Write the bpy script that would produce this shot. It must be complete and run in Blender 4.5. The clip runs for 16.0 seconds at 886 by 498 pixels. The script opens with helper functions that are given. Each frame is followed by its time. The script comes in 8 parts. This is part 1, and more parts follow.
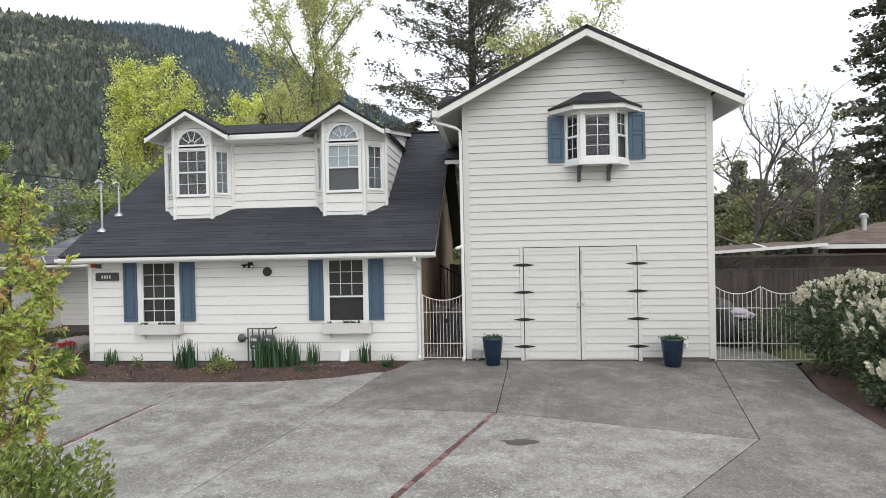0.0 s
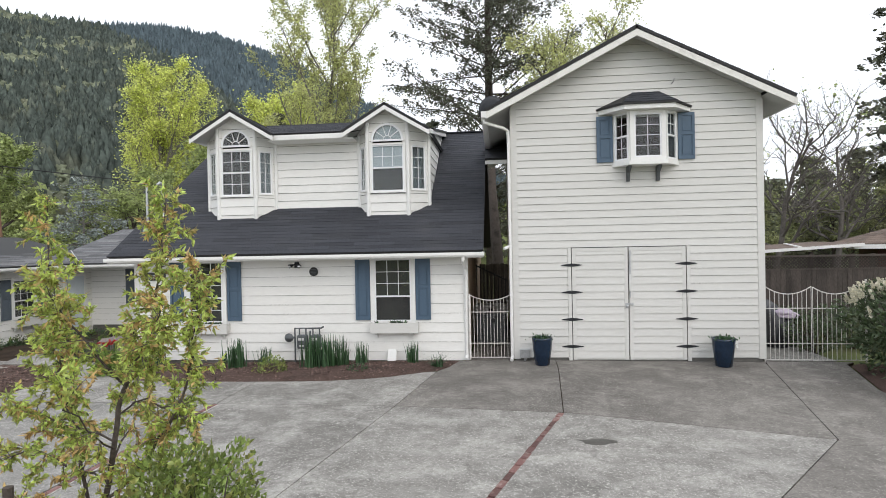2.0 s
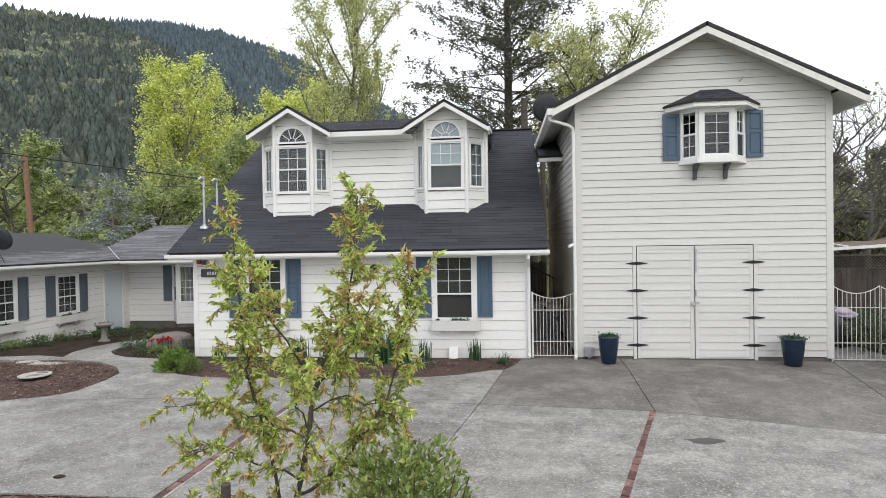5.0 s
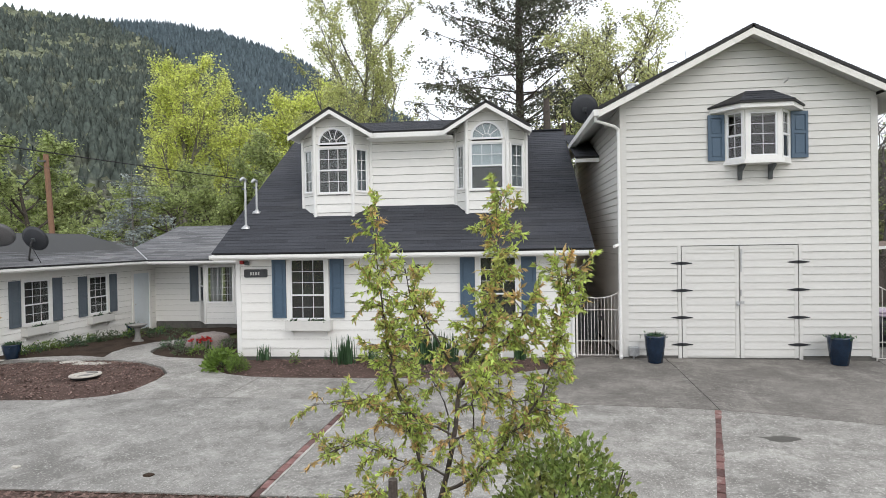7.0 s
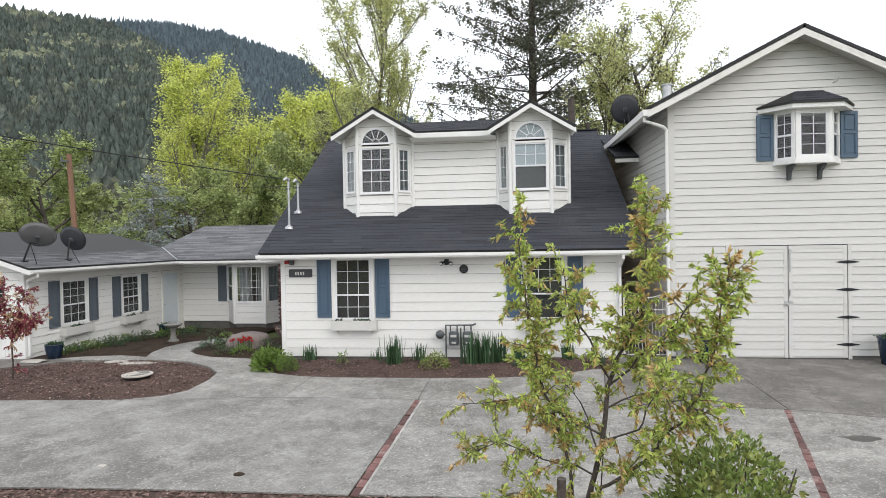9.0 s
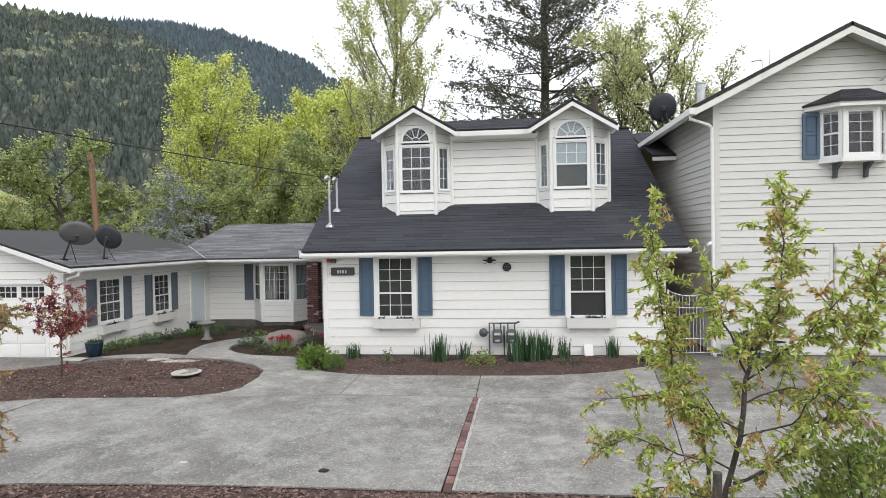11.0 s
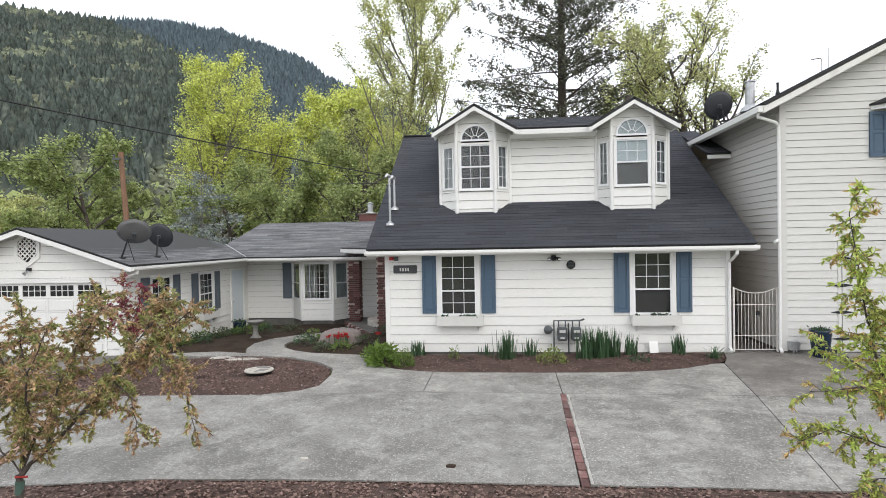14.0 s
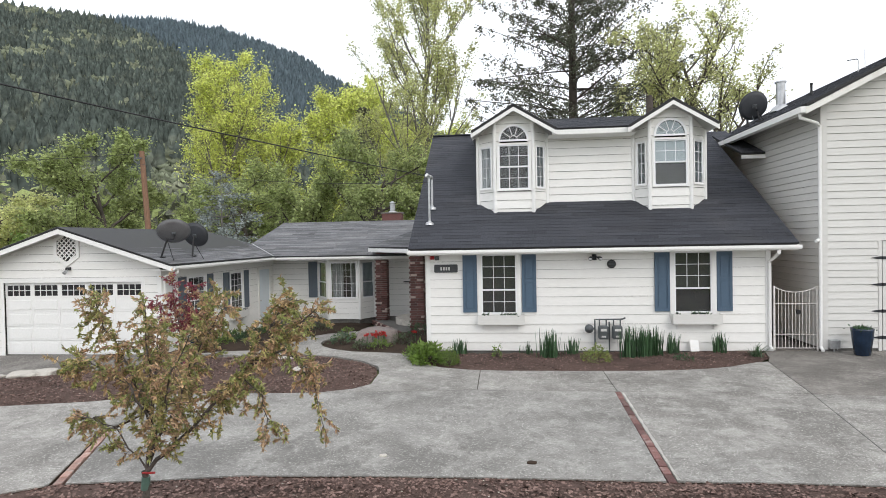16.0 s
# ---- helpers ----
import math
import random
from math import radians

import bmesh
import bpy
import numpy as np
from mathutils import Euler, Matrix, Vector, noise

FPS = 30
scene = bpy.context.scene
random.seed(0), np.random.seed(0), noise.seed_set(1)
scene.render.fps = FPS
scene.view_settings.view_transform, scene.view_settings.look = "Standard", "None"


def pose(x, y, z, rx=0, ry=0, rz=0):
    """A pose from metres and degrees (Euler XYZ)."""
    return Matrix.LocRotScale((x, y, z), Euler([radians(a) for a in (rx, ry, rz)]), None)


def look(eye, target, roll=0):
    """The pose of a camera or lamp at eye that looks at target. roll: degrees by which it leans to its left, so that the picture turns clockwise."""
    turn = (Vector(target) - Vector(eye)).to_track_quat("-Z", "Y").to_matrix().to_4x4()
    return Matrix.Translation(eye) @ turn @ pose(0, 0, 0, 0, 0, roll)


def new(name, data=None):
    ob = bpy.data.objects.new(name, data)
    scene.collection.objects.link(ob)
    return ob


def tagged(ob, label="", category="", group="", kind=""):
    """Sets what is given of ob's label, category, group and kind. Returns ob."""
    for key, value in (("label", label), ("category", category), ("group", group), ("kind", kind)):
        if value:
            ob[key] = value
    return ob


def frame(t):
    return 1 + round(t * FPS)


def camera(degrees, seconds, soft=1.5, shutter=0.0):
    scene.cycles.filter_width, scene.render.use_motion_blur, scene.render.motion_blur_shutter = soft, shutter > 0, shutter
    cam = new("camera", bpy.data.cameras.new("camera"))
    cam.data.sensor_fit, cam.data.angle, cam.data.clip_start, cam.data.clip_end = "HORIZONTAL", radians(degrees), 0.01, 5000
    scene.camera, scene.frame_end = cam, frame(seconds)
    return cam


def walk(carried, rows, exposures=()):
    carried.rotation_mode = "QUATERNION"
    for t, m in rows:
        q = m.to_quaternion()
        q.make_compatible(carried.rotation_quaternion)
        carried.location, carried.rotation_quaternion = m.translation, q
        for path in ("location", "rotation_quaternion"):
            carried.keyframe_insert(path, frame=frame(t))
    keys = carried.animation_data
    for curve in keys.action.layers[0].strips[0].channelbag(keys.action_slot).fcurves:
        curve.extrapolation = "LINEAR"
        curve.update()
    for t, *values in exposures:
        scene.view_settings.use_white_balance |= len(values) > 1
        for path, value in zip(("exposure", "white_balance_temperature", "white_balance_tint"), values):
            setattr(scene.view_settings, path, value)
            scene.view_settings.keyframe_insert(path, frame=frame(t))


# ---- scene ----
cam = camera(77.0, 16.0, soft=0.9)
PATH = [
    (0, (0.08, 0.357, 2.674), (-0.104, 2.348, 2.656), -1.16),
    (0.5, (-0.175, 0.342, 2.674), (-0.362, 2.333, 2.655), -1.16),
    (1, (-0.429, 0.318, 2.667), (-0.619, 2.308, 2.651), -1.16),
    (1.5, (-0.662, 0.278, 2.68), (-0.855, 2.269, 2.663), -1.16),
    (2, (-0.898, 0.232, 2.697), (-1.098, 2.222, 2.679), -1.16),
    (2.5, (-1.144, 0.194, 2.702), (-1.346, 2.184, 2.682), -1.16),
    (3, (-1.384, 0.169, 2.713), (-1.59, 2.158, 2.689), -1.16),
    (3.5, (-1.651, 0.149, 2.725), (-1.855, 2.139, 2.697), -1.16),
    (4, (-1.86, 0.152, 2.724), (-2.066, 2.141, 2.695), -1.06),
    (6.3, (-2.923, 0.024, 2.702), (-3.131, 2.013, 2.682), -0.86),
    (6.5, (-3.028, 0.0, 2.712), (-3.236, 1.989, 2.688), -1.06),
    (7, (-3.336, -0.049, 2.727), (-3.541, 1.941, 2.703), -0.96),
    (7.5, (-3.616, -0.091, 2.739), (-3.819, 1.899, 2.714), -1.06),
    (8, (-3.893, -0.145, 2.742), (-4.095, 1.845, 2.719), -0.96),
    (8.5, (-4.152, -0.174, 2.748), (-4.356, 1.815, 2.725), -0.96),
    (9, (-4.421, -0.183, 2.751), (-4.627, 1.806, 2.726), -0.96),
    (9.2, (-4.512, -0.183, 2.769), (-4.72, 1.806, 2.741), -1.06),
    (11.5, (-5.7, -0.362, 2.746), (-5.907, 1.627, 2.717), -0.96),
    (12, (-5.948, -0.402, 2.754), (-6.153, 1.587, 2.724), -0.96),
    (12.5, (-6.2, -0.451, 2.759), (-6.404, 1.539, 2.729), -0.96),
    (13, (-6.465, -0.479, 2.758), (-6.67, 1.51, 2.727), -1.06),
    (13.5, (-6.721, -0.482, 2.753), (-6.927, 1.507, 2.721), -1.06),
    (14, (-7.014, -0.51, 2.74), (-7.216, 1.48, 2.709), -1.06),
    (14.5, (-7.254, -0.577, 2.741), (-7.456, 1.413, 2.708), -1.16),
    (15, (-7.514, -0.628, 2.751), (-7.714, 1.362, 2.716), -1.16),
    (15.5, (-7.778, -0.694, 2.766), (-7.976, 1.295, 2.731), -1.16),
    (16, (-8.031, -0.719, 2.78), (-8.23, 1.27, 2.744), -1.06),
]
walk(cam, [(t, look(eye, target, roll)) for t, eye, target, roll in PATH], [(0, -0.05), (4, -0.01), (7, 0.02), (9, 0.05), (12.5, 0.07), (16, 0.08)])

# ---- world and light ----
world = bpy.data.worlds.new("overcast")
scene.world = world
world.use_nodes = True
wn, wl = world.node_tree.nodes, world.node_tree.links
wn.clear()
w_out = wn.new("ShaderNodeOutputWorld")
w_bg = wn.new("ShaderNodeBackground")
w_sky = wn.new("ShaderNodeTexSky")
w_sky.sky_type, w_sky.sun_disc = "NISHITA", False
w_sky.sun_elevation, w_sky.sun_rotation = radians(37), radians(144)
w_sky.air_density, w_sky.dust_density = 1.0, 4.0
w_mix = wn.new("ShaderNodeMixRGB")
w_mix.inputs["Fac"].default_value = 0.86
w_mix.inputs["Color2"].default_value = (16.2, 16.7, 17.7, 1)
wl.new(w_sky.outputs["Color"], w_mix.inputs["Color1"])
wl.new(w_mix.outputs["Color"], w_bg.inputs["Color"])
w_bg.inputs["Strength"].default_value = 0.089
wl.new(w_bg.outputs["Background"], w_out.inputs["Surface"])
sun = new("sun", bpy.data.lights.new("sun", "SUN"))
sun.data.energy, sun.data.angle, sun.data.color = 0.7, radians(28), (1.0, 0.94, 0.86)
sun.matrix_basis = look((19, -22, 30), (-4, 10, 0))


# ---- materials ----
def mat(name, base, rough=0.6, metal=0.0, var=0.2, scale=3.0, fine=40.0, bump=0.15, other=None, island=0.0, objrand=0.0, thin=0.0, spec=0.5, stretch=(1, 1, 1), amount=0.5):
    m = bpy.data.materials.new(name)
    m.use_nodes = True
    n, l = m.node_tree.nodes, m.node_tree.links
    b = n["Principled BSDF"]
    b.inputs["Roughness"].default_value, b.inputs["Metallic"].default_value = rough, metal
    b.inputs["Specular IOR Level"].default_value = spec
    geo = n.new("ShaderNodeNewGeometry")
    mp = n.new("ShaderNodeMapping")
    mp.inputs["Scale"].default_value = stretch
    l.new(geo.outputs["Position"], mp.inputs["Vector"])
    big, small = n.new("ShaderNodeTexNoise"), n.new("ShaderNodeTexNoise")
    big.inputs["Scale"].default_value, big.inputs["Detail"].default_value = scale, 5
    small.inputs["Scale"].default_value, small.inputs["Detail"].default_value = fine, 3
    for t in (big, small):
        l.new(mp.outputs["Vector"], t.inputs["Vector"])
    mix = n.new("ShaderNodeMixRGB")
    mix.inputs["Color1"].default_value = (*base, 1)
    mix.inputs["Color2"].default_value = (*(other or [c * 0.55 for c in base]), 1)
    ramp = n.new("ShaderNodeMapRange")
    ramp.inputs["From Min"].default_value, ramp.inputs["From Max"].default_value = 0.62 - amount * 0.25, 0.80 - amount * 0.22
    l.new(big.outputs["Fac"], ramp.inputs["Value"])
    fac = n.new("ShaderNodeMath")
    fac.operation = "MULTIPLY"
    fac.inputs[1].default_value = min(1, var * 3)
    l.new(ramp.outputs["Result"], fac.inputs[0])
    l.new(fac.outputs[0], mix.inputs["Fac"])
    hsv = n.new("ShaderNodeHueSaturation")
    l.new(mix.outputs["Color"], hsv.inputs["Color"])
    grain = n.new("ShaderNodeMapRange")
    grain.inputs["From Min"].default_value, grain.inputs["From Max"].default_value = 0.3, 0.7
    grain.inputs["To Min"].default_value, grain.inputs["To Max"].default_value = 1 - var, 1 + var
    l.new(small.outputs["Fac"], grain.inputs["Value"])
    last = grain.outputs["Result"]
    for share, node, out in ((island, geo, "Random Per Island"), (objrand, None, "Random")):
        if share:
            src = node or n.new("ShaderNodeObjectInfo")
            mr = n.new("ShaderNodeMapRange")
            mr.inputs["To Min"].default_value, mr.inputs["To Max"].default_value = 1 - share, 1 + share
            l.new(src.outputs[out], mr.inputs["Value"])
            mul = n.new("ShaderNodeMath")
            mul.operation = "MULTIPLY"
            l.new(last, mul.inputs[0])
            l.new(mr.outputs["Result"], mul.inputs[1])
            last = mul.outputs[0]
    l.new(last, hsv.inputs["Value"])
    l.new(hsv.outputs["Color"], b.inputs["Base Color"])
    if bump:
        bp = n.new("ShaderNodeBump")
        bp.inputs["Strength"].default_value, bp.inputs["Distance"].default_value = bump, 0.01
        l.new(small.outputs["Fac"], bp.inputs["Height"])
        l.new(bp.outputs["Normal"], b.inputs["Normal"])
    if thin:
        tr, add = n.new("ShaderNodeBsdfTranslucent"), n.new("ShaderNodeMixShader")
        l.new(hsv.outputs["Color"], tr.inputs["Color"])
        add.inputs["Fac"].default_value = thin
        l.new(b.outputs[0], add.inputs[1])
        l.new(tr.outputs[0], add.inputs[2])
        l.new(add.outputs[0], n["Material Output"].inputs["Surface"])
    return m


def glass_mat(name, tint, gloss=0.02):
    m = bpy.data.materials.new(name)
    m.use_nodes = True
    n, l = m.node_tree.nodes, m.node_tree.links
    n.clear()
    out, mix = n.new("ShaderNodeOutputMaterial"), n.new("ShaderNodeMixShader")
    tr, gl, fr = n.new("ShaderNodeBsdfTransparent"), n.new("ShaderNodeBsdfGlossy"), n.new("ShaderNodeLayerWeight")
    tr.inputs["Color"].default_value = (*tint, 1)
    gl.inputs["Roughness"].default_value = gloss
    fr.inputs["Blend"].default_value = 0.5
    pw, sc_ = n.new("ShaderNodeMath"), n.new("ShaderNodeMath")
    pw.operation, sc_.operation = "POWER", "MULTIPLY_ADD"
    pw.inputs[1].default_value = 4.5
    sc_.inputs[1].default_value, sc_.inputs[2].default_value = 0.9, 0.04
    l.new(fr.outputs["Facing"], pw.inputs[0])
    l.new(pw.outputs[0], sc_.inputs[0])
    l.new(sc_.outputs[0], mix.inputs["Fac"])
    l.new(tr.outputs[0], mix.inputs[1])
    l.new(gl.outputs[0], mix.inputs[2])
    l.new(mix.outputs[0], out.inputs["Surface"])
    return m


PAINT = mat("siding_paint", (0.82, 0.815, 0.785), 0.55, var=0.03, scale=1.4, fine=30, bump=0.03, other=(0.73, 0.72, 0.675), objrand=0.02, stretch=(0.25, 0.25, 1))
PAINT_SHOP = mat("greyer_siding_paint", (0.655, 0.65, 0.622), 0.6, var=0.03, scale=1.0, fine=30, bump=0.03, other=(0.59, 0.58, 0.545), objrand=0.025, stretch=(0.25, 0.25, 1))
TRIM = mat("white_trim_paint", (0.83, 0.83, 0.81), 0.45, var=0.03, scale=2, fine=25, bump=0.03, other=(0.72, 0.71, 0.67))
BARGE = mat("weathered_white_board", (0.78, 0.77, 0.73), 0.6, var=0.12, scale=5, fine=60, bump=0.12, other=(0.45, 0.43, 0.38))
VINYL = mat("vinyl_window_frame", (0.86, 0.87, 0.88), 0.3, var=0.015, bump=0.0)
SHUTTER = mat("blue_shutter_paint", (0.068, 0.115, 0.172), 0.5, var=0.1, scale=4, fine=50, bump=0.08, other=(0.09, 0.14, 0.195))
SHUTTER_GREY = mat("grey_blue_shutter_paint", (0.105, 0.13, 0.155), 0.55, var=0.1, scale=4, fine=50, bump=0.08, other=(0.125, 0.145, 0.165))
SHINGLE = mat("charcoal_shingle", (0.050, 0.053, 0.062), 0.9, var=0.36, scale=0.8, fine=120, bump=0.8, other=(0.060, 0.062, 0.069), island=0.17, objrand=0.17, spec=0.25)
SHINGLE_OLD = mat("grey_weathered_shingle", (0.145, 0.147, 0.154), 0.9, var=0.36, scale=0.9, fine=90, bump=0.8, other=(0.18, 0.18, 0.182), island=0.3, objrand=0.3, spec=0.25)
EDGE = mat("dark_drip_edge", (0.012, 0.012, 0.013), 0.6, var=0.1, bump=0.05)


def concrete(name, pale, mid, dark, seed):
    """Old concrete: broad damp patches, worn pale blotches, fine aggregate."""
    m = bpy.data.materials.new(name)
    m.use_nodes = True
    n, l = m.node_tree.nodes, m.node_tree.links
    b = n["Principled BSDF"]
    geo = n.new("ShaderNodeNewGeometry")
    mp = n.new("ShaderNodeMapping")
    mp.inputs["Location"].default_value = (seed, seed * 0.7, 0)
    l.new(geo.outputs["Position"], mp.inputs["Vector"])

    def layer(scale, detail, rough, lo, hi, warp=0.0):
        t, r = n.new("ShaderNodeTexNoise"), n.new("ShaderNodeMapRange")
        t.inputs["Scale"].default_value, t.inputs["Detail"].default_value = scale, detail
        t.inputs["Roughness"].default_value, t.inputs["Distortion"].default_value = rough, warp
        r.inputs["From Min"].default_value, r.inputs["From Max"].default_value = lo, hi
        l.new(mp.outputs["Vector"], t.inputs["Vector"])
        l.new(t.outputs["Fac"], r.inputs["Value"])
        return r.outputs["Result"], t.outputs["Fac"]

    def blend(fac, a, c, share):
        x, k = n.new("ShaderNodeMixRGB"), n.new("ShaderNodeMath")
        k.operation = "MULTIPLY"
        k.inputs[1].default_value = share
        l.new(fac, k.inputs[0])
        l.new(k.outputs[0], x.inputs["Fac"])
        for s, q in (("Color1", a), ("Color2", c)):
            if isinstance(q, tuple):
                x.inputs[s].default_value = (*q, 1)
            else:
                l.new(q, x.inputs[s])
        return x.outputs["Color"]

    wide, _ = layer(0.30, 6, 0.6, 0.44, 0.57)
    patch, _ = layer(1.3, 14, 0.78, 0.46, 0.6)
    blot, _ = layer(2.7, 10, 0.75, 0.52, 0.66)
    worn, _ = layer(7.0, 10, 0.85, 0.50, 0.60)
    speck, raw_s = layer(34, 4, 0.85, 0.56, 0.63)
    grit, _ = layer(15, 8, 0.92, 0.51, 0.58)
    fleck, _ = layer(75, 3, 0.9, 0.52, 0.6)
    c = blend(wide, mid, dark, 0.6)
    c = blend(patch, c, pale, 0.62)
    c = blend(blot, c, dark, 0.6)
    c = blend(worn, c, dark, 0.45)
    c = blend(grit, c, dark, 0.5)
    c = blend(fleck, c, dark, 0.38)
    c = blend(speck, c, tuple(min(0.75, q * 1.4) for q in pale), 0.74)
    l.new(c, b.inputs["Base Color"])
    b.inputs["Roughness"].default_value = 0.85
    bp = n.new("ShaderNodeBump")
    bp.inputs["Strength"].default_value, bp.inputs["Distance"].default_value = 0.4, 0.006
    l.new(raw_s, bp.inputs["Height"])
    l.new(bp.outputs["Normal"], b.inputs["Normal"])
    return m


CONCRETE = concrete("old_concrete", (0.51, 0.495, 0.46), (0.29, 0.278, 0.256), (0.125, 0.118, 0.107), 0)
CONCRETE_GREY = concrete("grey_worn_concrete", (0.455, 0.443, 0.413), (0.262, 0.254, 0.236), (0.12, 0.114, 0.104), 9)
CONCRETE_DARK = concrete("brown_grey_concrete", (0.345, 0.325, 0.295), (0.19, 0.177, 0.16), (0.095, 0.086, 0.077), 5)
FOUNDATION = mat("foundation_concrete", (0.155, 0.15, 0.138), 0.9, var=0.2, scale=3)
SOIL = mat("dark_soil", (0.055, 0.04, 0.03), 1.0, var=0.35, scale=2, fine=50, bump=0.6, spec=0.1)
MULCH = mat("bark_mulch_bed", (0.112, 0.077, 0.066), 1.0, var=0.4, scale=1.6, fine=55, bump=1.0, other=(0.072, 0.053, 0.046), spec=0.1)
CHIP = mat("bark_chip", (0.19, 0.13, 0.112), 1.0, var=0.3, scale=3, fine=60, bump=0.3, island=0.6, spec=0.1)
CHIP_PALE = mat("pale_litter", (0.42, 0.38, 0.32), 0.9, var=0.2, bump=0.1, island=0.4)
GRASS = mat("grass_ground", (0.11, 0.13, 0.05), 1.0, var=0.4, scale=0.3, fine=20, bump=0.6, other=(0.12, 0.10, 0.06), spec=0.1)
BRICK_PAVE = mat("red_paver_brick", (0.165, 0.085, 0.077), 0.9, var=0.3, scale=9, fine=80, bump=0.4, other=(0.28, 0.215, 0.195), objrand=0.4, amount=0.4)
BRICK_FADED = mat("faded_salmon_brick", (0.36, 0.225, 0.185), 0.9, var=0.25, scale=9, fine=80, bump=0.4, other=(0.42, 0.36, 0.32), objrand=0.25, amount=0.5)
BRICK_COL = mat("dark_red_brick", (0.125, 0.056, 0.049), 0.85, var=0.25, scale=7, fine=70, bump=0.3, other=(0.09, 0.045, 0.04), objrand=0.4)
BRICK_PALE = mat("whitewashed_brick", (0.42, 0.33, 0.29), 0.85, var=0.2, scale=7, fine=70, bump=0.3)
MORTAR = mat("grey_mortar", (0.23, 0.21, 0.19), 0.95, var=0.15)
METAL = mat("galvanised_steel", (0.52, 0.53, 0.54), 0.42, 0.9, var=0.12, scale=6, bump=0.05)
GREYPAINT = mat("grey_painted_metal", (0.10, 0.11, 0.115), 0.5, 0.2, var=0.12, scale=9, bump=0.05)
BLACK = mat("black_metal", (0.018, 0.018, 0.019), 0.5, 0.3, var=0.15, scale=9, bump=0.05)
HINGE = mat("dark_iron", (0.035, 0.037, 0.042), 0.6, 0.5, var=0.2, scale=12, bump=0.1)
GATE = mat("white_enamelled_iron", (0.72, 0.70, 0.67), 0.5, var=0.1, scale=10, bump=0.03, other=(0.42, 0.32, 0.25))
POT = mat("navy_glazed_ceramic", (0.010, 0.024, 0.050), 0.22, var=0.15, scale=5, fine=20, bump=0.02)
TARP = mat("dark_tarpaulin", (0.022, 0.022, 0.026), 0.45, var=0.2, scale=3, fine=20, bump=0.2)
EFFLORESCENCE = mat("white_mortar_bloom", (0.74, 0.72, 0.68), 0.9, var=0.12, scale=12, bump=0.2, other=(0.45, 0.43, 0.4))
LILAC = mat("lilac_cloth", (0.42, 0.36, 0.44), 0.8, var=0.1, scale=4, bump=0.1)
TAPE = mat("green_tree_tape", (0.07, 0.125, 0.10), 0.5, var=0.1, bump=0.05)
DISH = mat("dark_grey_dish_paint", (0.045, 0.048, 0.055), 0.55, var=0.1, scale=4, bump=0.03)
DISH_PALE = mat("pale_grey_dish_paint", (0.165, 0.165, 0.17), 0.5, var=0.12, scale=4, bump=0.03)
BROWNWALL = mat("brown_plywood", (0.42, 0.31, 0.22), 0.85, var=0.25, scale=2, fine=30, bump=0.2, other=(0.26, 0.18, 0.13), stretch=(1, 1, 0.2))
FENCEWOOD = mat("weathered_brown_fence", (0.075, 0.062, 0.055), 0.9, var=0.3, scale=3, fine=40, bump=0.3, objrand=0.2, stretch=(1, 1, 0.25))
POLEWOOD = mat("pole_wood", (0.24, 0.135, 0.085), 0.9, var=0.3, scale=2, fine=30, bump=0.4, other=(0.15, 0.105, 0.08), stretch=(3, 3, 0.15))
ROCK = mat("pinkish_granite", (0.235, 0.195, 0.178), 0.85, var=0.3, scale=3, fine=30, bump=0.5, other=(0.2, 0.175, 0.165))
STONE = mat("pale_flagstone", (0.50, 0.47, 0.42), 0.85, var=0.2, scale=5, fine=40, bump=0.3)
BIRDBATH = mat("grey_cast_stone", (0.22, 0.215, 0.2), 0.85, var=0.2, scale=8, bump=0.2)
# Core behind siding and rooms, coloured dark for lap shadows and unlit rooms.
INSIDE = mat("shade_dark_wall_core", (0.13, 0.12, 0.105), 0.9, var=0.15, bump=0.0)
CURTAIN = mat("white_curtain_cloth", (0.72, 0.73, 0.74), 0.9, var=0.05, bump=0.0, thin=0.3)
BLIND = mat("pale_blind", (0.42, 0.47, 0.50), 0.7, var=0.05, bump=0.0)
# Insect screen grey that also stands for the dim room behind the glass.
SCREEN_DIM = mat("dark_screen_and_room_dimness", (0.05, 0.05, 0.049), 0.9, var=0.15, scale=2, bump=0.0, other=(0.075, 0.073, 0.066))
GLASS = glass_mat("window_glass", (0.93, 0.95, 0.95))
DOORPAINT = mat("cool_white_door_paint", (0.68, 0.75, 0.80), 0.4, var=0.03, bump=0.03)
RED = mat("red_plastic", (0.42, 0.03, 0.03), 0.5, var=0.08, bump=0.0)
PLATE = mat("charcoal_plaque", (0.055, 0.058, 0.062), 0.6, var=0.15, scale=10, bump=0.05)
PALEBAR = mat("pale_numeral_bar", (0.6, 0.6, 0.58), 0.5, var=0.05, bump=0.0)
BARK = mat("grey_brown_bark", (0.085, 0.07, 0.06), 0.95, var=0.35, scale=4, fine=40, bump=0.6)
BARK_PALE = mat("pale_grey_bark", (0.20, 0.185, 0.165), 0.95, var=0.3, scale=3, fine=30, bump=0.4)
BARK_GREY = mat("grey_oak_bark", (0.14, 0.125, 0.115), 0.95, var=0.3, scale=3, fine=30, bump=0.4)
LEAF_PLUM = mat("olive_green_leaf", (0.49, 0.59, 0.16), 0.45, var=0.2, scale=4, fine=30, bump=0.05, island=0.55, thin=0.45, other=(0.48, 0.45, 0.14))
LEAF_BRONZE = mat("bronze_leaf", (0.60, 0.43, 0.19), 0.5, var=0.2, scale=4, bump=0.05, island=0.5, thin=0.4, other=(0.44, 0.40, 0.14))
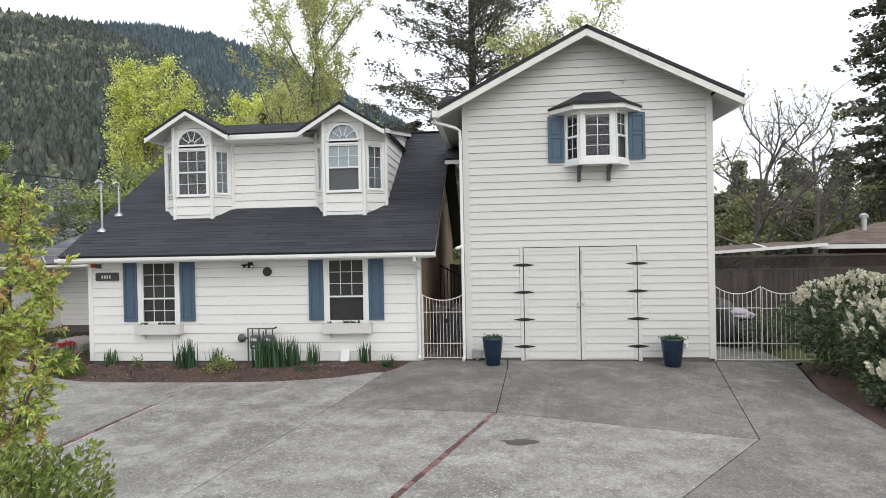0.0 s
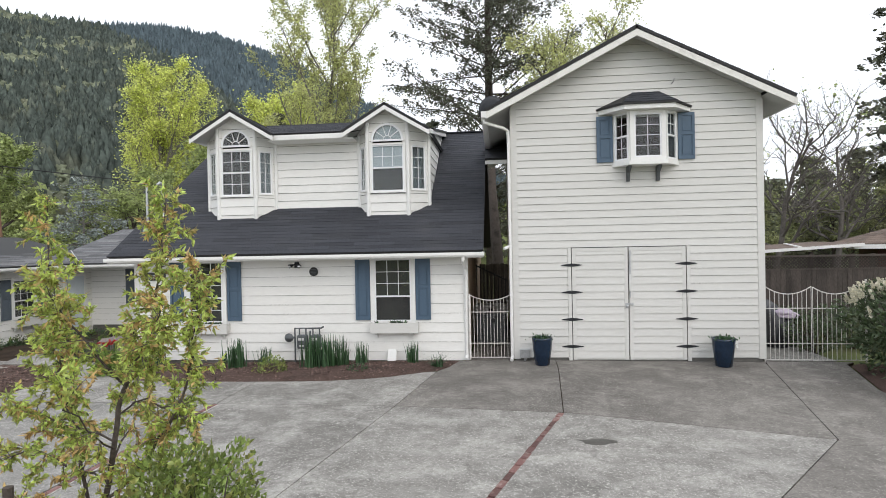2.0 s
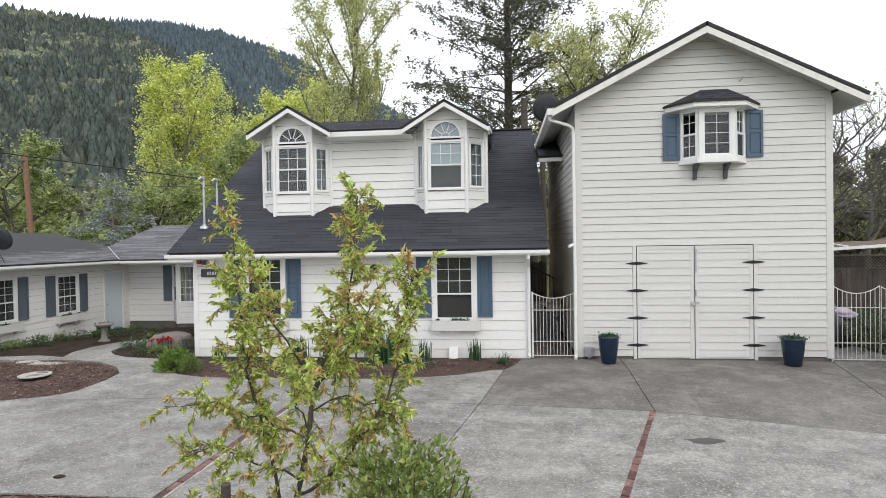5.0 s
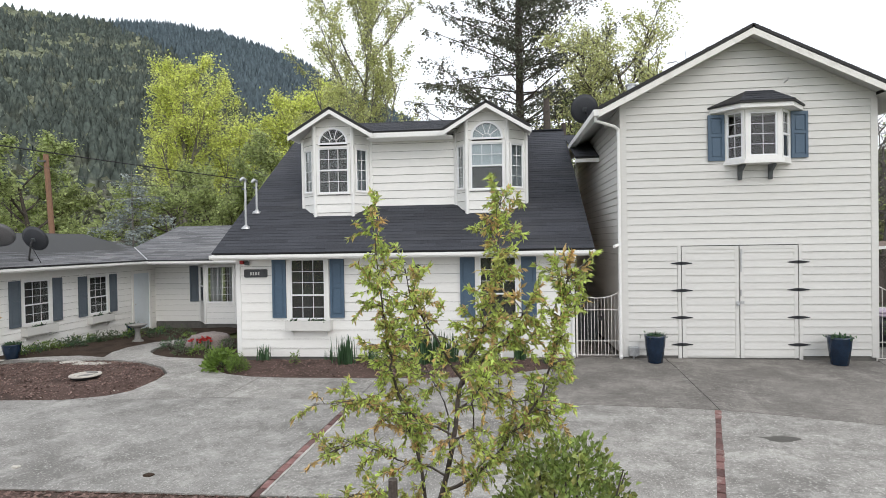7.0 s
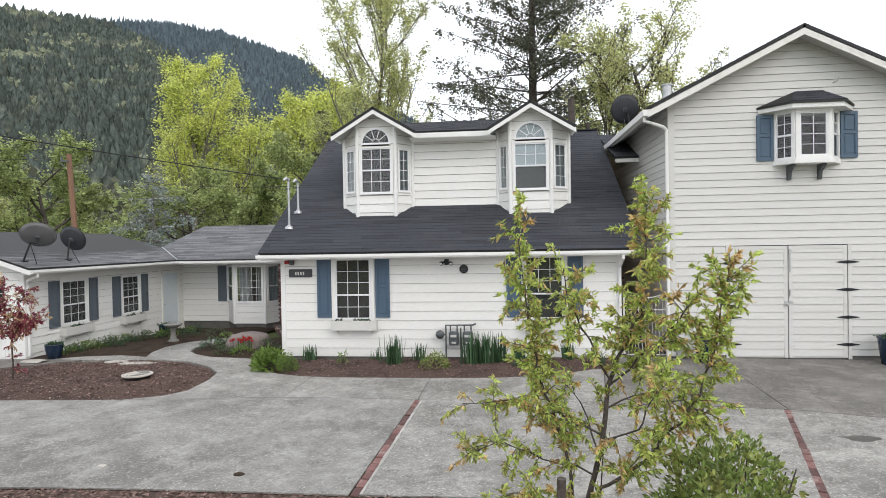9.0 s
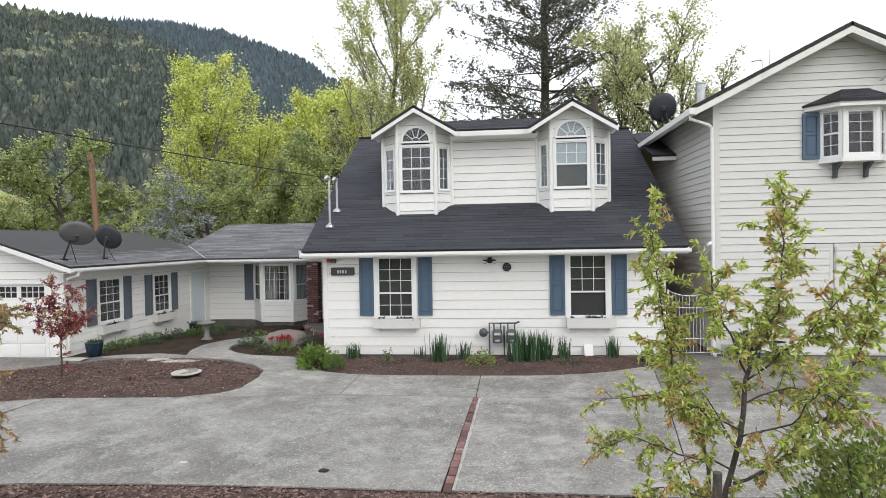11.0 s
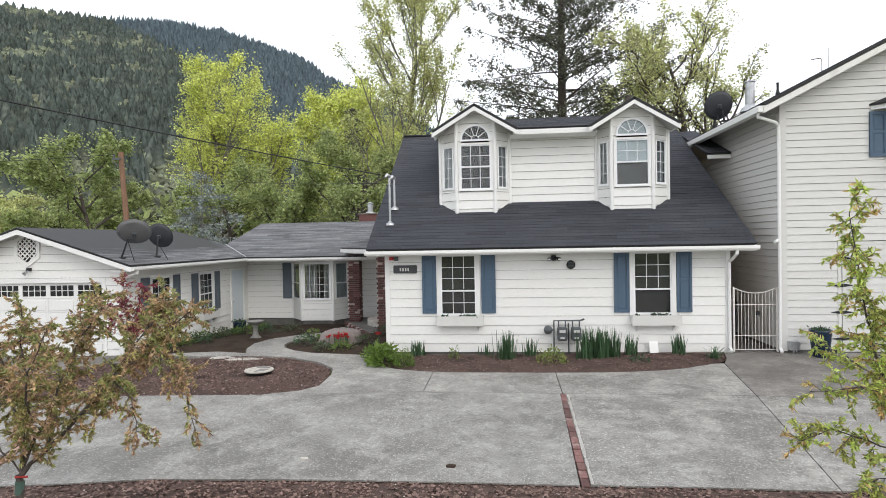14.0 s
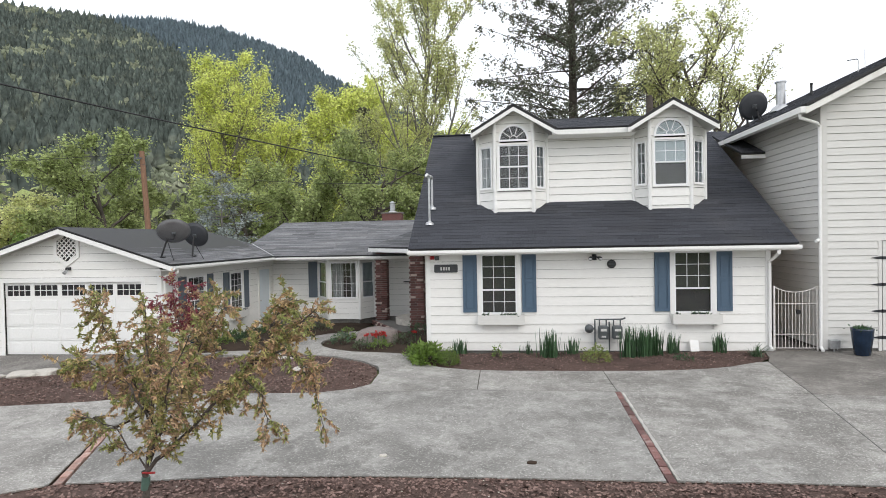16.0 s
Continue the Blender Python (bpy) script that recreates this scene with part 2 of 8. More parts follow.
LEAF_GARDEN = mat("yellowish_garden_leaf", (0.23, 0.31, 0.085), 0.45, var=0.25, scale=5, bump=0.05, island=0.5, thin=0.4, other=(0.34, 0.30, 0.10))
LEAF_TAN = mat("olive_tan_leaf", (0.33, 0.355, 0.13), 0.5, var=0.25, scale=5, bump=0.05, island=0.5, thin=0.45, other=(0.47, 0.40, 0.16))
LEAF_PINK = mat("pinkish_bronze_leaf", (0.50, 0.34, 0.21), 0.5, var=0.2, scale=4, bump=0.05, island=0.5, thin=0.4, other=(0.56, 0.47, 0.21))
LEAF_RED = mat("burgundy_leaf", (0.27, 0.045, 0.075), 0.5, var=0.2, scale=4, bump=0.05, island=0.5, thin=0.4, other=(0.33, 0.13, 0.14))
LEAF_BUSH = mat("fresh_green_leaf", (0.17, 0.26, 0.055), 0.5, var=0.2, scale=4, bump=0.05, island=0.4, thin=0.4)
LEAF_YELLOW = mat("yellow_green_spring_leaf", (0.67, 0.71, 0.23), 0.6, var=0.25, scale=0.5, fine=8, bump=0.0, island=0.5, thin=0.38, other=(0.66, 0.72, 0.21))
LEAF_POPLAR = mat("pale_green_poplar_leaf", (0.60, 0.62, 0.29), 0.6, var=0.2, scale=0.4, fine=8, bump=0.0, island=0.4, thin=0.5)
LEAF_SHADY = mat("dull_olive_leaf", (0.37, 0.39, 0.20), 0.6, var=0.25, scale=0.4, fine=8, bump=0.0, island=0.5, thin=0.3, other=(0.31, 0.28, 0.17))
LEAF_OAK = mat("mid_green_oak_leaf", (0.37, 0.43, 0.18), 0.6, var=0.25, scale=0.4, fine=8, bump=0.0, island=0.5, thin=0.45, other=(0.33, 0.37, 0.16))
NEEDLE = mat("dark_green_needle", (0.135, 0.145, 0.105), 0.7, var=0.25, scale=0.5, fine=8, bump=0.0, island=0.5, thin=0.25, other=(0.16, 0.15, 0.115))
# Paler needle colour with haze put in, for the far tree line.
NEEDLE_HAZED = mat("haze_paled_needle", (0.25, 0.265, 0.18), 0.7, var=0.25, scale=0.5, fine=8, bump=0.0, island=0.5, thin=0.25, other=(0.30, 0.28, 0.19))
NEEDLE_BLUE = mat("blue_grey_needle", (0.31, 0.35, 0.335), 0.7, var=0.2, scale=0.6, fine=8, bump=0.0, island=0.5, thin=0.2)
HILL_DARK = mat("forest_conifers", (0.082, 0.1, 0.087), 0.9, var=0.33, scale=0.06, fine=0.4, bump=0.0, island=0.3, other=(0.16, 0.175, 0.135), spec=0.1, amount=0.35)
# Distance haze is put into this bluer, paler conifer colour.
HILL_FAR = mat("far_conifers_haze_blue", (0.092, 0.122, 0.138), 0.9, var=0.2, scale=0.05, fine=0.3, bump=0.0, island=0.22, other=(0.115, 0.148, 0.158), spec=0.1, amount=0.35)
HILL_GREEN = mat("forest_broadleaf", (0.165, 0.185, 0.125), 0.9, var=0.33, scale=0.04, fine=0.4, bump=0.0, island=0.32, other=(0.25, 0.255, 0.18), spec=0.1, amount=0.45)
HILL_SOIL = mat("forest_floor", (0.07, 0.088, 0.068), 1.0, var=0.3, scale=0.01, fine=0.1, bump=0.0, spec=0.05)
LEAF_LAUREL = mat("dark_laurel_leaf", (0.085, 0.125, 0.06), 0.4, var=0.2, scale=4, bump=0.05, island=0.5, thin=0.25, other=(0.12, 0.115, 0.06))
FLOWER = mat("cream_flower_spike", (0.74, 0.71, 0.58), 0.8, var=0.15, bump=0.0, island=0.2, thin=0.2)
BLADE = mat("strap_leaf", (0.055, 0.115, 0.05), 0.45, var=0.2, scale=5, bump=0.05, island=0.45, thin=0.25, other=(0.075, 0.13, 0.075))
TULIP = mat("red_petal", (0.5, 0.03, 0.03), 0.6, var=0.1, bump=0.0, island=0.2, thin=0.2)
NROOF = mat("brown_wood_shake", (0.17, 0.125, 0.10), 0.9, var=0.3, scale=2, fine=30, bump=0.4, island=0.2)
NWALL = mat("red_brown_siding", (0.085, 0.035, 0.025), 0.8, var=0.25, scale=2, bump=0.2)


# ---- building tools ----
WORLD_OF = {}


def uplift(x):
    """How far what stands at x lies above its drawn level: the plot falls gently from the garage side."""
    return 0.0098 * (2.13 - x)


HOUSE_UP, WING_UP, PORCH_UP = 0.098, 0.215, 0.14


def thing(name, label, category, at=(0, 0, 0), group="", kind="", lift=0.0):
    """The Empty of a thing; lift raises it with all its parts."""
    ob = new(name)
    ob.empty_display_size = 0.2
    ob.location = Vector(at) + Vector((0, 0, lift))
    WORLD_OF[ob] = Matrix.Translation(at)
    return tagged(ob, label, category, group, kind)


def hook(ob, parent):
    if parent is not None:
        ob.parent = parent
        ob.matrix_parent_inverse = WORLD_OF.get(parent, Matrix()).inverted()
    return ob


def part(name, bm, material, parent=None, label="", kind="", smooth=False):
    """A bmesh in world places as one mesh object under a thing or a part."""
    me = bpy.data.meshes.new(name)
    bmesh.ops.recalc_face_normals(bm, faces=bm.faces)
    bm.to_mesh(me)
    bm.free()
    me.materials.append(material)
    if smooth:
        me.shade_smooth()
    ob = hook(new(name, me), parent)
    WORLD_OF[ob] = Matrix()
    if label or kind:
        tagged(ob, label, "", "", kind)
    return ob


def raw(name, verts, faces, material, parent=None, label="", kind="", smooth=False):
    me = bpy.data.meshes.new(name)
    if isinstance(faces, np.ndarray):
        k, n = faces.shape
        me.vertices.add(len(verts))
        me.vertices.foreach_set("co", np.asarray(verts, dtype=np.float32).ravel())
        me.loops.add(k * n)
        me.loops.foreach_set("vertex_index", faces.astype(np.int32).ravel())
        me.polygons.add(k)
        me.polygons.foreach_set("loop_start", np.arange(0, k * n, n, dtype=np.int32))
        me.update(calc_edges=True)
    else:
        me.from_pydata(np.asarray(verts).tolist() if len(verts) else [], [], faces)
    me.materials.append(material)
    if smooth:
        me.shade_smooth()
    ob = hook(new(name, me), parent)
    WORLD_OF[ob] = Matrix()
    if label or kind:
        tagged(ob, label, "", "", kind)
    return ob


def piece(name, me, parent, m):
    ob = hook(new(name, me), parent)
    ob.matrix_basis = m
    WORLD_OF[ob] = m.copy()
    return ob


def box(bm, x0, y0, z0, x1, y1, z1, bevel=0.0, m=None):
    vs = [bm.verts.new((x, y, z)) for x in (x0, x1) for y in (y0, y1) for z in (z0, z1)]
    fs = [bm.faces.new([vs[i] for i in f]) for f in ((0, 1, 3, 2), (4, 6, 7, 5), (0, 4, 5, 1), (2, 3, 7, 6), (0, 2, 6, 4), (1, 5, 7, 3))]
    if bevel:
        es = list({e for f in fs for e in f.edges})
        out = bmesh.ops.bevel(bm, geom=es, offset=bevel, segments=1, affect="EDGES")
        vs = list({v for f in out["faces"] for v in f.verts} | {v for v in vs if v.is_valid})
    if m is not None:
        for v in vs:
            v.co = m @ v.co
    return bm


def nb():
    return bmesh.new()


def frame3(o, u, v):
    """Local x along u, z along v, and minus y outward."""
    u, v = Vector(u).normalized(), Vector(v).normalized()
    y = v.cross(u)
    return Matrix(((u.x, y.x, v.x, o[0]), (u.y, y.y, v.y, o[1]), (u.z, y.z, v.z, o[2]), (0, 0, 0, 1)))


def beam(bm, p0, p1, width, height, up=(0, 0, 1)):
    p0, p1, up = Vector(p0), Vector(p1), Vector(up)
    d = (p1 - p0).normalized()
    s = d.cross(up).normalized() * width / 2
    h = s.cross(d).normalized() * height / 2
    a = [bm.verts.new(p + i * s + j * h) for p in (p0, p1) for i, j in ((-1, -1), (1, -1), (1, 1), (-1, 1))]
    for f in ((3, 2, 1, 0), (4, 5, 6, 7), (0, 1, 5, 4), (1, 2, 6, 5), (2, 3, 7, 6), (3, 0, 4, 7)):
        bm.faces.new([a[i] for i in f])
    return bm


def tube(bm, pts, radii, sides=8, cap=True):
    pts = [Vector(p) for p in pts]
    if not isinstance(radii, (list, tuple)):
        radii = [radii] * len(pts)
    rings, ref = [], None
    for i, p in enumerate(pts):
        d = (pts[min(i + 1, len(pts) - 1)] - pts[max(i - 1, 0)]).normalized()
        ref = ref if ref is not None and abs(ref.dot(d)) < 0.95 else Vector((1, 0, 0)) if abs(d.x) < 0.9 else Vector((0, 1, 0))
        a = (ref - d * ref.dot(d)).normalized()
        b, ref = d.cross(a), a
        rings.append([bm.verts.new(p + radii[i] * (math.cos(k * math.tau / sides) * a + math.sin(k * math.tau / sides) * b)) for k in range(sides)])
    for r, q in zip(rings, rings[1:]):
        for k in range(sides):
            bm.faces.new((r[k], r[(k + 1) % sides], q[(k + 1) % sides], q[k]))
    if cap:
        bm.faces.new(rings[0][::-1])
        bm.faces.new(rings[-1])
    return bm


def lathe(bm, at, profile, sides=24, close=True):
    """Rings of (radius, height) round an upright axis."""
    rings = [[bm.verts.new((at[0] + r * math.cos(k * math.tau / sides), at[1] + r * math.sin(k * math.tau / sides), at[2] + z)) for k in range(sides)] for r, z in profile]
    for r, q in zip(rings, rings[1:]):
        for k in range(sides):
            bm.faces.new((r[k], r[(k + 1) % sides], q[(k + 1) % sides], q[k]))
    if close:
        bm.faces.new(rings[0][::-1])
        bm.faces.new(rings[-1])
    return bm


def prism(bm, poly, m, y0, y1):
    """A flat outline of (u, v) as a plate from local y0 to y1."""
    a = [bm.verts.new(m @ Vector((u, y0, v))) for u, v in poly]
    b = [bm.verts.new(m @ Vector((u, y1, v))) for u, v in poly]
    bm.faces.new(a)
    bm.faces.new(b[::-1])
    for i in range(len(a)):
        j = (i + 1) % len(a)
        bm.faces.new((a[j], a[i], b[i], b[j]))
    return bm


def clip(poly, axis, limit, keep_above):
    out = []
    for i, p in enumerate(poly):
        q = poly[(i + 1) % len(poly)]
        a, b = (p[axis] - limit, q[axis] - limit) if keep_above else (limit - p[axis], limit - q[axis])
        if a >= 0:
            out.append(p)
        if (a > 0 and b < 0) or (a < 0 and b > 0):
            t = a / (a - b)
            out.append((p[0] + t * (q[0] - p[0]), p[1] + t * (q[1] - p[1])))
    return out


def area(poly):
    return abs(sum(p[0] * q[1] - q[0] * p[1] for p, q in zip(poly, poly[1:] + poly[:1]))) / 2


def cut(poly, v0, v1, holes):
    """The outline between v0 and v1, less the holes, as convex bits."""
    bits = []
    marks = sorted({v0, v1} | {h for o in holes for h in (o[1], o[3]) if v0 < h < v1})
    for a, b in zip(marks, marks[1:]):
        row = clip(clip(poly, 1, a, True), 1, b, False)
        for o in sorted(o for o in holes if o[1] < (a + b) / 2 < o[3]):
            bits.append(clip(row, 0, o[0], False))
            row = clip(row, 0, o[2], True)
        bits.append(row)
    return [b for b in bits if len(b) > 2 and area(b) > 2e-4]


def wall(name, parent, m, poly, holes, material, thick=0.12):
    bm = nb()
    vs = [p[1] for p in poly]
    for bit in cut(poly, min(vs), max(vs), holes):
        prism(bm, bit, m, 0.0, thick)
    return part(name, bm, material, parent)


def cladding(name, parent, m, poly, lap, holes, material, low=0.018, high=0.005, seg=0.0, most=300, start=None, seed=1, rest="", off=0.0, gap=0.0):
    """Lapped boards or shingles over an outline; each piece an object, past the limit joined."""
    rng = random.Random(seed)
    vs = [p[1] for p in poly]
    v, top, count = (min(vs) if start is None else start), max(vs), 0
    jv, jf = [], []
    row = 0
    while v < top - 1e-3:
        v1 = min(v + lap, top)
        # The gap bares the dark core, drawing a lap shadow under each board.
        for bit in cut(poly, max(v + gap, min(vs)), v1, holes):
            runs = [bit]
            if seg:
                runs = []
                u0, u1 = min(p[0] for p in bit), max(p[0] for p in bit)
                x = u0 - seg * (0.37 * row % 1) - rng.random() * 0.1 * seg
                while x < u1:
                    runs.append(clip(clip(bit, 0, x, True), 0, x + seg - 0.004, False))
                    x += seg
            for r in runs:
                if len(r) < 3 or area(r) < 2e-4:
                    continue
                lift = off + (rng.random() * 0.004 if seg else 0)
                fr = [m @ Vector((p[0], -(lift + low + (high - low) * (p[1] - v) / lap), p[1])) for p in r]
                bk = [m @ Vector((p[0], -off + 0.001, p[1])) for p in r]
                n = len(r)
                faces = [list(range(n))] + [[(i + 1) % n, i, n + i, n + (i + 1) % n] for i in range(n)]
                if count < most:
                    raw(name, fr + bk, faces, material, parent)
                else:
                    k = len(jv)
                    jv += fr + bk
                    jf += [[k + i for i in f] for f in faces]
                count += 1
        v += lap
        row += 1
    if jv:
        raw(rest or name, jv, jf, material, parent, kind="stuff")


def ground_z(x, y):
    s = min(1, max(0, (-9 - x) / 3))
    return 0.021 + 0.0112 * min(0, max(-25, x)) - 0.0098 * min(20, max(0, x)) - 0.05 * min(7, max(0, y - 14)) * s


def rake_board(parent, x0, z0, xa, za, y, h, thick, material, label=""):
    """A sloping board of a gable's edge, cut upright at its top; z is its upper edge."""
    bm = nb()
    prism(bm, [(x0, z0), (xa, za), (xa, za - h), (x0, z0 - h)], frame3((0, y, 0), (1, 0, 0), (0, 0, 1)), -thick, 0.0)
    return part("barge_board", bm, material, parent, label)


# ---- ground, paving and beds ----
def grid_sheet(name, xs, ys, height, material, label, category="ground", kind="structure"):
    v = [(x, y, height(x, y)) for y in ys for x in xs]
    n = len(xs)
    f = [(j * n + i, j * n + i + 1, (j + 1) * n + i + 1, (j + 1) * n + i) for j in range(len(ys) - 1) for i in range(n - 1)]
    return tagged(raw(name, v, f, material, smooth=True), label, category, "", kind)


def spread(lo, hi, near_lo, near_hi, step, growth=1.35):
    mid = list(np.arange(near_lo, near_hi + 1e-6, step))
    a, s = near_hi, step
    right = []
    while a < hi:
        s *= growth
        a += s
        right.append(min(a, hi))
    a, s, left = near_lo, step, []
    while a > lo:
        s *= growth
        a -= s
        left.append(max(a, lo))
    return left[::-1] + mid + right


def base_height(x, y):
    z = ground_z(x, y) - 0.1
    return z + (noise.noise((x * 0.05, y * 0.05, 0)) * 0.8 if y > 40 else 0)


grid_sheet("ground", spread(-1500, 1500, -30, 20, 1.0), spread(-300, 1600, -8, 34, 1.0), base_height, GRASS, "rough grass and bare soil round the house")

driveway = thing("driveway", "weathered grey concrete driveway with joints and stains", "driveway", kind="structure")


def slab(outline, material, depth=0.09, parent=driveway, name="slab", lift=0.0):
    bm = nb()
    top = [bm.verts.new((x, y, ground_z(x, y) + lift)) for x, y in outline]
    low = [bm.verts.new((x, y, ground_z(x, y) + lift - depth)) for x, y in outline]
    f = bm.faces.new(top)
    for i in range(len(top)):
        j = (i + 1) % len(top)
        bm.faces.new((top[j], top[i], low[i], low[j]))
    bmesh.ops.triangulate(bm, faces=[f])
    return part(name, bm, material, parent)


def shrink(outline, d):
    """The outline drawn in by d, for the joints between slabs."""
    JOINTED.append(outline)
    out, n = [], len(outline)
    s = sum(p[0] * q[1] - q[0] * p[1] for p, q in zip(outline, outline[1:] + outline[:1]))
    sign = 1 if s > 0 else -1
    for i in range(n):
        p, q, r = Vector(outline[i - 1]), Vector(outline[i]), Vector(outline[(i + 1) % n])
        a, b = (q - p).normalized(), (r - q).normalized()
        na, nb2 = Vector((-a.y, a.x)) * sign, Vector((-b.y, b.x)) * sign
        k = (na + nb2) / max(0.4, 1 + na.dot(nb2))
        out.append((q.x + k.x * d, q.y + k.y * d))
    return out


J = 0.008
JOINTED = []
BED = [(-10.02, 12.35), (-9.9, 12.05), (-9.35, 11.6), (-8.7, 11.36), (-7.9, 11.25), (-6.17, 11.18), (-5.0, 11.17), (-4.4, 11.2), (-3.7, 11.33), (-3.2, 11.5), (-2.5, 11.9), (-2.05, 12.35), (-1.9, 12.85), (-1.85, 13.15)]
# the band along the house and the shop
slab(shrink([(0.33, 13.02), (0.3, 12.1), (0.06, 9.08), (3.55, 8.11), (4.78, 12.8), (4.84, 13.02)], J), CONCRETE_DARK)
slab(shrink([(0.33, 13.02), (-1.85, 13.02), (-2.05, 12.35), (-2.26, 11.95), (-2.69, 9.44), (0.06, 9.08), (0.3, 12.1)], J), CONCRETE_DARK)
slab(shrink([(-2.26, 11.95), (-2.5, 11.9), (-3.2, 11.5), (-3.7, 11.33), (-4.4, 11.2), (-5.0, 11.17), (-5.9, 11.18), (-5.93, 9.61), (-2.69, 9.44)], J), CONCRETE)
slab(shrink([(-5.9, 11.18), (-6.17, 11.18), (-7.9, 11.25), (-8.47, 11.33), (-8.48, 9.75), (-5.93, 9.61)], J), CONCRETE)
slab(shrink([(-8.47, 11.33), (-8.7, 11.36), (-9.35, 11.6), (-9.9, 12.05), (-10.02, 12.35), (-10.4, 12.42), (-10.66, 11.12), (-10.63, 10.2), (-10.9, 9.85), (-11.53, 9.57), (-8.48, 9.75)], J), CONCRETE)
# the band along the street bed
slab(shrink([(3.55, 8.11), (0.06, 9.08), (-1.06, 5.93), (-0.2, 5.55), (0.8, 5.3), (1.95, 6.27)], J), CONCRETE)
slab(shrink([(0.0, 9.08), (-2.69, 9.44), (-3.42, 5.78), (-2.2, 5.85), (-1.14, 5.93)], J), CONCRETE)
slab(shrink([(-2.69, 9.44), (-5.89, 9.61), (-6.04, 5.84), (-4.9, 5.84), (-3.42, 5.78)], J), CONCRETE)
slab(shrink([(-5.97, 9.61), (-8.48, 9.75), (-11.53, 9.57), (-14.15, 9.5), (-14.13, 7.42), (-13.37, 5.55), (-12.4, 5.66), (-11.3, 5.84), (-9.3, 5.89), (-7.3, 5.87), (-6.15, 5.84)], J), CONCRETE_GREY)
slab(shrink([(-14.15, 9.5), (-15.8, 8.98), (-17.3, 8.7), (-20.0, 8.3), (-30.0, 8.0), (-30.0, 3.5), (-15.3, 4.4), (-13.55, 5.5), (-14.27, 7.42)], J), CONCRETE)
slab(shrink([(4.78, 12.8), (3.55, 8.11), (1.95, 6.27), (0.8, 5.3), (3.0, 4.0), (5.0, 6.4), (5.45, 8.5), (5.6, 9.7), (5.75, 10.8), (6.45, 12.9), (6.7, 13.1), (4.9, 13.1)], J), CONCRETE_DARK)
for o in list(JOINTED):
    slab(o, SOIL, 0.04, name="joint_filling", lift=-0.018)
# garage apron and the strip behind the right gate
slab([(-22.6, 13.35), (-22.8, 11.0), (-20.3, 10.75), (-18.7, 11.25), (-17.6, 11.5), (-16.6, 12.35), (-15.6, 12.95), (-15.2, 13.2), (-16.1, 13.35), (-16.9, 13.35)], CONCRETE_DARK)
slab([(4.95, 13.18), (6.4, 13.18), (6.6, 24.0), (4.95, 24.0)], CONCRETE)
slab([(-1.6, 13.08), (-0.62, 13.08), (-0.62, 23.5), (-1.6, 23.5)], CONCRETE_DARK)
# curved path to the entrance
path = thing("garden_path", "curved smooth concrete path to the entrance", "path", kind="structure")
LEFT = [(-10.66, 11.12), (-10.8, 11.7), (-11.3, 12.3), (-12.2, 12.9), (-13.1, 13.15), (-13.7, 13.5), (-14.0, 14.2), (-14.25, 15.2), (-14.2, 16.2), (-13.7, 17.2), (-12.9, 17.9)]
RIGHT = [(-10.0, 12.3), (-10.05, 12.9), (-10.7, 13.2), (-11.9, 13.45), (-12.5, 13.8), (-12.95, 14.3), (-13.2, 14.9), (-13.3, 15.5), (-13.1, 16.1), (-12.7, 16.7), (-12.1, 17.2)]
bm = nb()
rows = []
for (ax, ay), (bx, by) in zip(LEFT, RIGHT):
    rows.append([bm.verts.new((ax + (bx - ax) * k / 4, ay + (by - ay) * k / 4, ground_z(ax + (bx - ax) * k / 4, ay + (by - ay) * k / 4) + 0.004)) for k in range(5)])
for r, q in zip(rows, rows[1:]):
    for k in range(4):
        bm.faces.new((r[k], r[k + 1], q[k + 1], q[k]))
out = bmesh.ops.extrude_face_region(bm, geom=list(bm.faces))
for v in out["geom"]:
    if isinstance(v, bmesh.types.BMVert):
        v.co.z -= 0.1
part("path_slab", bm, CONCRETE, path)
# the branch of the path along the garage side
slab([(-13.1, 13.15), (-13.7, 13.5), (-14.6, 13.75), (-15.6, 13.6), (-16.2, 13.3), (-15.2, 13.16), (-14.3, 13.1)], CONCRETE, parent=path, name="path_slab", lift=0.003)


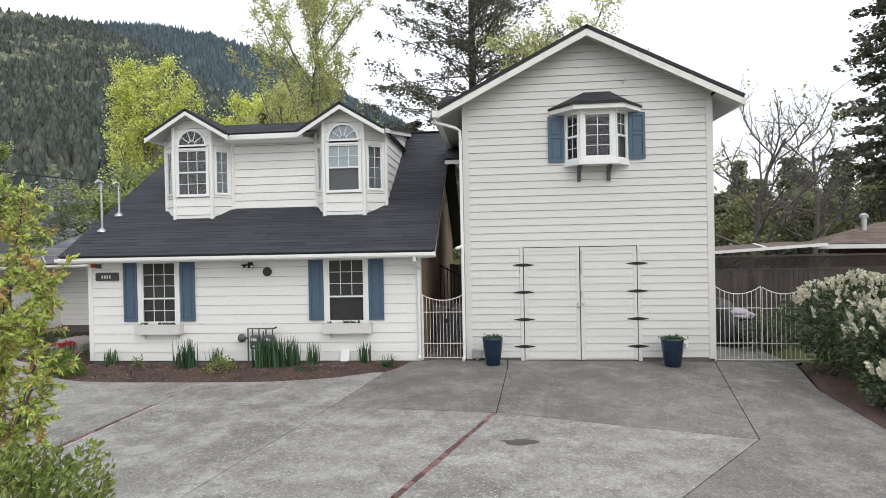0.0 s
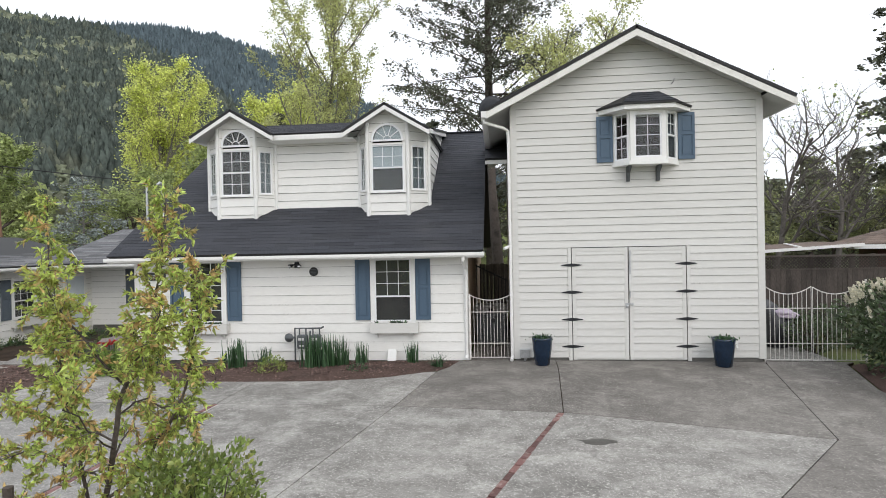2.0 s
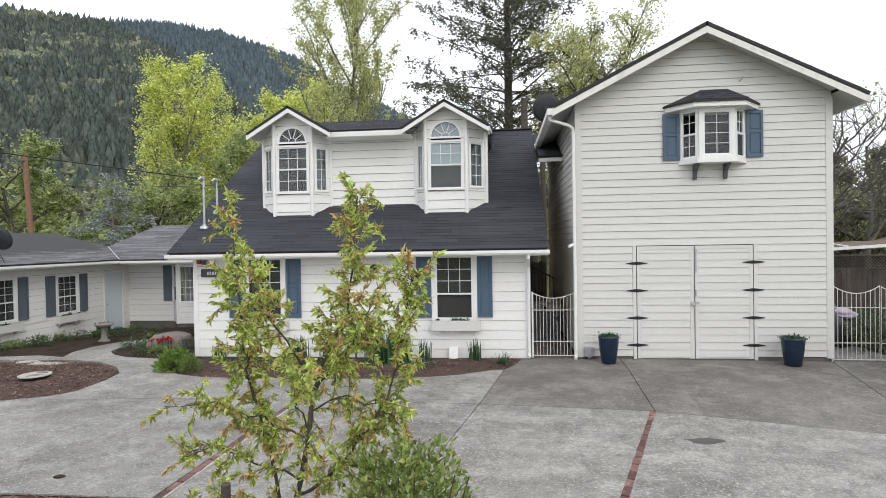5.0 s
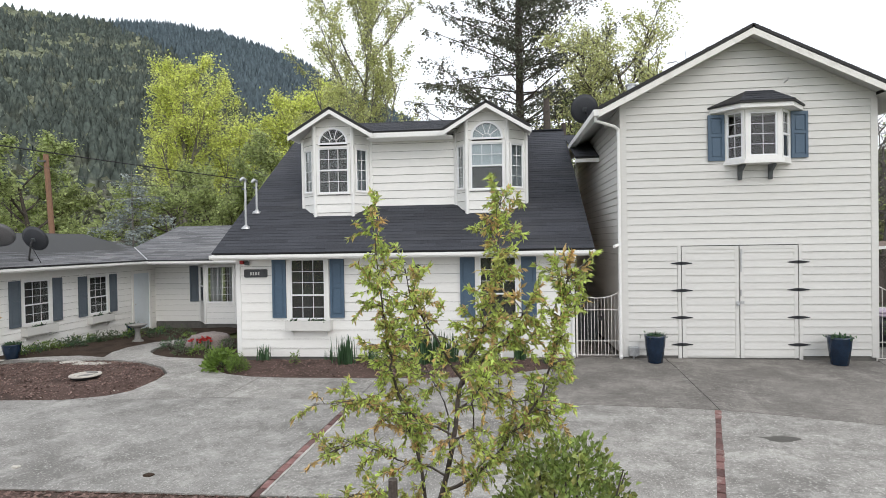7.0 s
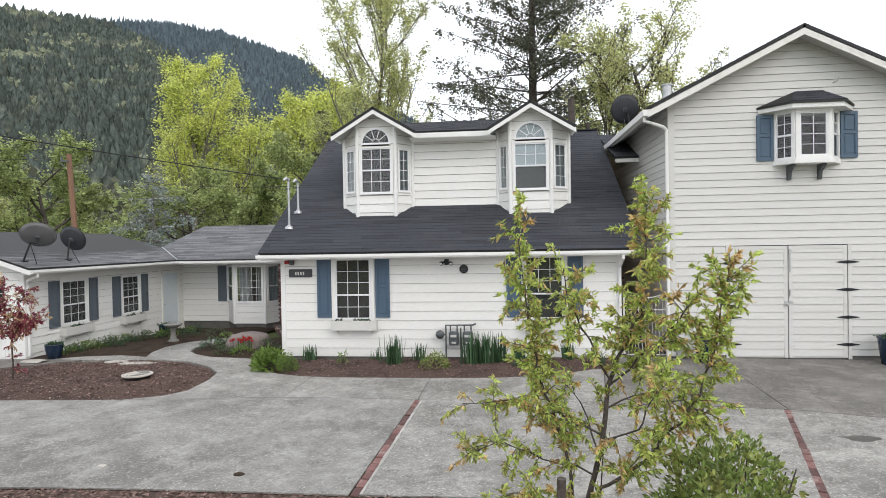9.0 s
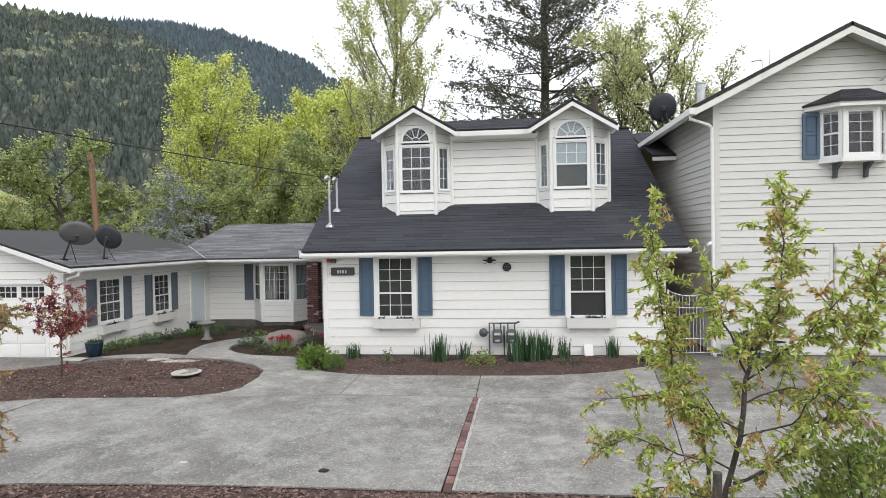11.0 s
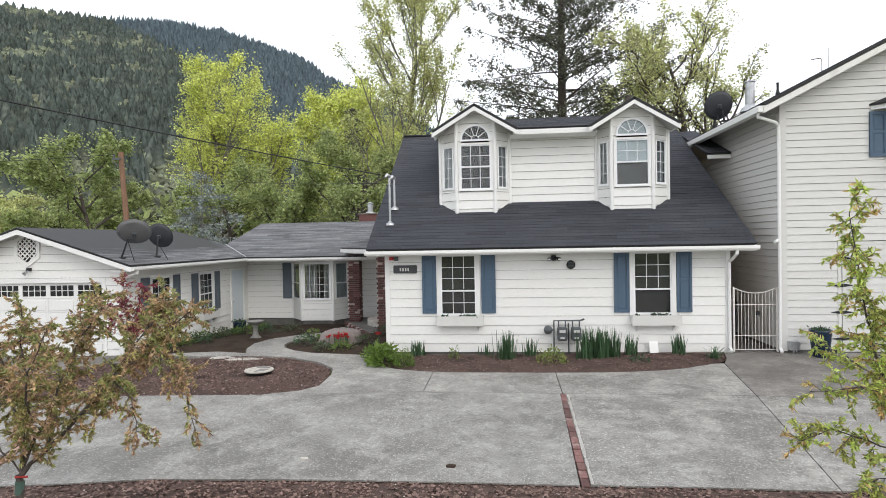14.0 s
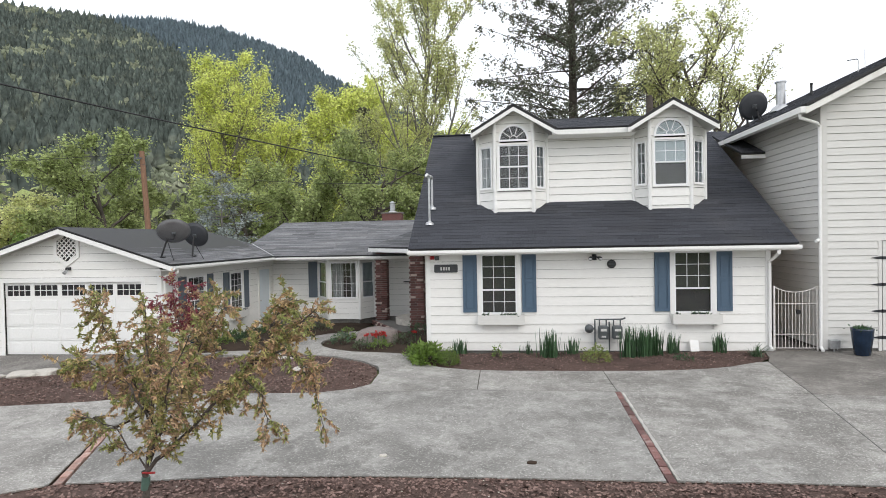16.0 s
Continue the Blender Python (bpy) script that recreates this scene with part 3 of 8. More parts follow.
def bed(name, outline, label, step=0.14, rise=0.05, material=MULCH, dz=-0.03):
    """A bed of loose mulch inside an outline, heaped towards its middle."""
    xs, ys = [p[0] for p in outline], [p[1] for p in outline]
    edges = [(Vector(p), Vector(q)) for p, q in zip(outline, outline[1:] + outline[:1])]

    def inside(x, y):
        c = False
        for p, q in edges:
            if (p.y > y) != (q.y > y) and x < (q.x - p.x) * (y - p.y) / (q.y - p.y) + p.x:
                c = not c
        return c

    bm = nb()
    fine = []
    for p, q in edges:
        n = max(1, int((q - p).length / (step * 1.5)))
        fine += [p + (q - p) * k / n for k in range(n)]
    ring = [bm.verts.new((p.x, p.y, 0)) for p in fine]
    face = bm.faces.new(ring)
    cuts = [((k, 0, 0), (1, 0, 0)) for k in np.arange(min(xs) + step, max(xs), step * 2)] + [((0, k, 0), (0, 1, 0)) for k in np.arange(min(ys) + step, max(ys), step * 2)]
    for co, no in cuts:
        bmesh.ops.bisect_plane(bm, geom=list(bm.verts) + list(bm.edges) + list(bm.faces), plane_co=co, plane_no=no)
    def height(x, y):
        d = min(((Vector((x, y)) - p) - (q - p) * max(0, min(1, (Vector((x, y)) - p).dot(q - p) / (q - p).length_squared))).length for p, q in edges)
        h = min(1, d / 0.5)
        return ground_z(x, y) + dz + rise * 1.6 * h + 0.035 * min(1, d / 0.15) * noise.noise((x * 2.3, y * 2.3, 3)) + 0.02 * min(1, d / 0.1) * noise.noise((x * 9, y * 9, 5))
    for v in bm.verts:
        v.co.z = height(v.co.x, v.co.y)
    inside.height = height
    return tagged(part(name, bm, material, smooth=True), label, "mulch bed", "", "structure"), inside


FRONT = [(-30.0, 3.52), (-15.3, 4.42), (-13.45, 5.57), (-12.4, 5.68), (-11.3, 5.86), (-9.3, 5.91), (-7.3, 5.89), (-6.1, 5.86), (-4.9, 5.86), (-3.42, 5.8), (-2.2, 5.87), (-1.1, 5.95), (-0.2, 5.57), (0.8, 5.32), (1.6, 3.6), (1.8, 1.0), (1.2, -2.5), (-14.0, -2.5), (-30.0, -2.5)]
ISLAND = [(-10.7, 11.1), (-10.67, 10.25), (-10.94, 9.88), (-11.55, 9.6), (-12.8, 9.57), (-14.15, 9.53), (-15.8, 9.02), (-17.3, 8.74), (-20.0, 8.35), (-26.0, 8.1), (-26.0, 10.4), (-20.3, 10.7), (-18.7, 11.2), (-17.6, 11.45), (-16.6, 12.3), (-15.6, 12.88), (-14.3, 13.05), (-13.1, 13.1), (-12.2, 12.85), (-11.32, 12.26), (-10.84, 11.68)]
HOUSEBED = BED + [(-9.82, 13.16)]
HOUSEBED = [(-1.85, 13.16) if p == (-1.85, 13.15) else p for p in HOUSEBED]
COURT_L = [(-16.2, 13.36), (-15.6, 13.64), (-14.6, 13.8), (-13.75, 13.55), (-14.05, 14.2), (-14.3, 15.2), (-14.25, 16.2), (-13.75, 17.25), (-12.95, 18.0), (-12.9, 20.9), (-17.1, 20.9), (-17.1, 13.5)]
COURT_R = [(-10.08, 12.95), (-10.7, 13.23), (-11.9, 13.48), (-12.47, 13.83), (-12.9, 14.32), (-13.15, 14.9), (-13.25, 15.5), (-13.05, 16.08), (-12.65, 16.65), (-12.05, 17.15), (-9.8, 17.15), (-9.8, 13.1), (-9.98, 12.4)]
HEDGEBED = [(5.5, 8.5), (5.65, 9.7), (5.8, 10.8), (6.5, 12.85), (6.8, 13.1), (16, 13.1), (16, 6.0), (5.2, 6.0)]
_, in_front = bed("mulch_bed", FRONT, "brown bark mulch bed along the street", 0.22)
_, in_island = bed("mulch_bed", ISLAND, "rounded bark mulch island beside the driveway")
_, in_house = bed("mulch_bed", HOUSEBED, "red-brown mulch bed under the house wall", 0.1)
bed("mulch_bed", COURT_L, "planted soil bed beside the garage wing", 0.16, material=SOIL)
bed("mulch_bed", COURT_R, "planted soil bed beside the entrance path", 0.16, material=SOIL)
bed("mulch_bed", HEDGEBED, "bark mulch under the flowering hedge", 0.25)

# brick bands in the driveway


def brick_mesh(name, l, w, h, material):
    bm = nb()
    box(bm, -l / 2, -w / 2, -h, l / 2, w / 2, 0, bevel=0.006)
    me = bpy.data.meshes.new(name)
    bmesh.ops.recalc_face_normals(bm, faces=bm.faces)
    bm.to_mesh(me)
    bm.free()
    me.materials.append(material)
    return me


def brick_band(p0, p1, seed, material=BRICK_PAVE):
    rng = random.Random(seed)
    me = brick_mesh("brick", 0.2, 0.1, 0.06, material)
    p0, p1 = Vector(p0), Vector(p1)
    n = int((p1 - p0).length / 0.212)
    a = math.degrees(math.atan2(p1.y - p0.y, p1.x - p0.x))
    for i in range(n):
        p = p0 + (p1 - p0) * ((i + 0.5) / n)
        piece("brick", me, driveway, pose(p.x + rng.uniform(-0.004, 0.004), p.y, ground_z(p.x, p.y) + rng.uniform(-0.008, 0.004), rng.uniform(-1, 1), rng.uniform(-1, 1), a + rng.uniform(-1.5, 1.5)))


for p, q in (((-5.93 + 0.078, 9.5), (-6.09 + 0.078, 5.86)),):
    bm = nb()
    n = 24
    P = [(p[0] + (q[0] - p[0]) * k / n, p[1] + (q[1] - p[1]) * k / n) for k in range(n + 1)]
    rr = random.Random(int(p[0] * 100))
    W = [rr.uniform(0.010, 0.028) for _ in P]
    up = [(bm.verts.new((x - w, y, ground_z(x, y) + 0.006)), bm.verts.new((x + w, y, ground_z(x, y) + 0.006))) for (x, y), w in zip(P, W)]
    for a, b in zip(up, up[1:]):
        bm.faces.new((a[0], b[0], b[1], a[1]))
    bmesh.ops.solidify(bm, geom=list(bm.faces), thickness=0.02)
    part("mortar_edge", bm, EFFLORESCENCE, driveway, "crumbling pale mortar edge")
brick_band((0.03, 9.06), (-1.1, 5.93), 1)
brick_band((-5.93, 9.59), (-6.09, 5.83), 2)
brick_band((-14.2, 7.42), (-13.46, 5.52), 3, BRICK_FADED)


# ---- windows and shutters ----
def window(parent, m, w, h, cols=3, up=3, down=2, trim=0.085, cover=None, cover_h=1.0, name="window", single=False, meet=0.44, shade=None):
    """A vinyl window with a trim, two sashes, glazing bars and a room's dimness behind. Local origin: lower left of the trim."""
    bm = nb()
    for b in ((0, 0, trim, h), (w - trim, 0, w, h), (trim, 0, w - trim, trim * 0.8), (trim, h - trim * 0.8, w - trim, h)):
        box(bm, b[0], -0.035, b[1], b[2], 0.02, b[3], m=m)
    win = part(name, bm, TRIM, parent)
    t = trim * 0.8
    x0, x1, z0, z1 = trim, w - trim, t, h - t
    mid = z0 + (z1 - z0) * (meet if not single else 0)
    f = 0.032
    bm = nb()
    for a, b, y in ([(z0, mid + 0.02, -0.012), (mid - 0.02, z1, -0.002)] if not single else [(z0, z1, -0.005)]):
        for q in ((x0, a, x0 + f, b), (x1 - f, a, x1, b), (x0 + f, a, x1 - f, a + f), (x0 + f, b - f, x1 - f, b)):
            box(bm, q[0], y - 0.014, q[1], q[2], y + 0.02, q[3], m=m)
    part("sash", bm, VINYL, win)
    for a, b, y, rows in ([(z0, mid, -0.004, down), (mid, z1, 0.006, up)] if not single else [(z0, z1, 0.0, up)]):
        bm = nb()
        box(bm, x0 + f * 0.6, y, a + f * 0.6, x1 - f * 0.6, y + 0.005, b - f * 0.6, m=m)
        g = part("pane", bm, GLASS, win)
        g.visible_shadow = False
        if rows:
            bm = nb()
            for k in range(1, cols):
                x = x0 + f + (x1 - x0 - 2 * f) * k / cols
                box(bm, x - 0.007, y - 0.009, a + f, x + 0.007, y - 0.002, b - f, m=m)
            for k in range(1, rows):
                z = a + f + (b - a - 2 * f) * k / rows
                box(bm, x0 + f, y - 0.008, z - 0.007, x1 - f, y - 0.003, z + 0.007, m=m)
            if len(bm.verts):
                part("glazing_grid", bm, VINYL, win)
            else:
                bm.free()
    if shade is not None:
        bm = nb()
        box(bm, x0, 0.03, z0 + (z1 - z0) * meet, x1, 0.036, z1, m=m)
        part("blind", bm, shade, win)
    # Full-height dark sheet: lower insect screen plus the room's dimness, put into colour.
    if cover is SCREEN_DIM:
        bm = nb()
        box(bm, x0, 0.045, z0, x1, 0.049, z1, m=m)
        part("insect_screen", bm, cover, win)
    elif cover is not None:
        bm = nb()
        n = 28
        c0 = z1 - (z1 - z0) * cover_h
        a = [bm.verts.new(m @ Vector((x0 + (x1 - x0) * k / n, 0.045 + 0.014 * math.sin(k * 2.1), c0))) for k in range(n + 1)]
        b = [bm.verts.new(m @ Vector((x0 + (x1 - x0) * k / n, 0.045 + 0.014 * math.sin(k * 2.1), z1))) for k in range(n + 1)]
        for k in range(n):
            bm.faces.new((a[k], a[k + 1], b[k + 1], b[k]))
        bmesh.ops.solidify(bm, geom=list(bm.faces), thickness=0.004)
        part("curtain", bm, cover, win)
    return win


def shutter(parent, m, w, h, paint=SHUTTER):
    """A louver-free two-panel shutter. Local origin: lower left."""
    bm = nb()
    r = min(0.055, w * 0.18)
    d = 0.04
    for q in ((0, 0, r, h), (w - r, 0, w, h), (r, 0, w - r, r * 1.3), (r, h - r * 1.3, w - r, h), (r, h * 0.52, w - r, h * 0.52 + r)):
        box(bm, q[0], -d, q[1], q[2], 0.0, q[3], m=m)
    ob = part("shutter", bm, paint, parent, "slate-blue wooden shutter" if paint is SHUTTER else "grey-blue wooden shutter")
    for a, b in ((r * 1.3, h * 0.52), (h * 0.52 + r, h - r * 1.3)):
        bm = nb()
        box(bm, r, -d + 0.018, a, w - r, -0.004, b, m=m)
        box(bm, r + 0.03, -d + 0.008, a + 0.03, w - r - 0.03, -d + 0.019, b - 0.03, bevel=0.006, m=m)
        part("panel", bm, paint, ob)
    return ob


def roof_slab(name, parent, corners, thick, material):
    """A plate under a roof's covering; corners counter-clockwise from above."""
    bm = nb()
    a, b, c = (Vector(p) for p in corners[:3])
    n = (b - a).cross(c - a).normalized()
    top = [bm.verts.new(p) for p in corners]
    low = [bm.verts.new(Vector(p) - n * thick) for p in corners]
    bm.faces.new(top)
    bm.faces.new(low[::-1])
    for i in range(len(top)):
        j = (i + 1) % len(top)
        bm.faces.new((top[j], top[i], low[i], low[j]))
    return part(name, bm, material, parent)


def on_plane(m, pts):
    inv = m.inverted()
    return [((inv @ Vector(p)).x, (inv @ Vector(p)).z) for p in pts]


def roof_field(parent, corners, material, lap=0.14, most=0, seed=1, deck=EDGE, thick=0.05):
    """Deck and shingles of one roof plane; the first edge is the eave, left to right as seen from outside."""
    a, b = Vector(corners[0]), Vector(corners[1])
    u = (b - a).normalized()
    w = Vector(corners[2]) - b
    v = (w - u * w.dot(u)).normalized()
    roof = roof_slab("roof", parent, corners, thick, deck)
    m = frame3(a, u, v)
    cladding("shingle", roof, m, on_plane(m, corners), lap, [], material, 0.008, 0.003, seg=0.96, most=most, seed=seed, rest="shingles", off=0.002)
    return roof


# ---- the shop: a tall gabled building with double doors ----
shop = thing("shop_building", "tall white gabled outbuilding with blue-shuttered bay window", "building", (2.13, 13.01, 0))
SX0, SX1, SY, SYB = -0.57, 4.83, 13.01, 20.6
SAPEX, SSLOPE = 7.16, 0.505


def shop_top(x):
    return SAPEX - 0.06 - SSLOPE * abs(x - 2.13)


mF = frame3((SX0, SY, 0), (1, 0, 0), (0, 0, 1))
W = SX1 - SX0
front_poly = [(0, 0.08), (W, 0.08), (W, shop_top(SX1) + 0.12), (W / 2, SAPEX + 0.06), (0, shop_top(SX0) + 0.12)]
DX0, DX1, DTOP = 0.715 - SX0, 3.212 - SX0, 2.553
door_hole = (DX0 - 0.085, 0.0, DX1 + 0.085, DTOP + 0.006)
bay_hole = (1.72 - SX0, 4.45, 3.02 - SX0, 5.42)
wf = wall("wall", shop, mF, front_poly, [(DX0, 0.0, DX1, DTOP), bay_hole], INSIDE)
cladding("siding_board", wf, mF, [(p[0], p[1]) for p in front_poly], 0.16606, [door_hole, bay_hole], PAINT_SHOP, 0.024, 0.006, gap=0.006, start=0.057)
mL = frame3((SX0, SYB, 0), (0, -1, 0), (0, 0, 1))
side_poly = [(0, 0.08), (SYB - SY, 0.08), (SYB - SY, 5.83), (0, 5.83)]
wl_ = wall("wall", shop, mL, side_poly, [], INSIDE)
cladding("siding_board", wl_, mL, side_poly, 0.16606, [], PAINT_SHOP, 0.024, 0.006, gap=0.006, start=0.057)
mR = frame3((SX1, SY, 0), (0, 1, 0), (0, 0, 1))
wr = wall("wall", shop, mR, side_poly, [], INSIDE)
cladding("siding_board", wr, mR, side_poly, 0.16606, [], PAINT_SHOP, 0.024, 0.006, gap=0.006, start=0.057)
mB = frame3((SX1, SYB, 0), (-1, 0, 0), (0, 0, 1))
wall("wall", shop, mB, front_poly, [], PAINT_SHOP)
bm = nb()
box(bm, SX0 + 0.015, SY + 0.015, -0.2, SX1 - 0.015, SYB - 0.015, 0.085)
part("foundation", bm, FOUNDATION, shop)
for x, s in ((SX0, -1), (SX1, 1)):
    bm = nb()
    box(bm, x - (0.028 if s < 0 else 0.115), SY - 0.028, 0.05, x + (0.115 if s < 0 else 0.028), SY + 0.09, shop_top(x) - 0.02)
    part("corner_board", bm, PAINT_SHOP, shop)
# roof with overhangs
RY0, RY1, RXL, RXR = 12.55, 21.0, -1.13, 5.36
for a, b in (((RXL, RY1), (RXL, RY0)), ((RXR, RY0), (RXR, RY1))):
    ze = SAPEX - SSLOPE * abs(a[0] - 2.13)
    roof_field(shop, [(a[0], a[1], ze + 0.15), (b[0], b[1], ze + 0.15), (2.13, b[1], SAPEX + 0.15), (2.13, a[1], SAPEX + 0.15)], SHINGLE, most=60, seed=4, thick=0.08)
    rake_board(shop, a[0], ze + 0.085, 2.13, SAPEX + 0.085, RY0 + 0.035, 0.165, 0.035, BARGE, "weathered white barge board")
    s = 1 if a[0] > 2 else -1
    bm = nb()
    beam(bm, (a[0] - s * 0.02, RY0 + 0.04, ze + 0.02), (a[0] - s * 0.02, RY1, ze + 0.02), 0.03, 0.15)
    part("fascia", bm, TRIM, shop)
    bm = nb()
    x_in = SX0 if s < 0 else SX1
    zi = ze - 0.03
    for q in ((RY0 + 0.05, RY1 - 0.05),):
        vs = [bm.verts.new(p) for p in ((a[0] - s * 0.04, q[0], zi), (x_in, q[0], zi + SSLOPE * abs(x_in - a[0])), (x_in, q[1], zi + SSLOPE * abs(x_in - a[0])), (a[0] - s * 0.04, q[1], zi))]
        bm.faces.new(vs)
        bmesh.ops.solidify(bm, geom=list(bm.faces), thickness=0.015)
    part("soffit", bm, TRIM, shop)
    bm = nb()
    vs = [bm.verts.new(p) for p in ((x_in, RY0 + 0.036, shop_top(x_in) + 0.10), (2.13, RY0 + 0.036, SAPEX + 0.04), (2.13, SY + 0.02, SAPEX + 0.04), (x_in, SY + 0.02, shop_top(x_in) + 0.10))]
    bm.faces.new(vs)
    bmesh.ops.solidify(bm, geom=list(bm.faces), thickness=0.015)
    part("soffit", bm, TRIM, shop)
# gutter and downspout at the corner towards the house
bm = nb()
zg = SAPEX - SSLOPE * abs(RXL - 2.13)
for q in ((RXL - 0.11, RXL - 0.095), (RXL - 0.012, RXL)):
    box(bm, q[0], RY0 + 0.02, zg - 0.03, q[1], RY1, zg + 0.09)
box(bm, RXL - 0.11, RY0 + 0.02, zg - 0.045, RXL, RY1, zg - 0.03)
for y in (RY0 + 0.02, RY1 - 0.012):
    box(bm, RXL - 0.095, y, zg - 0.03, RXL - 0.012, y + 0.012, zg + 0.09)
part("gutter", bm, TRIM, shop, "white eaves gutter")
bm = nb()
tube(bm, [(RXL - 0.05, 12.72, zg - 0.03), (RXL - 0.05, 12.72, zg - 0.13), (-0.75, 12.86, zg - 0.24), (-0.65, 12.93, zg - 0.30), (-0.64, 12.94, zg - 0.5), (-0.64, 12.94, 0.12), (-0.66, 12.82, 0.05)], 0.037, 8)
part("downspout", bm, TRIM, shop, "white downspout pipe")
# the double doors
for x0, x1, hinge in ((DX0 + 0.006, (DX0 + DX1) / 2 - 0.004, 0), ((DX0 + DX1) / 2 + 0.004, DX1 - 0.006, 1)):
    bm = nb()
    box(bm, x0 + 0.008, -0.008, 0.03, x1 - 0.008, 0.05, DTOP - 0.012, m=mF)
    leaf = part("door", bm, PAINT_SHOP, shop, "white lap-sided double door leaf, shut")
    for q in ((x0 + 0.008, 0.03, x0 + 0.09, DTOP - 0.012), (x1 - 0.09, 0.03, x1 - 0.008, DTOP - 0.012), (x0 + 0.09, DTOP - 0.09, x1 - 0.09, DTOP - 0.012)):
        bm = nb()
        box(bm, q[0], -0.024, q[1], q[2], -0.008, q[3], m=mF)
        part("door_rail", bm, PAINT_SHOP, leaf)
    mD = mF @ Matrix.Translation((0, -0.008, 0))
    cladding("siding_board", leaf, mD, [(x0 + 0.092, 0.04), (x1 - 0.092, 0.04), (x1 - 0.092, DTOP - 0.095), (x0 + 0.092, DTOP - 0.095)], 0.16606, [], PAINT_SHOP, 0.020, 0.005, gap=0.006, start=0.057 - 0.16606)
    xh = x0 if hinge == 0 else x1
    for z in (2.163, 1.551, 0.938, 0.33):
        bm = nb()
        h = 0.034
        for s in (-1, 1):
            prism(bm, [(xh + s * 0.012, z - h), (xh + s * 0.05, z - h), (xh + s * 0.235, z - 0.006), (xh + s * 0.235, z + 0.006), (xh + s * 0.05, z + h), (xh + s * 0.012, z + h)], mF, -0.034, -0.027)
        tube(bm, [mF @ Vector((xh, -0.034, z - h - 0.004)), mF @ Vector((xh, -0.034, z + h + 0.004))], 0.012, 8)
        part("strap_hinge", bm, HINGE, leaf, "dark iron strap hinge")
    if hinge:
        bm = nb()
        xc = x0 + 0.03
        box(bm, xc - 0.012, -0.04, 1.95, xc + 0.012, -0.024, 2.42, m=mF)
        box(bm, xc - 0.022, -0.045, 2.36, xc + 0.022, -0.024, 2.47, m=mF)
        box(bm, xc - 0.02, -0.05, 1.42, xc + 0.004, -0.024, 1.56, m=mF)
        part("bolt", bm, METAL, leaf, "galvanised sliding bolt")
        bm = nb()
        box(bm, xc - 0.12, -0.042, 1.25, xc + 0.06, -0.026, 1.30, m=mF)
        lathe(bm, mF @ Vector((xc - 0.075, -0.06, 1.2)), [(0.028, 0), (0.032, 0.012), (0.032, 0.045), (0.026, 0.056)], 12)
        part("hasp", bm, METAL, leaf, "steel hasp with padlock")
for q in ((DX0 - 0.08, 0.0, DX0 - 0.006, DTOP + 0.004), (DX1 + 0.006, 0.0, DX1 + 0.08, DTOP + 0.004)):
    bm = nb()
    box(bm, q[0], -0.026, q[1], q[2], 0.03, q[3], m=mF)
    part("door_jamb", bm, PAINT_SHOP, shop)
# Black backing put in for the shade in the gaps round the leaves.
bm = nb()
box(bm, DX0 - 0.0, 0.006, 0.0, DX0 + 0.03, 0.09, DTOP, m=mF)
box(bm, DX1 - 0.03, 0.006, 0.0, DX1, 0.09, DTOP, m=mF)
box(bm, DX0 + 0.03, 0.052, 0.0, DX1 - 0.03, 0.09, DTOP, m=mF)
part("door_stop", bm, BLACK, shop)
# bay window over the doors
BZ0, BZ1, BP = 4.42, 5.5, 0.36
bl, br = 1.70, 3.04
fl, fr_ = 1.97, 2.71
bm = nb()
outline = [(bl, SY - 0.01), (fl, SY - BP), (fr_, SY - BP), (br, SY - 0.01)]
big = [(bl - 0.05, SY - 0.01), (fl - 0.04, SY - BP - 0.06), (fr_ + 0.04, SY - BP - 0.06), (br + 0.05, SY - 0.01)]


def plate(bm, ring, z0, z1):
    a = [bm.verts.new((x, y, z0)) for x, y in ring]
    b = [bm.verts.new((x, y, z1)) for x, y in ring]
    bm.faces.new(a[::-1])
    bm.faces.new(b)
    for i in range(len(a)):
        j = (i + 1) % len(a)
        bm.faces.new((a[i], a[j], b[j], b[i]))
    return bm


plate(bm, big, BZ0 - 0.09, BZ0)
bay = part("bay_window", bm, TRIM, shop, "white projecting bay window with small hipped roof")
for (ax, ay), (bx, by), cols in ((outline[0], outline[1], 2), (outline[1], outline[2], 2), (outline[2], outline[3], 2)):
    d = math.hypot(bx - ax, by - ay)
    mm = frame3((ax, ay, BZ0), (bx - ax, by - ay, 0), (0, 0, 1))
    if cols == 2 and d > 0.6:
        window(bay, mm @ Matrix.Translation((0.0, 0, 0)), d, BZ1 - BZ0, cols=2, up=4, trim=0.085, single=True)
    else:
        window(bay, mm, d, BZ1 - BZ0, cols=2, up=2, down=2 if ax < 2 else 0, trim=0.04, meet=0.5, cover=SCREEN_DIM if ax > 2 else None)
bm = nb()
ring = [(bl - 0.34, SY - 0.02), (fl - 0.16, SY - BP - 0.2), (fr_ + 0.16, SY - BP - 0.2), (br + 0.30, SY - 0.02)]
plate(bm, ring, BZ1 - 0.005, BZ1 + 0.09)
part("bay_fascia", bm, TRIM, bay)
bm = nb()
rr = [(bl - 0.38, SY - 0.02), (fl - 0.19, SY - BP - 0.24), (fr_ + 0.19, SY - BP - 0.24), (br + 0.34, SY - 0.02)]
topz = 5.94
a = [bm.verts.new((x, y, BZ1 + 0.09)) for x, y in rr]
c = [bm.verts.new((x, y, BZ1 + 0.13)) for x, y in rr]
t0, t1 = bm.verts.new((2.08, SY - 0.12, topz)), bm.verts.new((2.66, SY - 0.12, topz))
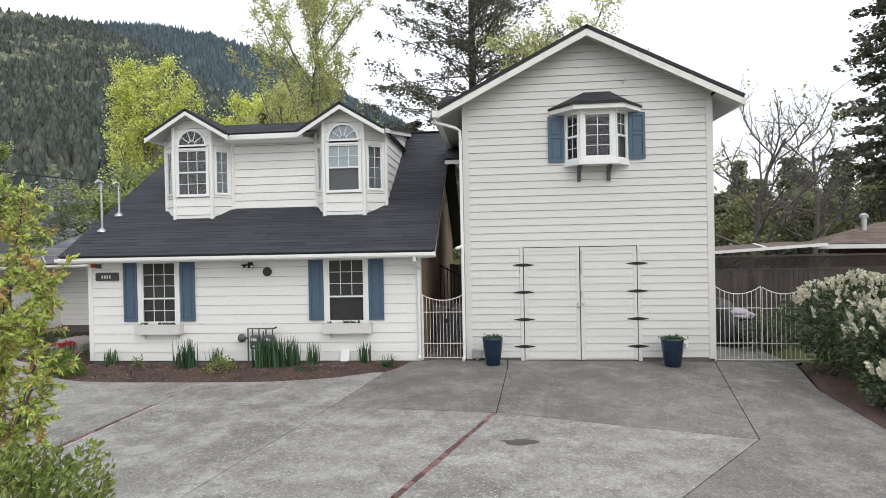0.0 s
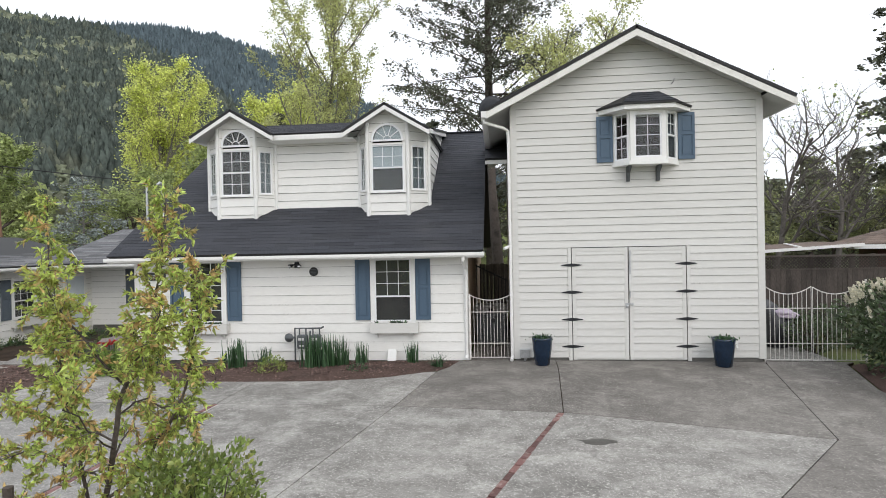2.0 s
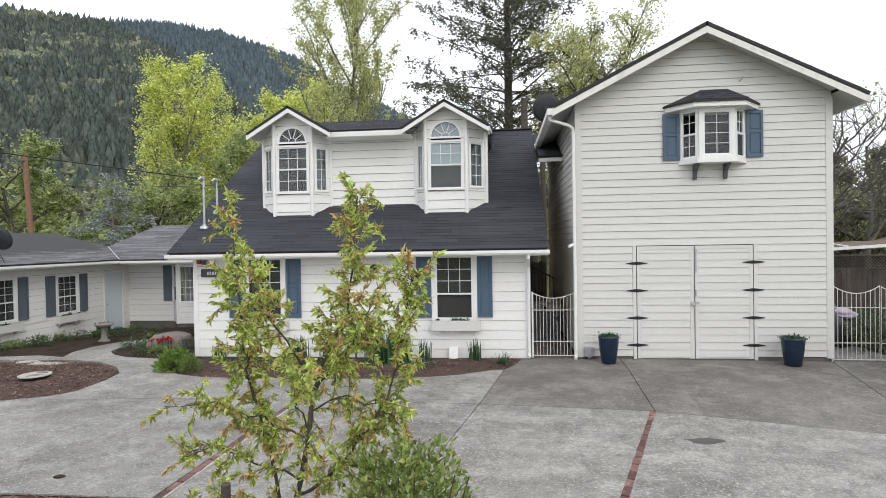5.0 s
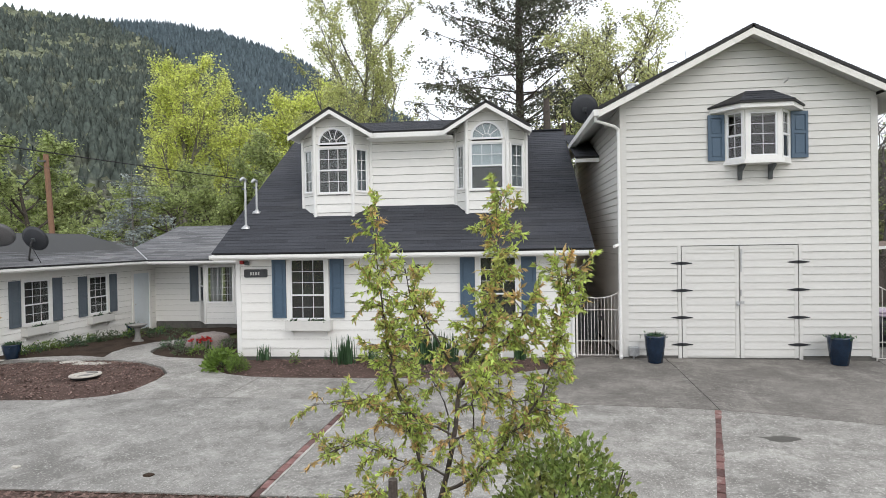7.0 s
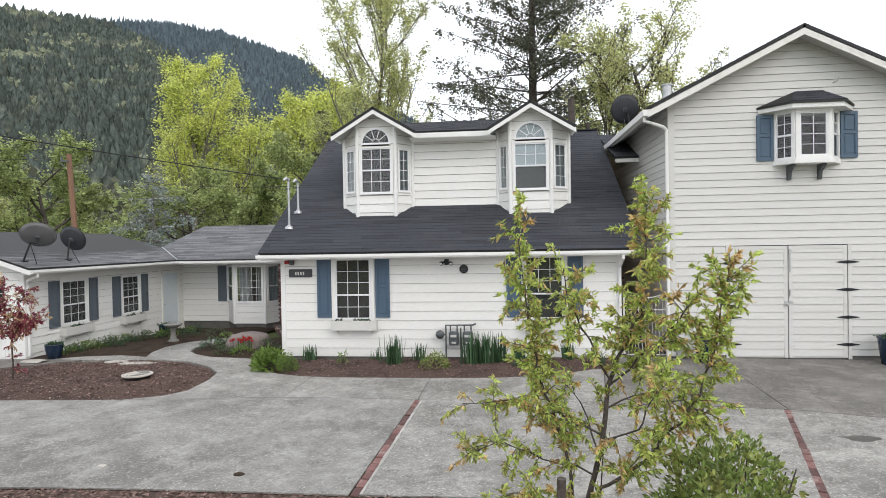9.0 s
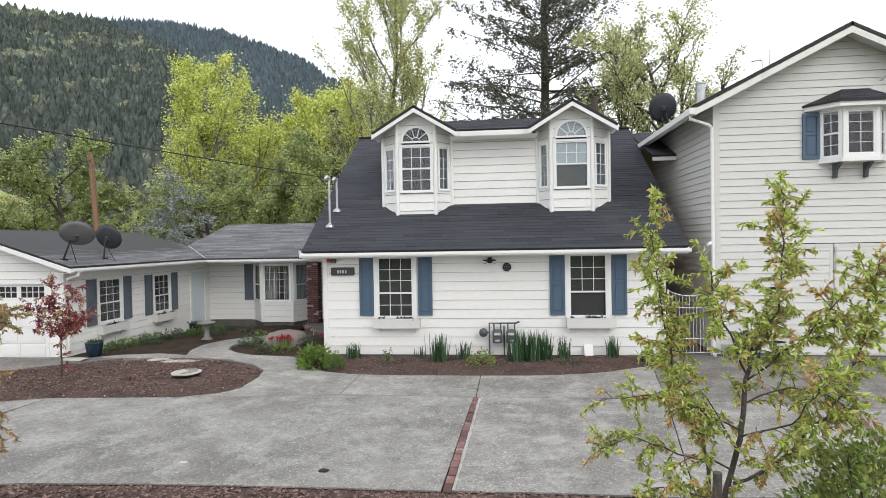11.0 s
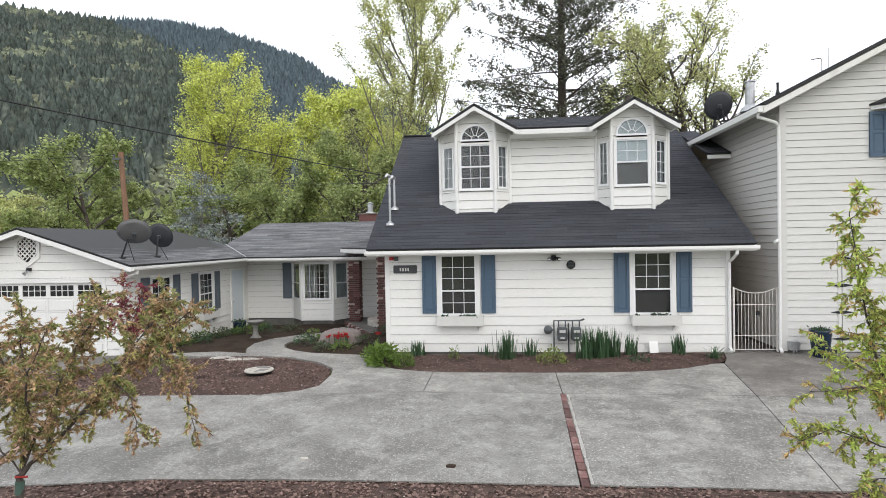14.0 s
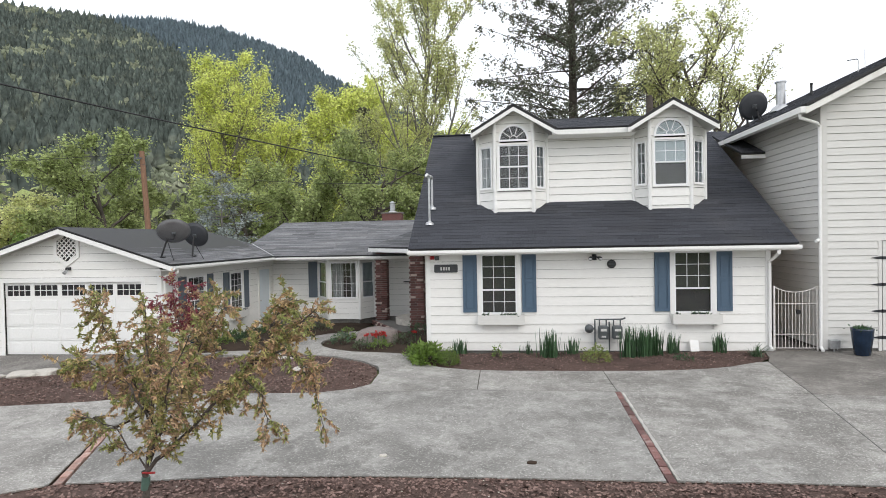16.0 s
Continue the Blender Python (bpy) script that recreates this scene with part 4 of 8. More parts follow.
t2, t3 = bm.verts.new((2.08, SY - 0.02, topz)), bm.verts.new((2.66, SY - 0.02, topz))
for i in range(3):
    bm.faces.new((a[i], a[i + 1], c[i + 1], c[i]))
bm.faces.new((c[0], c[1], t0, t2))
bm.faces.new((c[1], c[2], t1, t0))
bm.faces.new((c[2], c[3], t3, t1))
bm.faces.new((t0, t1, t3, t2))
bm.faces.new((a[3], a[2], a[1], a[0]))
bm.faces.new((a[0], c[0], t2, t3, c[3], a[3]))
bay_roof = part("bay_roof", bm, EDGE, bay, "dark shingled hipped bay roof")
mm = frame3((rr[1][0], rr[1][1], BZ1 + 0.13), (1, 0, 0), Vector((0, SY - 0.12 - rr[1][1], topz - BZ1 - 0.13)))
fp = on_plane(mm, [(rr[1][0], rr[1][1], BZ1 + 0.13), (rr[2][0], rr[2][1], BZ1 + 0.13), (2.66, SY - 0.12, topz), (2.08, SY - 0.12, topz)])
cladding("shingle", bay, mm, fp, 0.13, [], SHINGLE, 0.012, 0.003, seg=0.4, seed=8)
bm = nb()
for x in (2.05, 2.69):
    prism(bm, [(0.0, BZ0 - 0.09), (0.26, BZ0 - 0.09), (0.26, BZ0 - 0.13), (0.1, BZ0 - 0.24), (0.07, BZ0 - 0.42), (0.0, BZ0 - 0.42)], frame3((x - 0.035, SY - 0.02, 0), (0, -1, 0), (0, 0, 1)), 0.0, -0.07)
    part("bracket", bm, GREYPAINT, bay, "dark grey corbel bracket")
    bm = nb()
bm.free()
shutter(shop, mF @ Matrix.Translation((1.315 - SX0, -0.021, 4.44)), 0.35, 1.02)
shutter(shop, mF @ Matrix.Translation((3.07 - SX0, -0.021, 4.46)), 0.35, 1.02)
# added inner wall, coloured dark for the room's dimness behind the bay window
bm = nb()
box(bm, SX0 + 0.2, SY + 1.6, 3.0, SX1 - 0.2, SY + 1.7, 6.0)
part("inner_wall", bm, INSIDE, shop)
for x, z in ((2.95, 6.13),):
    bm = nb()
    tube(bm, [(x, SY - 0.01, z), (x + 0.02, SY - 0.12, z + 0.02), (x + 0.03, SY - 0.14, z + 0.08)], 0.012, 6)
    part("hook", bm, METAL, shop)

# ---- main house ----
house = thing("house", "white lap-sided storey-and-a-half house with dark shingle roof", "house", (-5.75, 13.19, -0.15), lift=HOUSE_UP)
HX0, HX1, HY = -9.84, -1.66, 13.19
EY, EZ, SL = 12.65, 2.45, 0.65
RIDGE_Y = 18.45
HYB = 2 * RIDGE_Y - HY
RIDGE_Z = EZ + SL * (RIDGE_Y - EY)
RX0, RX1 = -10.22, -1.245


def roof_z(y):
    return EZ + SL * (min(y, 2 * RIDGE_Y - y) - EY)


mH = frame3((HX0, HY, 0), (1, 0, 0), (0, 0, 1))
WIN = [(-8.575, 0.722, 1.07, 1.63), (-3.94, 0.722, 1.07, 1.63)]
holes = [(x - HX0 + 0.03, z + 0.03, x - HX0 + w - 0.03, z + h - 0.03) for x, z, w, h in WIN]
hp = [(0, -0.12), (HX1 - HX0, -0.12), (HX1 - HX0, 2.7), (0, 2.7)]
wh = wall("wall", house, mH, hp, holes, INSIDE)
cladding("siding_board", wh, mH, hp, 0.2243, holes, PAINT, 0.026, 0.006, gap=0.007, start=-0.140)
for x, z, w, h in WIN:
    window(house, mH @ Matrix.Translation((x - HX0, -0.02, z)), w, h, down=2 if x < -6 else 0, trim=0.1, cover=SCREEN_DIM, meet=0.401)
for x, z in ((-8.935, 0.838), (-7.475, 0.838), (-4.30, 0.838), (-2.86, 0.838)):
    shutter(house, mH @ Matrix.Translation((x - HX0, -0.024, z)), 0.35, 1.43)
bm = nb()
box(bm, HX0 + 0.02, HY + 0.015, -0.6, HX1 - 0.02, HYB - 0.02, -0.115)
part("foundation", bm, FOUNDATION, house)
for x0, x1 in ((HX0 - 0.03, HX0 + 0.085), (HX1 - 0.085, HX1 + 0.03)):
    bm = nb()
    box(bm, x0, HY - 0.03, -0.12, x1, HY + 0.085, 2.42)
    part("corner_board", bm, TRIM, house)
# gable ends
gable = [(0, -0.15), (HYB - HY, -0.15), (HYB - HY, roof_z(HY) - 0.1), (RIDGE_Y - HY, RIDGE_Z - 0.1), (0, roof_z(HY) - 0.1)]
mHR = frame3((HX1, HY, 0), (0, 1, 0), (0, 0, 1))
wall("wall", house, mHR, gable, [], BROWNWALL)
mHL = frame3((HX0, HYB, 0), (0, -1, 0), (0, 0, 1))
wl2 = wall("wall", house, mHL, [(p[0], p[1]) for p in gable], [], INSIDE)
cladding("siding_board", wl2, mHL, gable, 0.222, [], PAINT, 0.028, 0.006, gap=0.008, start=-0.06)
mHB = frame3((HX1, HYB, 0), (-1, 0, 0), (0, 0, 1))
wall("wall", house, mHB, hp, [], PAINT)
roof_field(house, [(RX0, EY, EZ), (RX1, EY, EZ), (RX1, RIDGE_Y, RIDGE_Z), (RX0, RIDGE_Y, RIDGE_Z)], SHINGLE, most=290, seed=2, thick=0.07)
roof_field(house, [(RX1, 2 * RIDGE_Y - EY, EZ), (RX0, 2 * RIDGE_Y - EY, EZ), (RX0, RIDGE_Y, RIDGE_Z), (RX1, RIDGE_Y, RIDGE_Z)], SHINGLE, seed=3)
bm = nb()
beam(bm, (RX0, RIDGE_Y, RIDGE_Z + 0.01), (RX1, RIDGE_Y, RIDGE_Z + 0.01), 0.22, 0.03)
part("ridge_cap", bm, SHINGLE, house)
for x in (RX0 + 0.02, RX1 - 0.02):
    bm = nb()
    beam(bm, (x, EY + 0.03, EZ - 0.11), (x, RIDGE_Y, RIDGE_Z - 0.11), 0.03, 0.14)
    part("barge_board", bm, TRIM, house)
bm = nb()
box(bm, RX0, EY + 0.012, EZ - 0.16, RX1, EY + 0.035, EZ - 0.055)
part("fascia", bm, TRIM, house)
bm = nb()
prism(bm, [(0, 0), (0.085, 0), (0.105, 0.035), (0.105, 0.095), (0.088, 0.095), (0.088, 0.04), (0.075, 0.014), (0.012, 0.014), (0.012, 0.095), (0, 0.095)], frame3((RX0 - 0.02, EY + 0.012, EZ - 0.14), (0, -1, 0), (0, 0, 1)), 0.0, RX1 - RX0 + 0.04)
part("gutter", bm, TRIM, house, "white eaves gutter")
bm = nb()
box(bm, RX0 + 0.03, EY + 0.04, EZ - 0.17, RX1 - 0.03, HY, EZ - 0.155)
part("soffit", bm, TRIM, house)
bm = nb()
tube(bm, [(-1.70, EY - 0.03, EZ - 0.13), (-1.70, EY - 0.03, EZ - 0.22), (-1.69, 12.9, EZ - 0.36), (-1.675, 13.12, EZ - 0.44), (-1.675, 13.12, 0.02), (-1.68, 12.98, -0.06)], 0.038, 8)
part("downspout", bm, TRIM, house, "white downspout pipe")
# Added inner wall; its dark colour stands for the unlit rooms.
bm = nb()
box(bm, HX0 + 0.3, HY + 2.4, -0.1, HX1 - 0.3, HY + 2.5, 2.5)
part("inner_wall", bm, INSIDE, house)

# ---- the dormer with two bays ----
DY, DF = 14.45, 14.05
FZ = 5.42
DBAYS = [(-8.55, -8.10, -7.10, -6.72), (-4.46, -4.15, -3.125, -2.65)]
mDm = frame3((-8.58, DY, 0), (1, 0, 0), (0, 0, 1))
wd = wall("dormer_wall", house, mDm, [(1.80, 3.55), (4.12, 3.55), (4.12, FZ), (1.80, FZ)], [], INSIDE)
cladding("siding_board", wd, mDm, [(1.83, 3.6), (4.09, 3.6), (4.09, FZ), (1.83, FZ)], 0.205, [], PAINT, 0.028, 0.006, gap=0.008, start=3.6)
for b in DBAYS:
    bay_c = (b[1] + b[2]) / 2
    pts = [(b[0], DY), (b[1], DF), (b[2], DF), (b[3], DY)]
    GS = 0.60
    apexz = 6.02
    for k in range(3):
        (ax, ay), (bx, by) = pts[k], pts[k + 1]
        d = math.hypot(bx - ax, by - ay)
        zb = roof_z(max(ay, by)) - 0.3
        mm = frame3((ax, ay, 0), (bx - ax, by - ay, 0), (0, 0, 1))
        if k == 1:
            poly = [(0, zb), (d, zb), (d, apexz - GS * d / 2), (d / 2, apexz), (0, apexz - GS * d / 2)]
            hole = (0.07, 3.90, d - 0.07, 5.16)
            hs = [hole, (0.12, 5.17, d - 0.12, 5.62)]
        else:
            e0, e1 = (apexz - GS * abs(ax - bay_c), apexz - GS * abs(bx - bay_c))
            poly = [(0, zb), (d, zb), (d, e1), (0, e0)]
            hs = [(0.12, 3.98, d - 0.07, 5.10)] if k == 0 else [(0.07, 3.98, d - 0.12, 5.10)]
        w_ = wall("bay_wall", house, mm, poly, hs, INSIDE, 0.08)
        cladding("siding_board", w_, mm, poly, 0.222, hs, PAINT, 0.028, 0.006, gap=0.008, start=3.22)
        if k == 1:
            window(house, mm @ Matrix.Translation((0.058, -0.02, 3.915)), d - 0.116, 1.235, up=2, down=2 if b[0] < -6 else 0, trim=0.045, cover=SCREEN_DIM, meet=0.507, shade=None if b[0] < -6 else BLIND)
            # half-round light over the sash
            r, cx, cz = d / 2 - 0.158, d / 2, 5.25
            arcs = [(cx + r * math.cos(math.pi * i / 16), cz + r * math.sin(math.pi * i / 16)) for i in range(17)]
            bm = nb()
            for i in range(16):
                p, q = arcs[i], arcs[i + 1]
                o = [(cx + (x - cx) * 1.14, cz + (z - cz) * 1.14) for x, z in (p, q)]
                prism(bm, [p, q, o[1], o[0]], mm, -0.055, -0.018)
            box(bm, cx - r * 1.14, -0.055, cz - 0.045, cx + r * 1.14, -0.018, cz, m=mm)
            aw = part("arched_window", bm, VINYL, house, "half-round window with sunburst bars")
            bm = nb()
            prism(bm, arcs, mm, -0.03, -0.024)
            part("pane", bm, GLASS, aw).visible_shadow = False
            # Backing behind the arch; the left one is coloured dark for the room.
            bm = nb()
            prism(bm, arcs, mm, 0.012, 0.016)
            part("arch_blind", bm, SCREEN_DIM if b[0] < -6 else BLIND, aw)
            for kk in range(1, 5):
                a2 = math.pi * kk / 5
                bm = nb()
                beam(bm, mm @ Vector((cx + 0.1 * math.cos(a2), -0.036, cz + 0.1 * math.sin(a2))), mm @ Vector((cx + r * math.cos(a2), -0.036, cz + r * math.sin(a2))), 0.016, 0.016)
                part("glazing_bar", bm, VINYL, aw)
            bm = nb()
            tube(bm, [mm @ Vector((cx + 0.1 * math.cos(math.pi * i / 8), -0.036, cz + 0.1 * math.sin(math.pi * i / 8))) for i in range(9)], 0.008, 5)
            part("glazing_bar", bm, VINYL, aw)
            # spandrel corners round the arch
            bm = nb()
            R = r * 1.05
            for i in range(16):
                a0, a1 = math.pi * i / 16, math.pi * (i + 1) / 16
                p = (cx + R * math.cos(a0), cz + R * math.sin(a0))
                q = (cx + R * math.cos(a1), cz + R * math.sin(a1))
                prism(bm, [p, (p[0], 5.635), (q[0], 5.635), q], mm, -0.014, -0.008)
            for s in (0.118, d - 0.118):
                x_e = cx - R if s < cx else cx + R
                prism(bm, [(min(s, x_e), 5.175), (max(s, x_e), 5.175), (max(s, x_e), 5.635), (min(s, x_e), 5.635)], mm, -0.014, -0.008)
            part("spandrel", bm, PAINT, aw)
        else:
            window(house, mm @ Matrix.Translation((hs[0][0] - 0.02, -0.018, 3.96)), hs[0][2] - hs[0][0] + 0.04, 1.16, cols=2, up=4, trim=0.035, single=True, cover=BLIND if k == 2 else CURTAIN)
    for (px, py), off in zip(pts, (-0.0, 0, 0, 0)):
        bm = nb()
        zt = apexz - GS * abs(px - bay_c) - 0.02
        lathe(bm, (px, py - 0.012, roof_z(py) - 0.05), [(0.052, 0), (0.052, zt - roof_z(py) + 0.05)], 8)
        part("corner_post", bm, TRIM, house)
    # little gable roof
    ov = 13.72
    half = 1.10
    for s in (-1, 1):
        e = bay_c + s * half
        ze = apexz + 0.09 - GS * half
        yb = 17.3
        c = [(e, yb, ze), (e, ov, ze), (bay_c, ov, apexz + 0.09), (bay_c, yb, apexz + 0.09)]
        if s > 0:
            c = [(e, ov, ze), (e, yb, ze), (bay_c, yb, apexz + 0.09), (bay_c, ov, apexz + 0.09)]
        roof_field(house, c, SHINGLE, seed=11, thick=0.06)
        rake_board(house, e, ze - 0.045, bay_c, apexz + 0.045, ov + 0.036, 0.125, 0.032, TRIM)
        bm = nb()
        vs = [bm.verts.new(p) for p in ((e, ov + 0.03, ze - 0.1), (bay_c, ov + 0.03, apexz - 0.02), (bay_c, DY + 0.1, apexz - 0.02), (e, DY + 0.1, ze - 0.1))]
        bm.faces.new(vs)
        bmesh.ops.solidify(bm, geom=list(bm.faces), thickness=0.012)
        part("soffit", bm, TRIM, house)
# low shed roof behind the gables, fascia between them, dormer cheeks
SH0, SH1 = -8.72, -2.50
SZ = 5.47 + (RIDGE_Z + 0.02 - 5.47) * 0.64 / 4.44
roof_field(house, [(SH0, 14.5, SZ), (SH1, 14.5, SZ), (SH1, 18.3, RIDGE_Z + 0.02), (SH0, 18.3, RIDGE_Z + 0.02)], SHINGLE, seed=12)
roof_field(house, [(-6.62, 13.86, 5.47), (-4.55, 13.86, 5.47), (-3.75, 15.6, 6.06), (-7.45, 15.6, 6.06)], SHINGLE, seed=13)
roof_field(house, [(-7.45, 15.6, 6.06), (-3.75, 15.6, 6.06), (-3.75, 18.4, RIDGE_Z + 0.03), (-7.45, 18.4, RIDGE_Z + 0.03)], SHINGLE, seed=14)
bm = nb()
box(bm, -6.62, 13.86, 5.31, -4.62, 13.89, 5.43)
part("fascia", bm, TRIM, house)
bm = nb()
box(bm, -6.7, 13.88, 5.30, -4.5, DY, 5.312)
part("soffit", bm, TRIM, house)
for x, mm in ((SH1 - 0.16, frame3((SH1 - 0.16, DY, 0), (0, 1, 0), (0, 0, 1))), (SH0 + 0.14, frame3((SH0 + 0.14, DY, 0), (0, 1, 0), (0, 0, 1)))):
    run = RIDGE_Y - DY - 0.3
    tri = [(0, roof_z(DY) - 0.1), (run, roof_z(DY + run) - 0.1), (run, 5.5 + 0.165 * run), (0, 5.45)]
    if x < -5:
        mm = frame3((x, DY, 0), (0, -1, 0), (0, 0, 1))
        tri = [(-u, v) for u, v in tri]
    dc = wall("dormer_cheek", house, mm, tri, [], INSIDE, 0.05)
    cladding("siding_board", dc, mm, tri, 0.222, [], PAINT, 0.028, 0.006, gap=0.008, start=3.6)
    bm = nb()
    beam(bm, (x + (0.12 if x > -5 else -0.12), 13.9, 5.40), (x + (0.12 if x > -5 else -0.12), 18.2, 5.40 + 0.165 * 4.3), 0.03, 0.11)
    part("fascia", bm, TRIM, house)
# Added wall inside the dormer, dark in colour for the dim room.
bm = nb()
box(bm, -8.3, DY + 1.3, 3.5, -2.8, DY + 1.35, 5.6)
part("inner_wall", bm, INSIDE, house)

# ---- link roof over the passage ----
link = thing("passage_roof", "short shingled roof over the side passage", "roof", (-0.9, 15.7, 4.9), lift=0.03)
roof_field(link, [(RX1 + 0.01, 15.65, 5.0), (SX0 - 0.03, 15.65, 5.0), (SX0 - 0.03, 18.4, 6.1), (RX1 + 0.01, 18.4, 6.1)], SHINGLE, seed=20)
bm = nb()
box(bm, RX1 + 0.01, 15.64, 4.84, SX0 - 0.03, 15.67, 4.94)
part("fascia", bm, TRIM, link)


# ---- garage wing and entrance wing ----
wing = thing("garage_wing", "single-storey white garage and entrance wing with grey shingle roof", "house", (-17.15, 13.46, -0.4), lift=WING_UP)
GX0, GX1, GY, EWY = -22.25, -17.12, 13.46, 20.95
GE, GR, GRZ, GEZ = -16.52, -19.7, 3.07, 2.03
GSL = (GRZ - GEZ) / (GE - GR)


def garage_z(x):
    return GRZ - GSL * abs(x - GR)


mG = frame3((GX0, GY, 0), (1, 0, 0), (0, 0, 1))
gw = GX1 - GX0
gp = [(0, -0.46), (gw, -0.46), (gw, garage_z(GX1) - 0.1), (GR - GX0, GRZ - 0.1), (0, garage_z(GX0) - 0.1)]
GD = (-21.74, -0.46, -17.66, 1.56)
gh = [(GD[0] - GX0, GD[1], GD[2] - GX0, GD[3])]
gt = [(GD[0] - GX0 - 0.1, GD[1] - 0.1, GD[2] - GX0 + 0.1, GD[3] + 0.13)]
wg = wall("wall", wing, mG, gp, gh, INSIDE)
cladding("siding_board", wg, mG, gp, 0.215, gt, PAINT, 0.028, 0.006, gap=0.008, start=-0.46)
for q in ((GD[0] - 0.1, -0.46, GD[0], GD[3] + 0.13), (GD[2], -0.46, GD[2] + 0.1, GD[3] + 0.13), (GD[0], GD[3], GD[2], GD[3] + 0.13)):
    bm = nb()
    box(bm, q[0] - GX0, -0.03, q[1], q[2] - GX0, 0.06, q[3], m=mG)
    part("door_trim", bm, TRIM, wing)
bm = nb()
box(bm, gh[0][0], 0.07, GD[1], gh[0][2], 0.09, GD[3], m=mG)
gdoor = part("garage_door", bm, TRIM, wing, "white sectional garage door with a row of panes, shut")
rows5 = [(-0.45, -0.05), (-0.05, 0.35), (0.35, 0.75), (0.75, 1.14), (1.14, 1.55)]
cw = (gh[0][2] - gh[0][0]) / 5
for ri, (a, b) in enumerate(rows5):
    for ci in range(5):
        x0 = gh[0][0] + ci * cw
        if ri < 4:
            bm = nb()
            box(bm, x0 + 0.004, 0.045, a + 0.004, x0 + cw - 0.004, 0.07, b - 0.004, m=mG)
            box(bm, x0 + 0.07, 0.032, a + 0.06, x0 + cw - 0.07, 0.046, b - 0.06, bevel=0.01, m=mG)
            part("door_panel", bm, TRIM, gdoor)
        else:
            bm = nb()
            for q in ((x0, a, x0 + 0.06, b), (x0 + cw - 0.06, a, x0 + cw, b), (x0 + 0.06, a, x0 + cw - 0.06, a + 0.055), (x0 + 0.06, b - 0.06, x0 + cw - 0.06, b)):
                box(bm, q[0], 0.04, q[1], q[2], 0.066, q[3], m=mG)
            n = 4
            for k in range(1, n):
                x = x0 + 0.06 + (cw - 0.12) * k / n
                box(bm, x - 0.008, 0.045, a + 0.055, x + 0.008, 0.06, b - 0.06, m=mG)
            z = (a + b) / 2
            box(bm, x0 + 0.06, 0.046, z - 0.008, x0 + cw - 0.06, 0.059, z + 0.008, m=mG)
            part("window_frame", bm, TRIM, gdoor)
            bm = nb()
            box(bm, x0 + 0.06, 0.061, a + 0.055, x0 + cw - 0.06, 0.065, b - 0.06, m=mG)
            part("dark_pane", bm, BLACK, gdoor, "dark garage door pane")
# octagonal lattice vent in the gable
bm = nb()
vc = (-19.8 - GX0, 2.50)
for i in range(6):
    a0, a1 = math.tau * (i + 0.5) / 6, math.tau * (i + 1.5) / 6
    R, r = 0.50, 0.38
    prism(bm, [(vc[0] + R * 0.86 * math.cos(a0), vc[1] + R * math.sin(a0)), (vc[0] + R * 0.86 * math.cos(a1), vc[1] + R * math.sin(a1)), (vc[0] + r * 0.86 * math.cos(a1), vc[1] + r * math.sin(a1)), (vc[0] + r * 0.86 * math.cos(a0), vc[1] + r * math.sin(a0))], mG, -0.06, -0.01)
vent = part("gable_vent", bm, TRIM, wing, "white hexagonal lattice gable vent")
bm = nb()
prism(bm, [(vc[0] + 0.38 * 0.86 * math.cos(math.tau * (i + 0.5) / 6), vc[1] + 0.38 * math.sin(math.tau * (i + 0.5) / 6)) for i in range(6)], mG, -0.026, -0.021)
part("backing", bm, BLACK, vent)
for s in (-1, 1):
    for k in range(-5, 6):
        bm = nb()
        c = k * 0.095
        lim = 0.325
        t0, t1 = -0.44, 0.44
        pts2 = [t for t in np.linspace(t0, t1, 60) if abs((t + c * s) * 0.7071 * 1.15) < lim * 0.9 and abs((t * 0.7071 * s - c * 0.7071 * s * s)) < lim and math.hypot(t, c) < 0.36]
        if len(pts2) > 2:
            a0, a1 = pts2[0], pts2[-1]
            P = lambda t: mG @ Vector((vc[0] + 0.7071 * (t + c), -0.036 - 0.004 * s, vc[1] + 0.7071 * s * (t - c)))
            beam(bm, P(a0), P(a1), 0.012, 0.028, up=(0, 0, 1))
            part("lattice_strip", bm, TRIM, vent)
        else:
            bm.free()
lamp = thing("flood_light", "small dark flood light under the gable vent", "flood light", (-19.75, 13.4, 1.93), lift=WING_UP)
bm = nb()
box(bm, -19.81, 13.36, 1.9, -19.69, 13.45, 1.98, bevel=0.012)
part("base", bm, HINGE, lamp)
bm = nb()
tube(bm, [(-19.75, 13.38, 1.91), (-19.75, 13.3, 1.86), (-19.75, 13.25, 1.82)], [0.02, 0.04, 0.05], 10)
part("lamp_head", bm, METAL, lamp)
# side wall of the garage facing the courtyard
mS = frame3((GX1, GY, 0), (0, 1, 0), (0, 0, 1))
sp = [(0, -0.42), (7.5, -0.74), (7.5, 1.9), (0, 1.9)]
SW = [(14.64, 0.25, 1.11, 1.40), (17.23, 0.22, 1.03, 1.40)]
sh = [(y - GY + 0.03, z + 0.03, y - GY + w - 0.03, z + h - 0.03) for y, z, w, h in SW] + [(19.5 - GY, -0.75, 20.62 - GY, 1.60)]
wsd = wall("wall", wing, mS, sp, sh, INSIDE)
cladding("siding_board", wsd, mS, sp, 0.215, sh, PAINT, 0.028, 0.006, gap=0.008, start=-0.74)
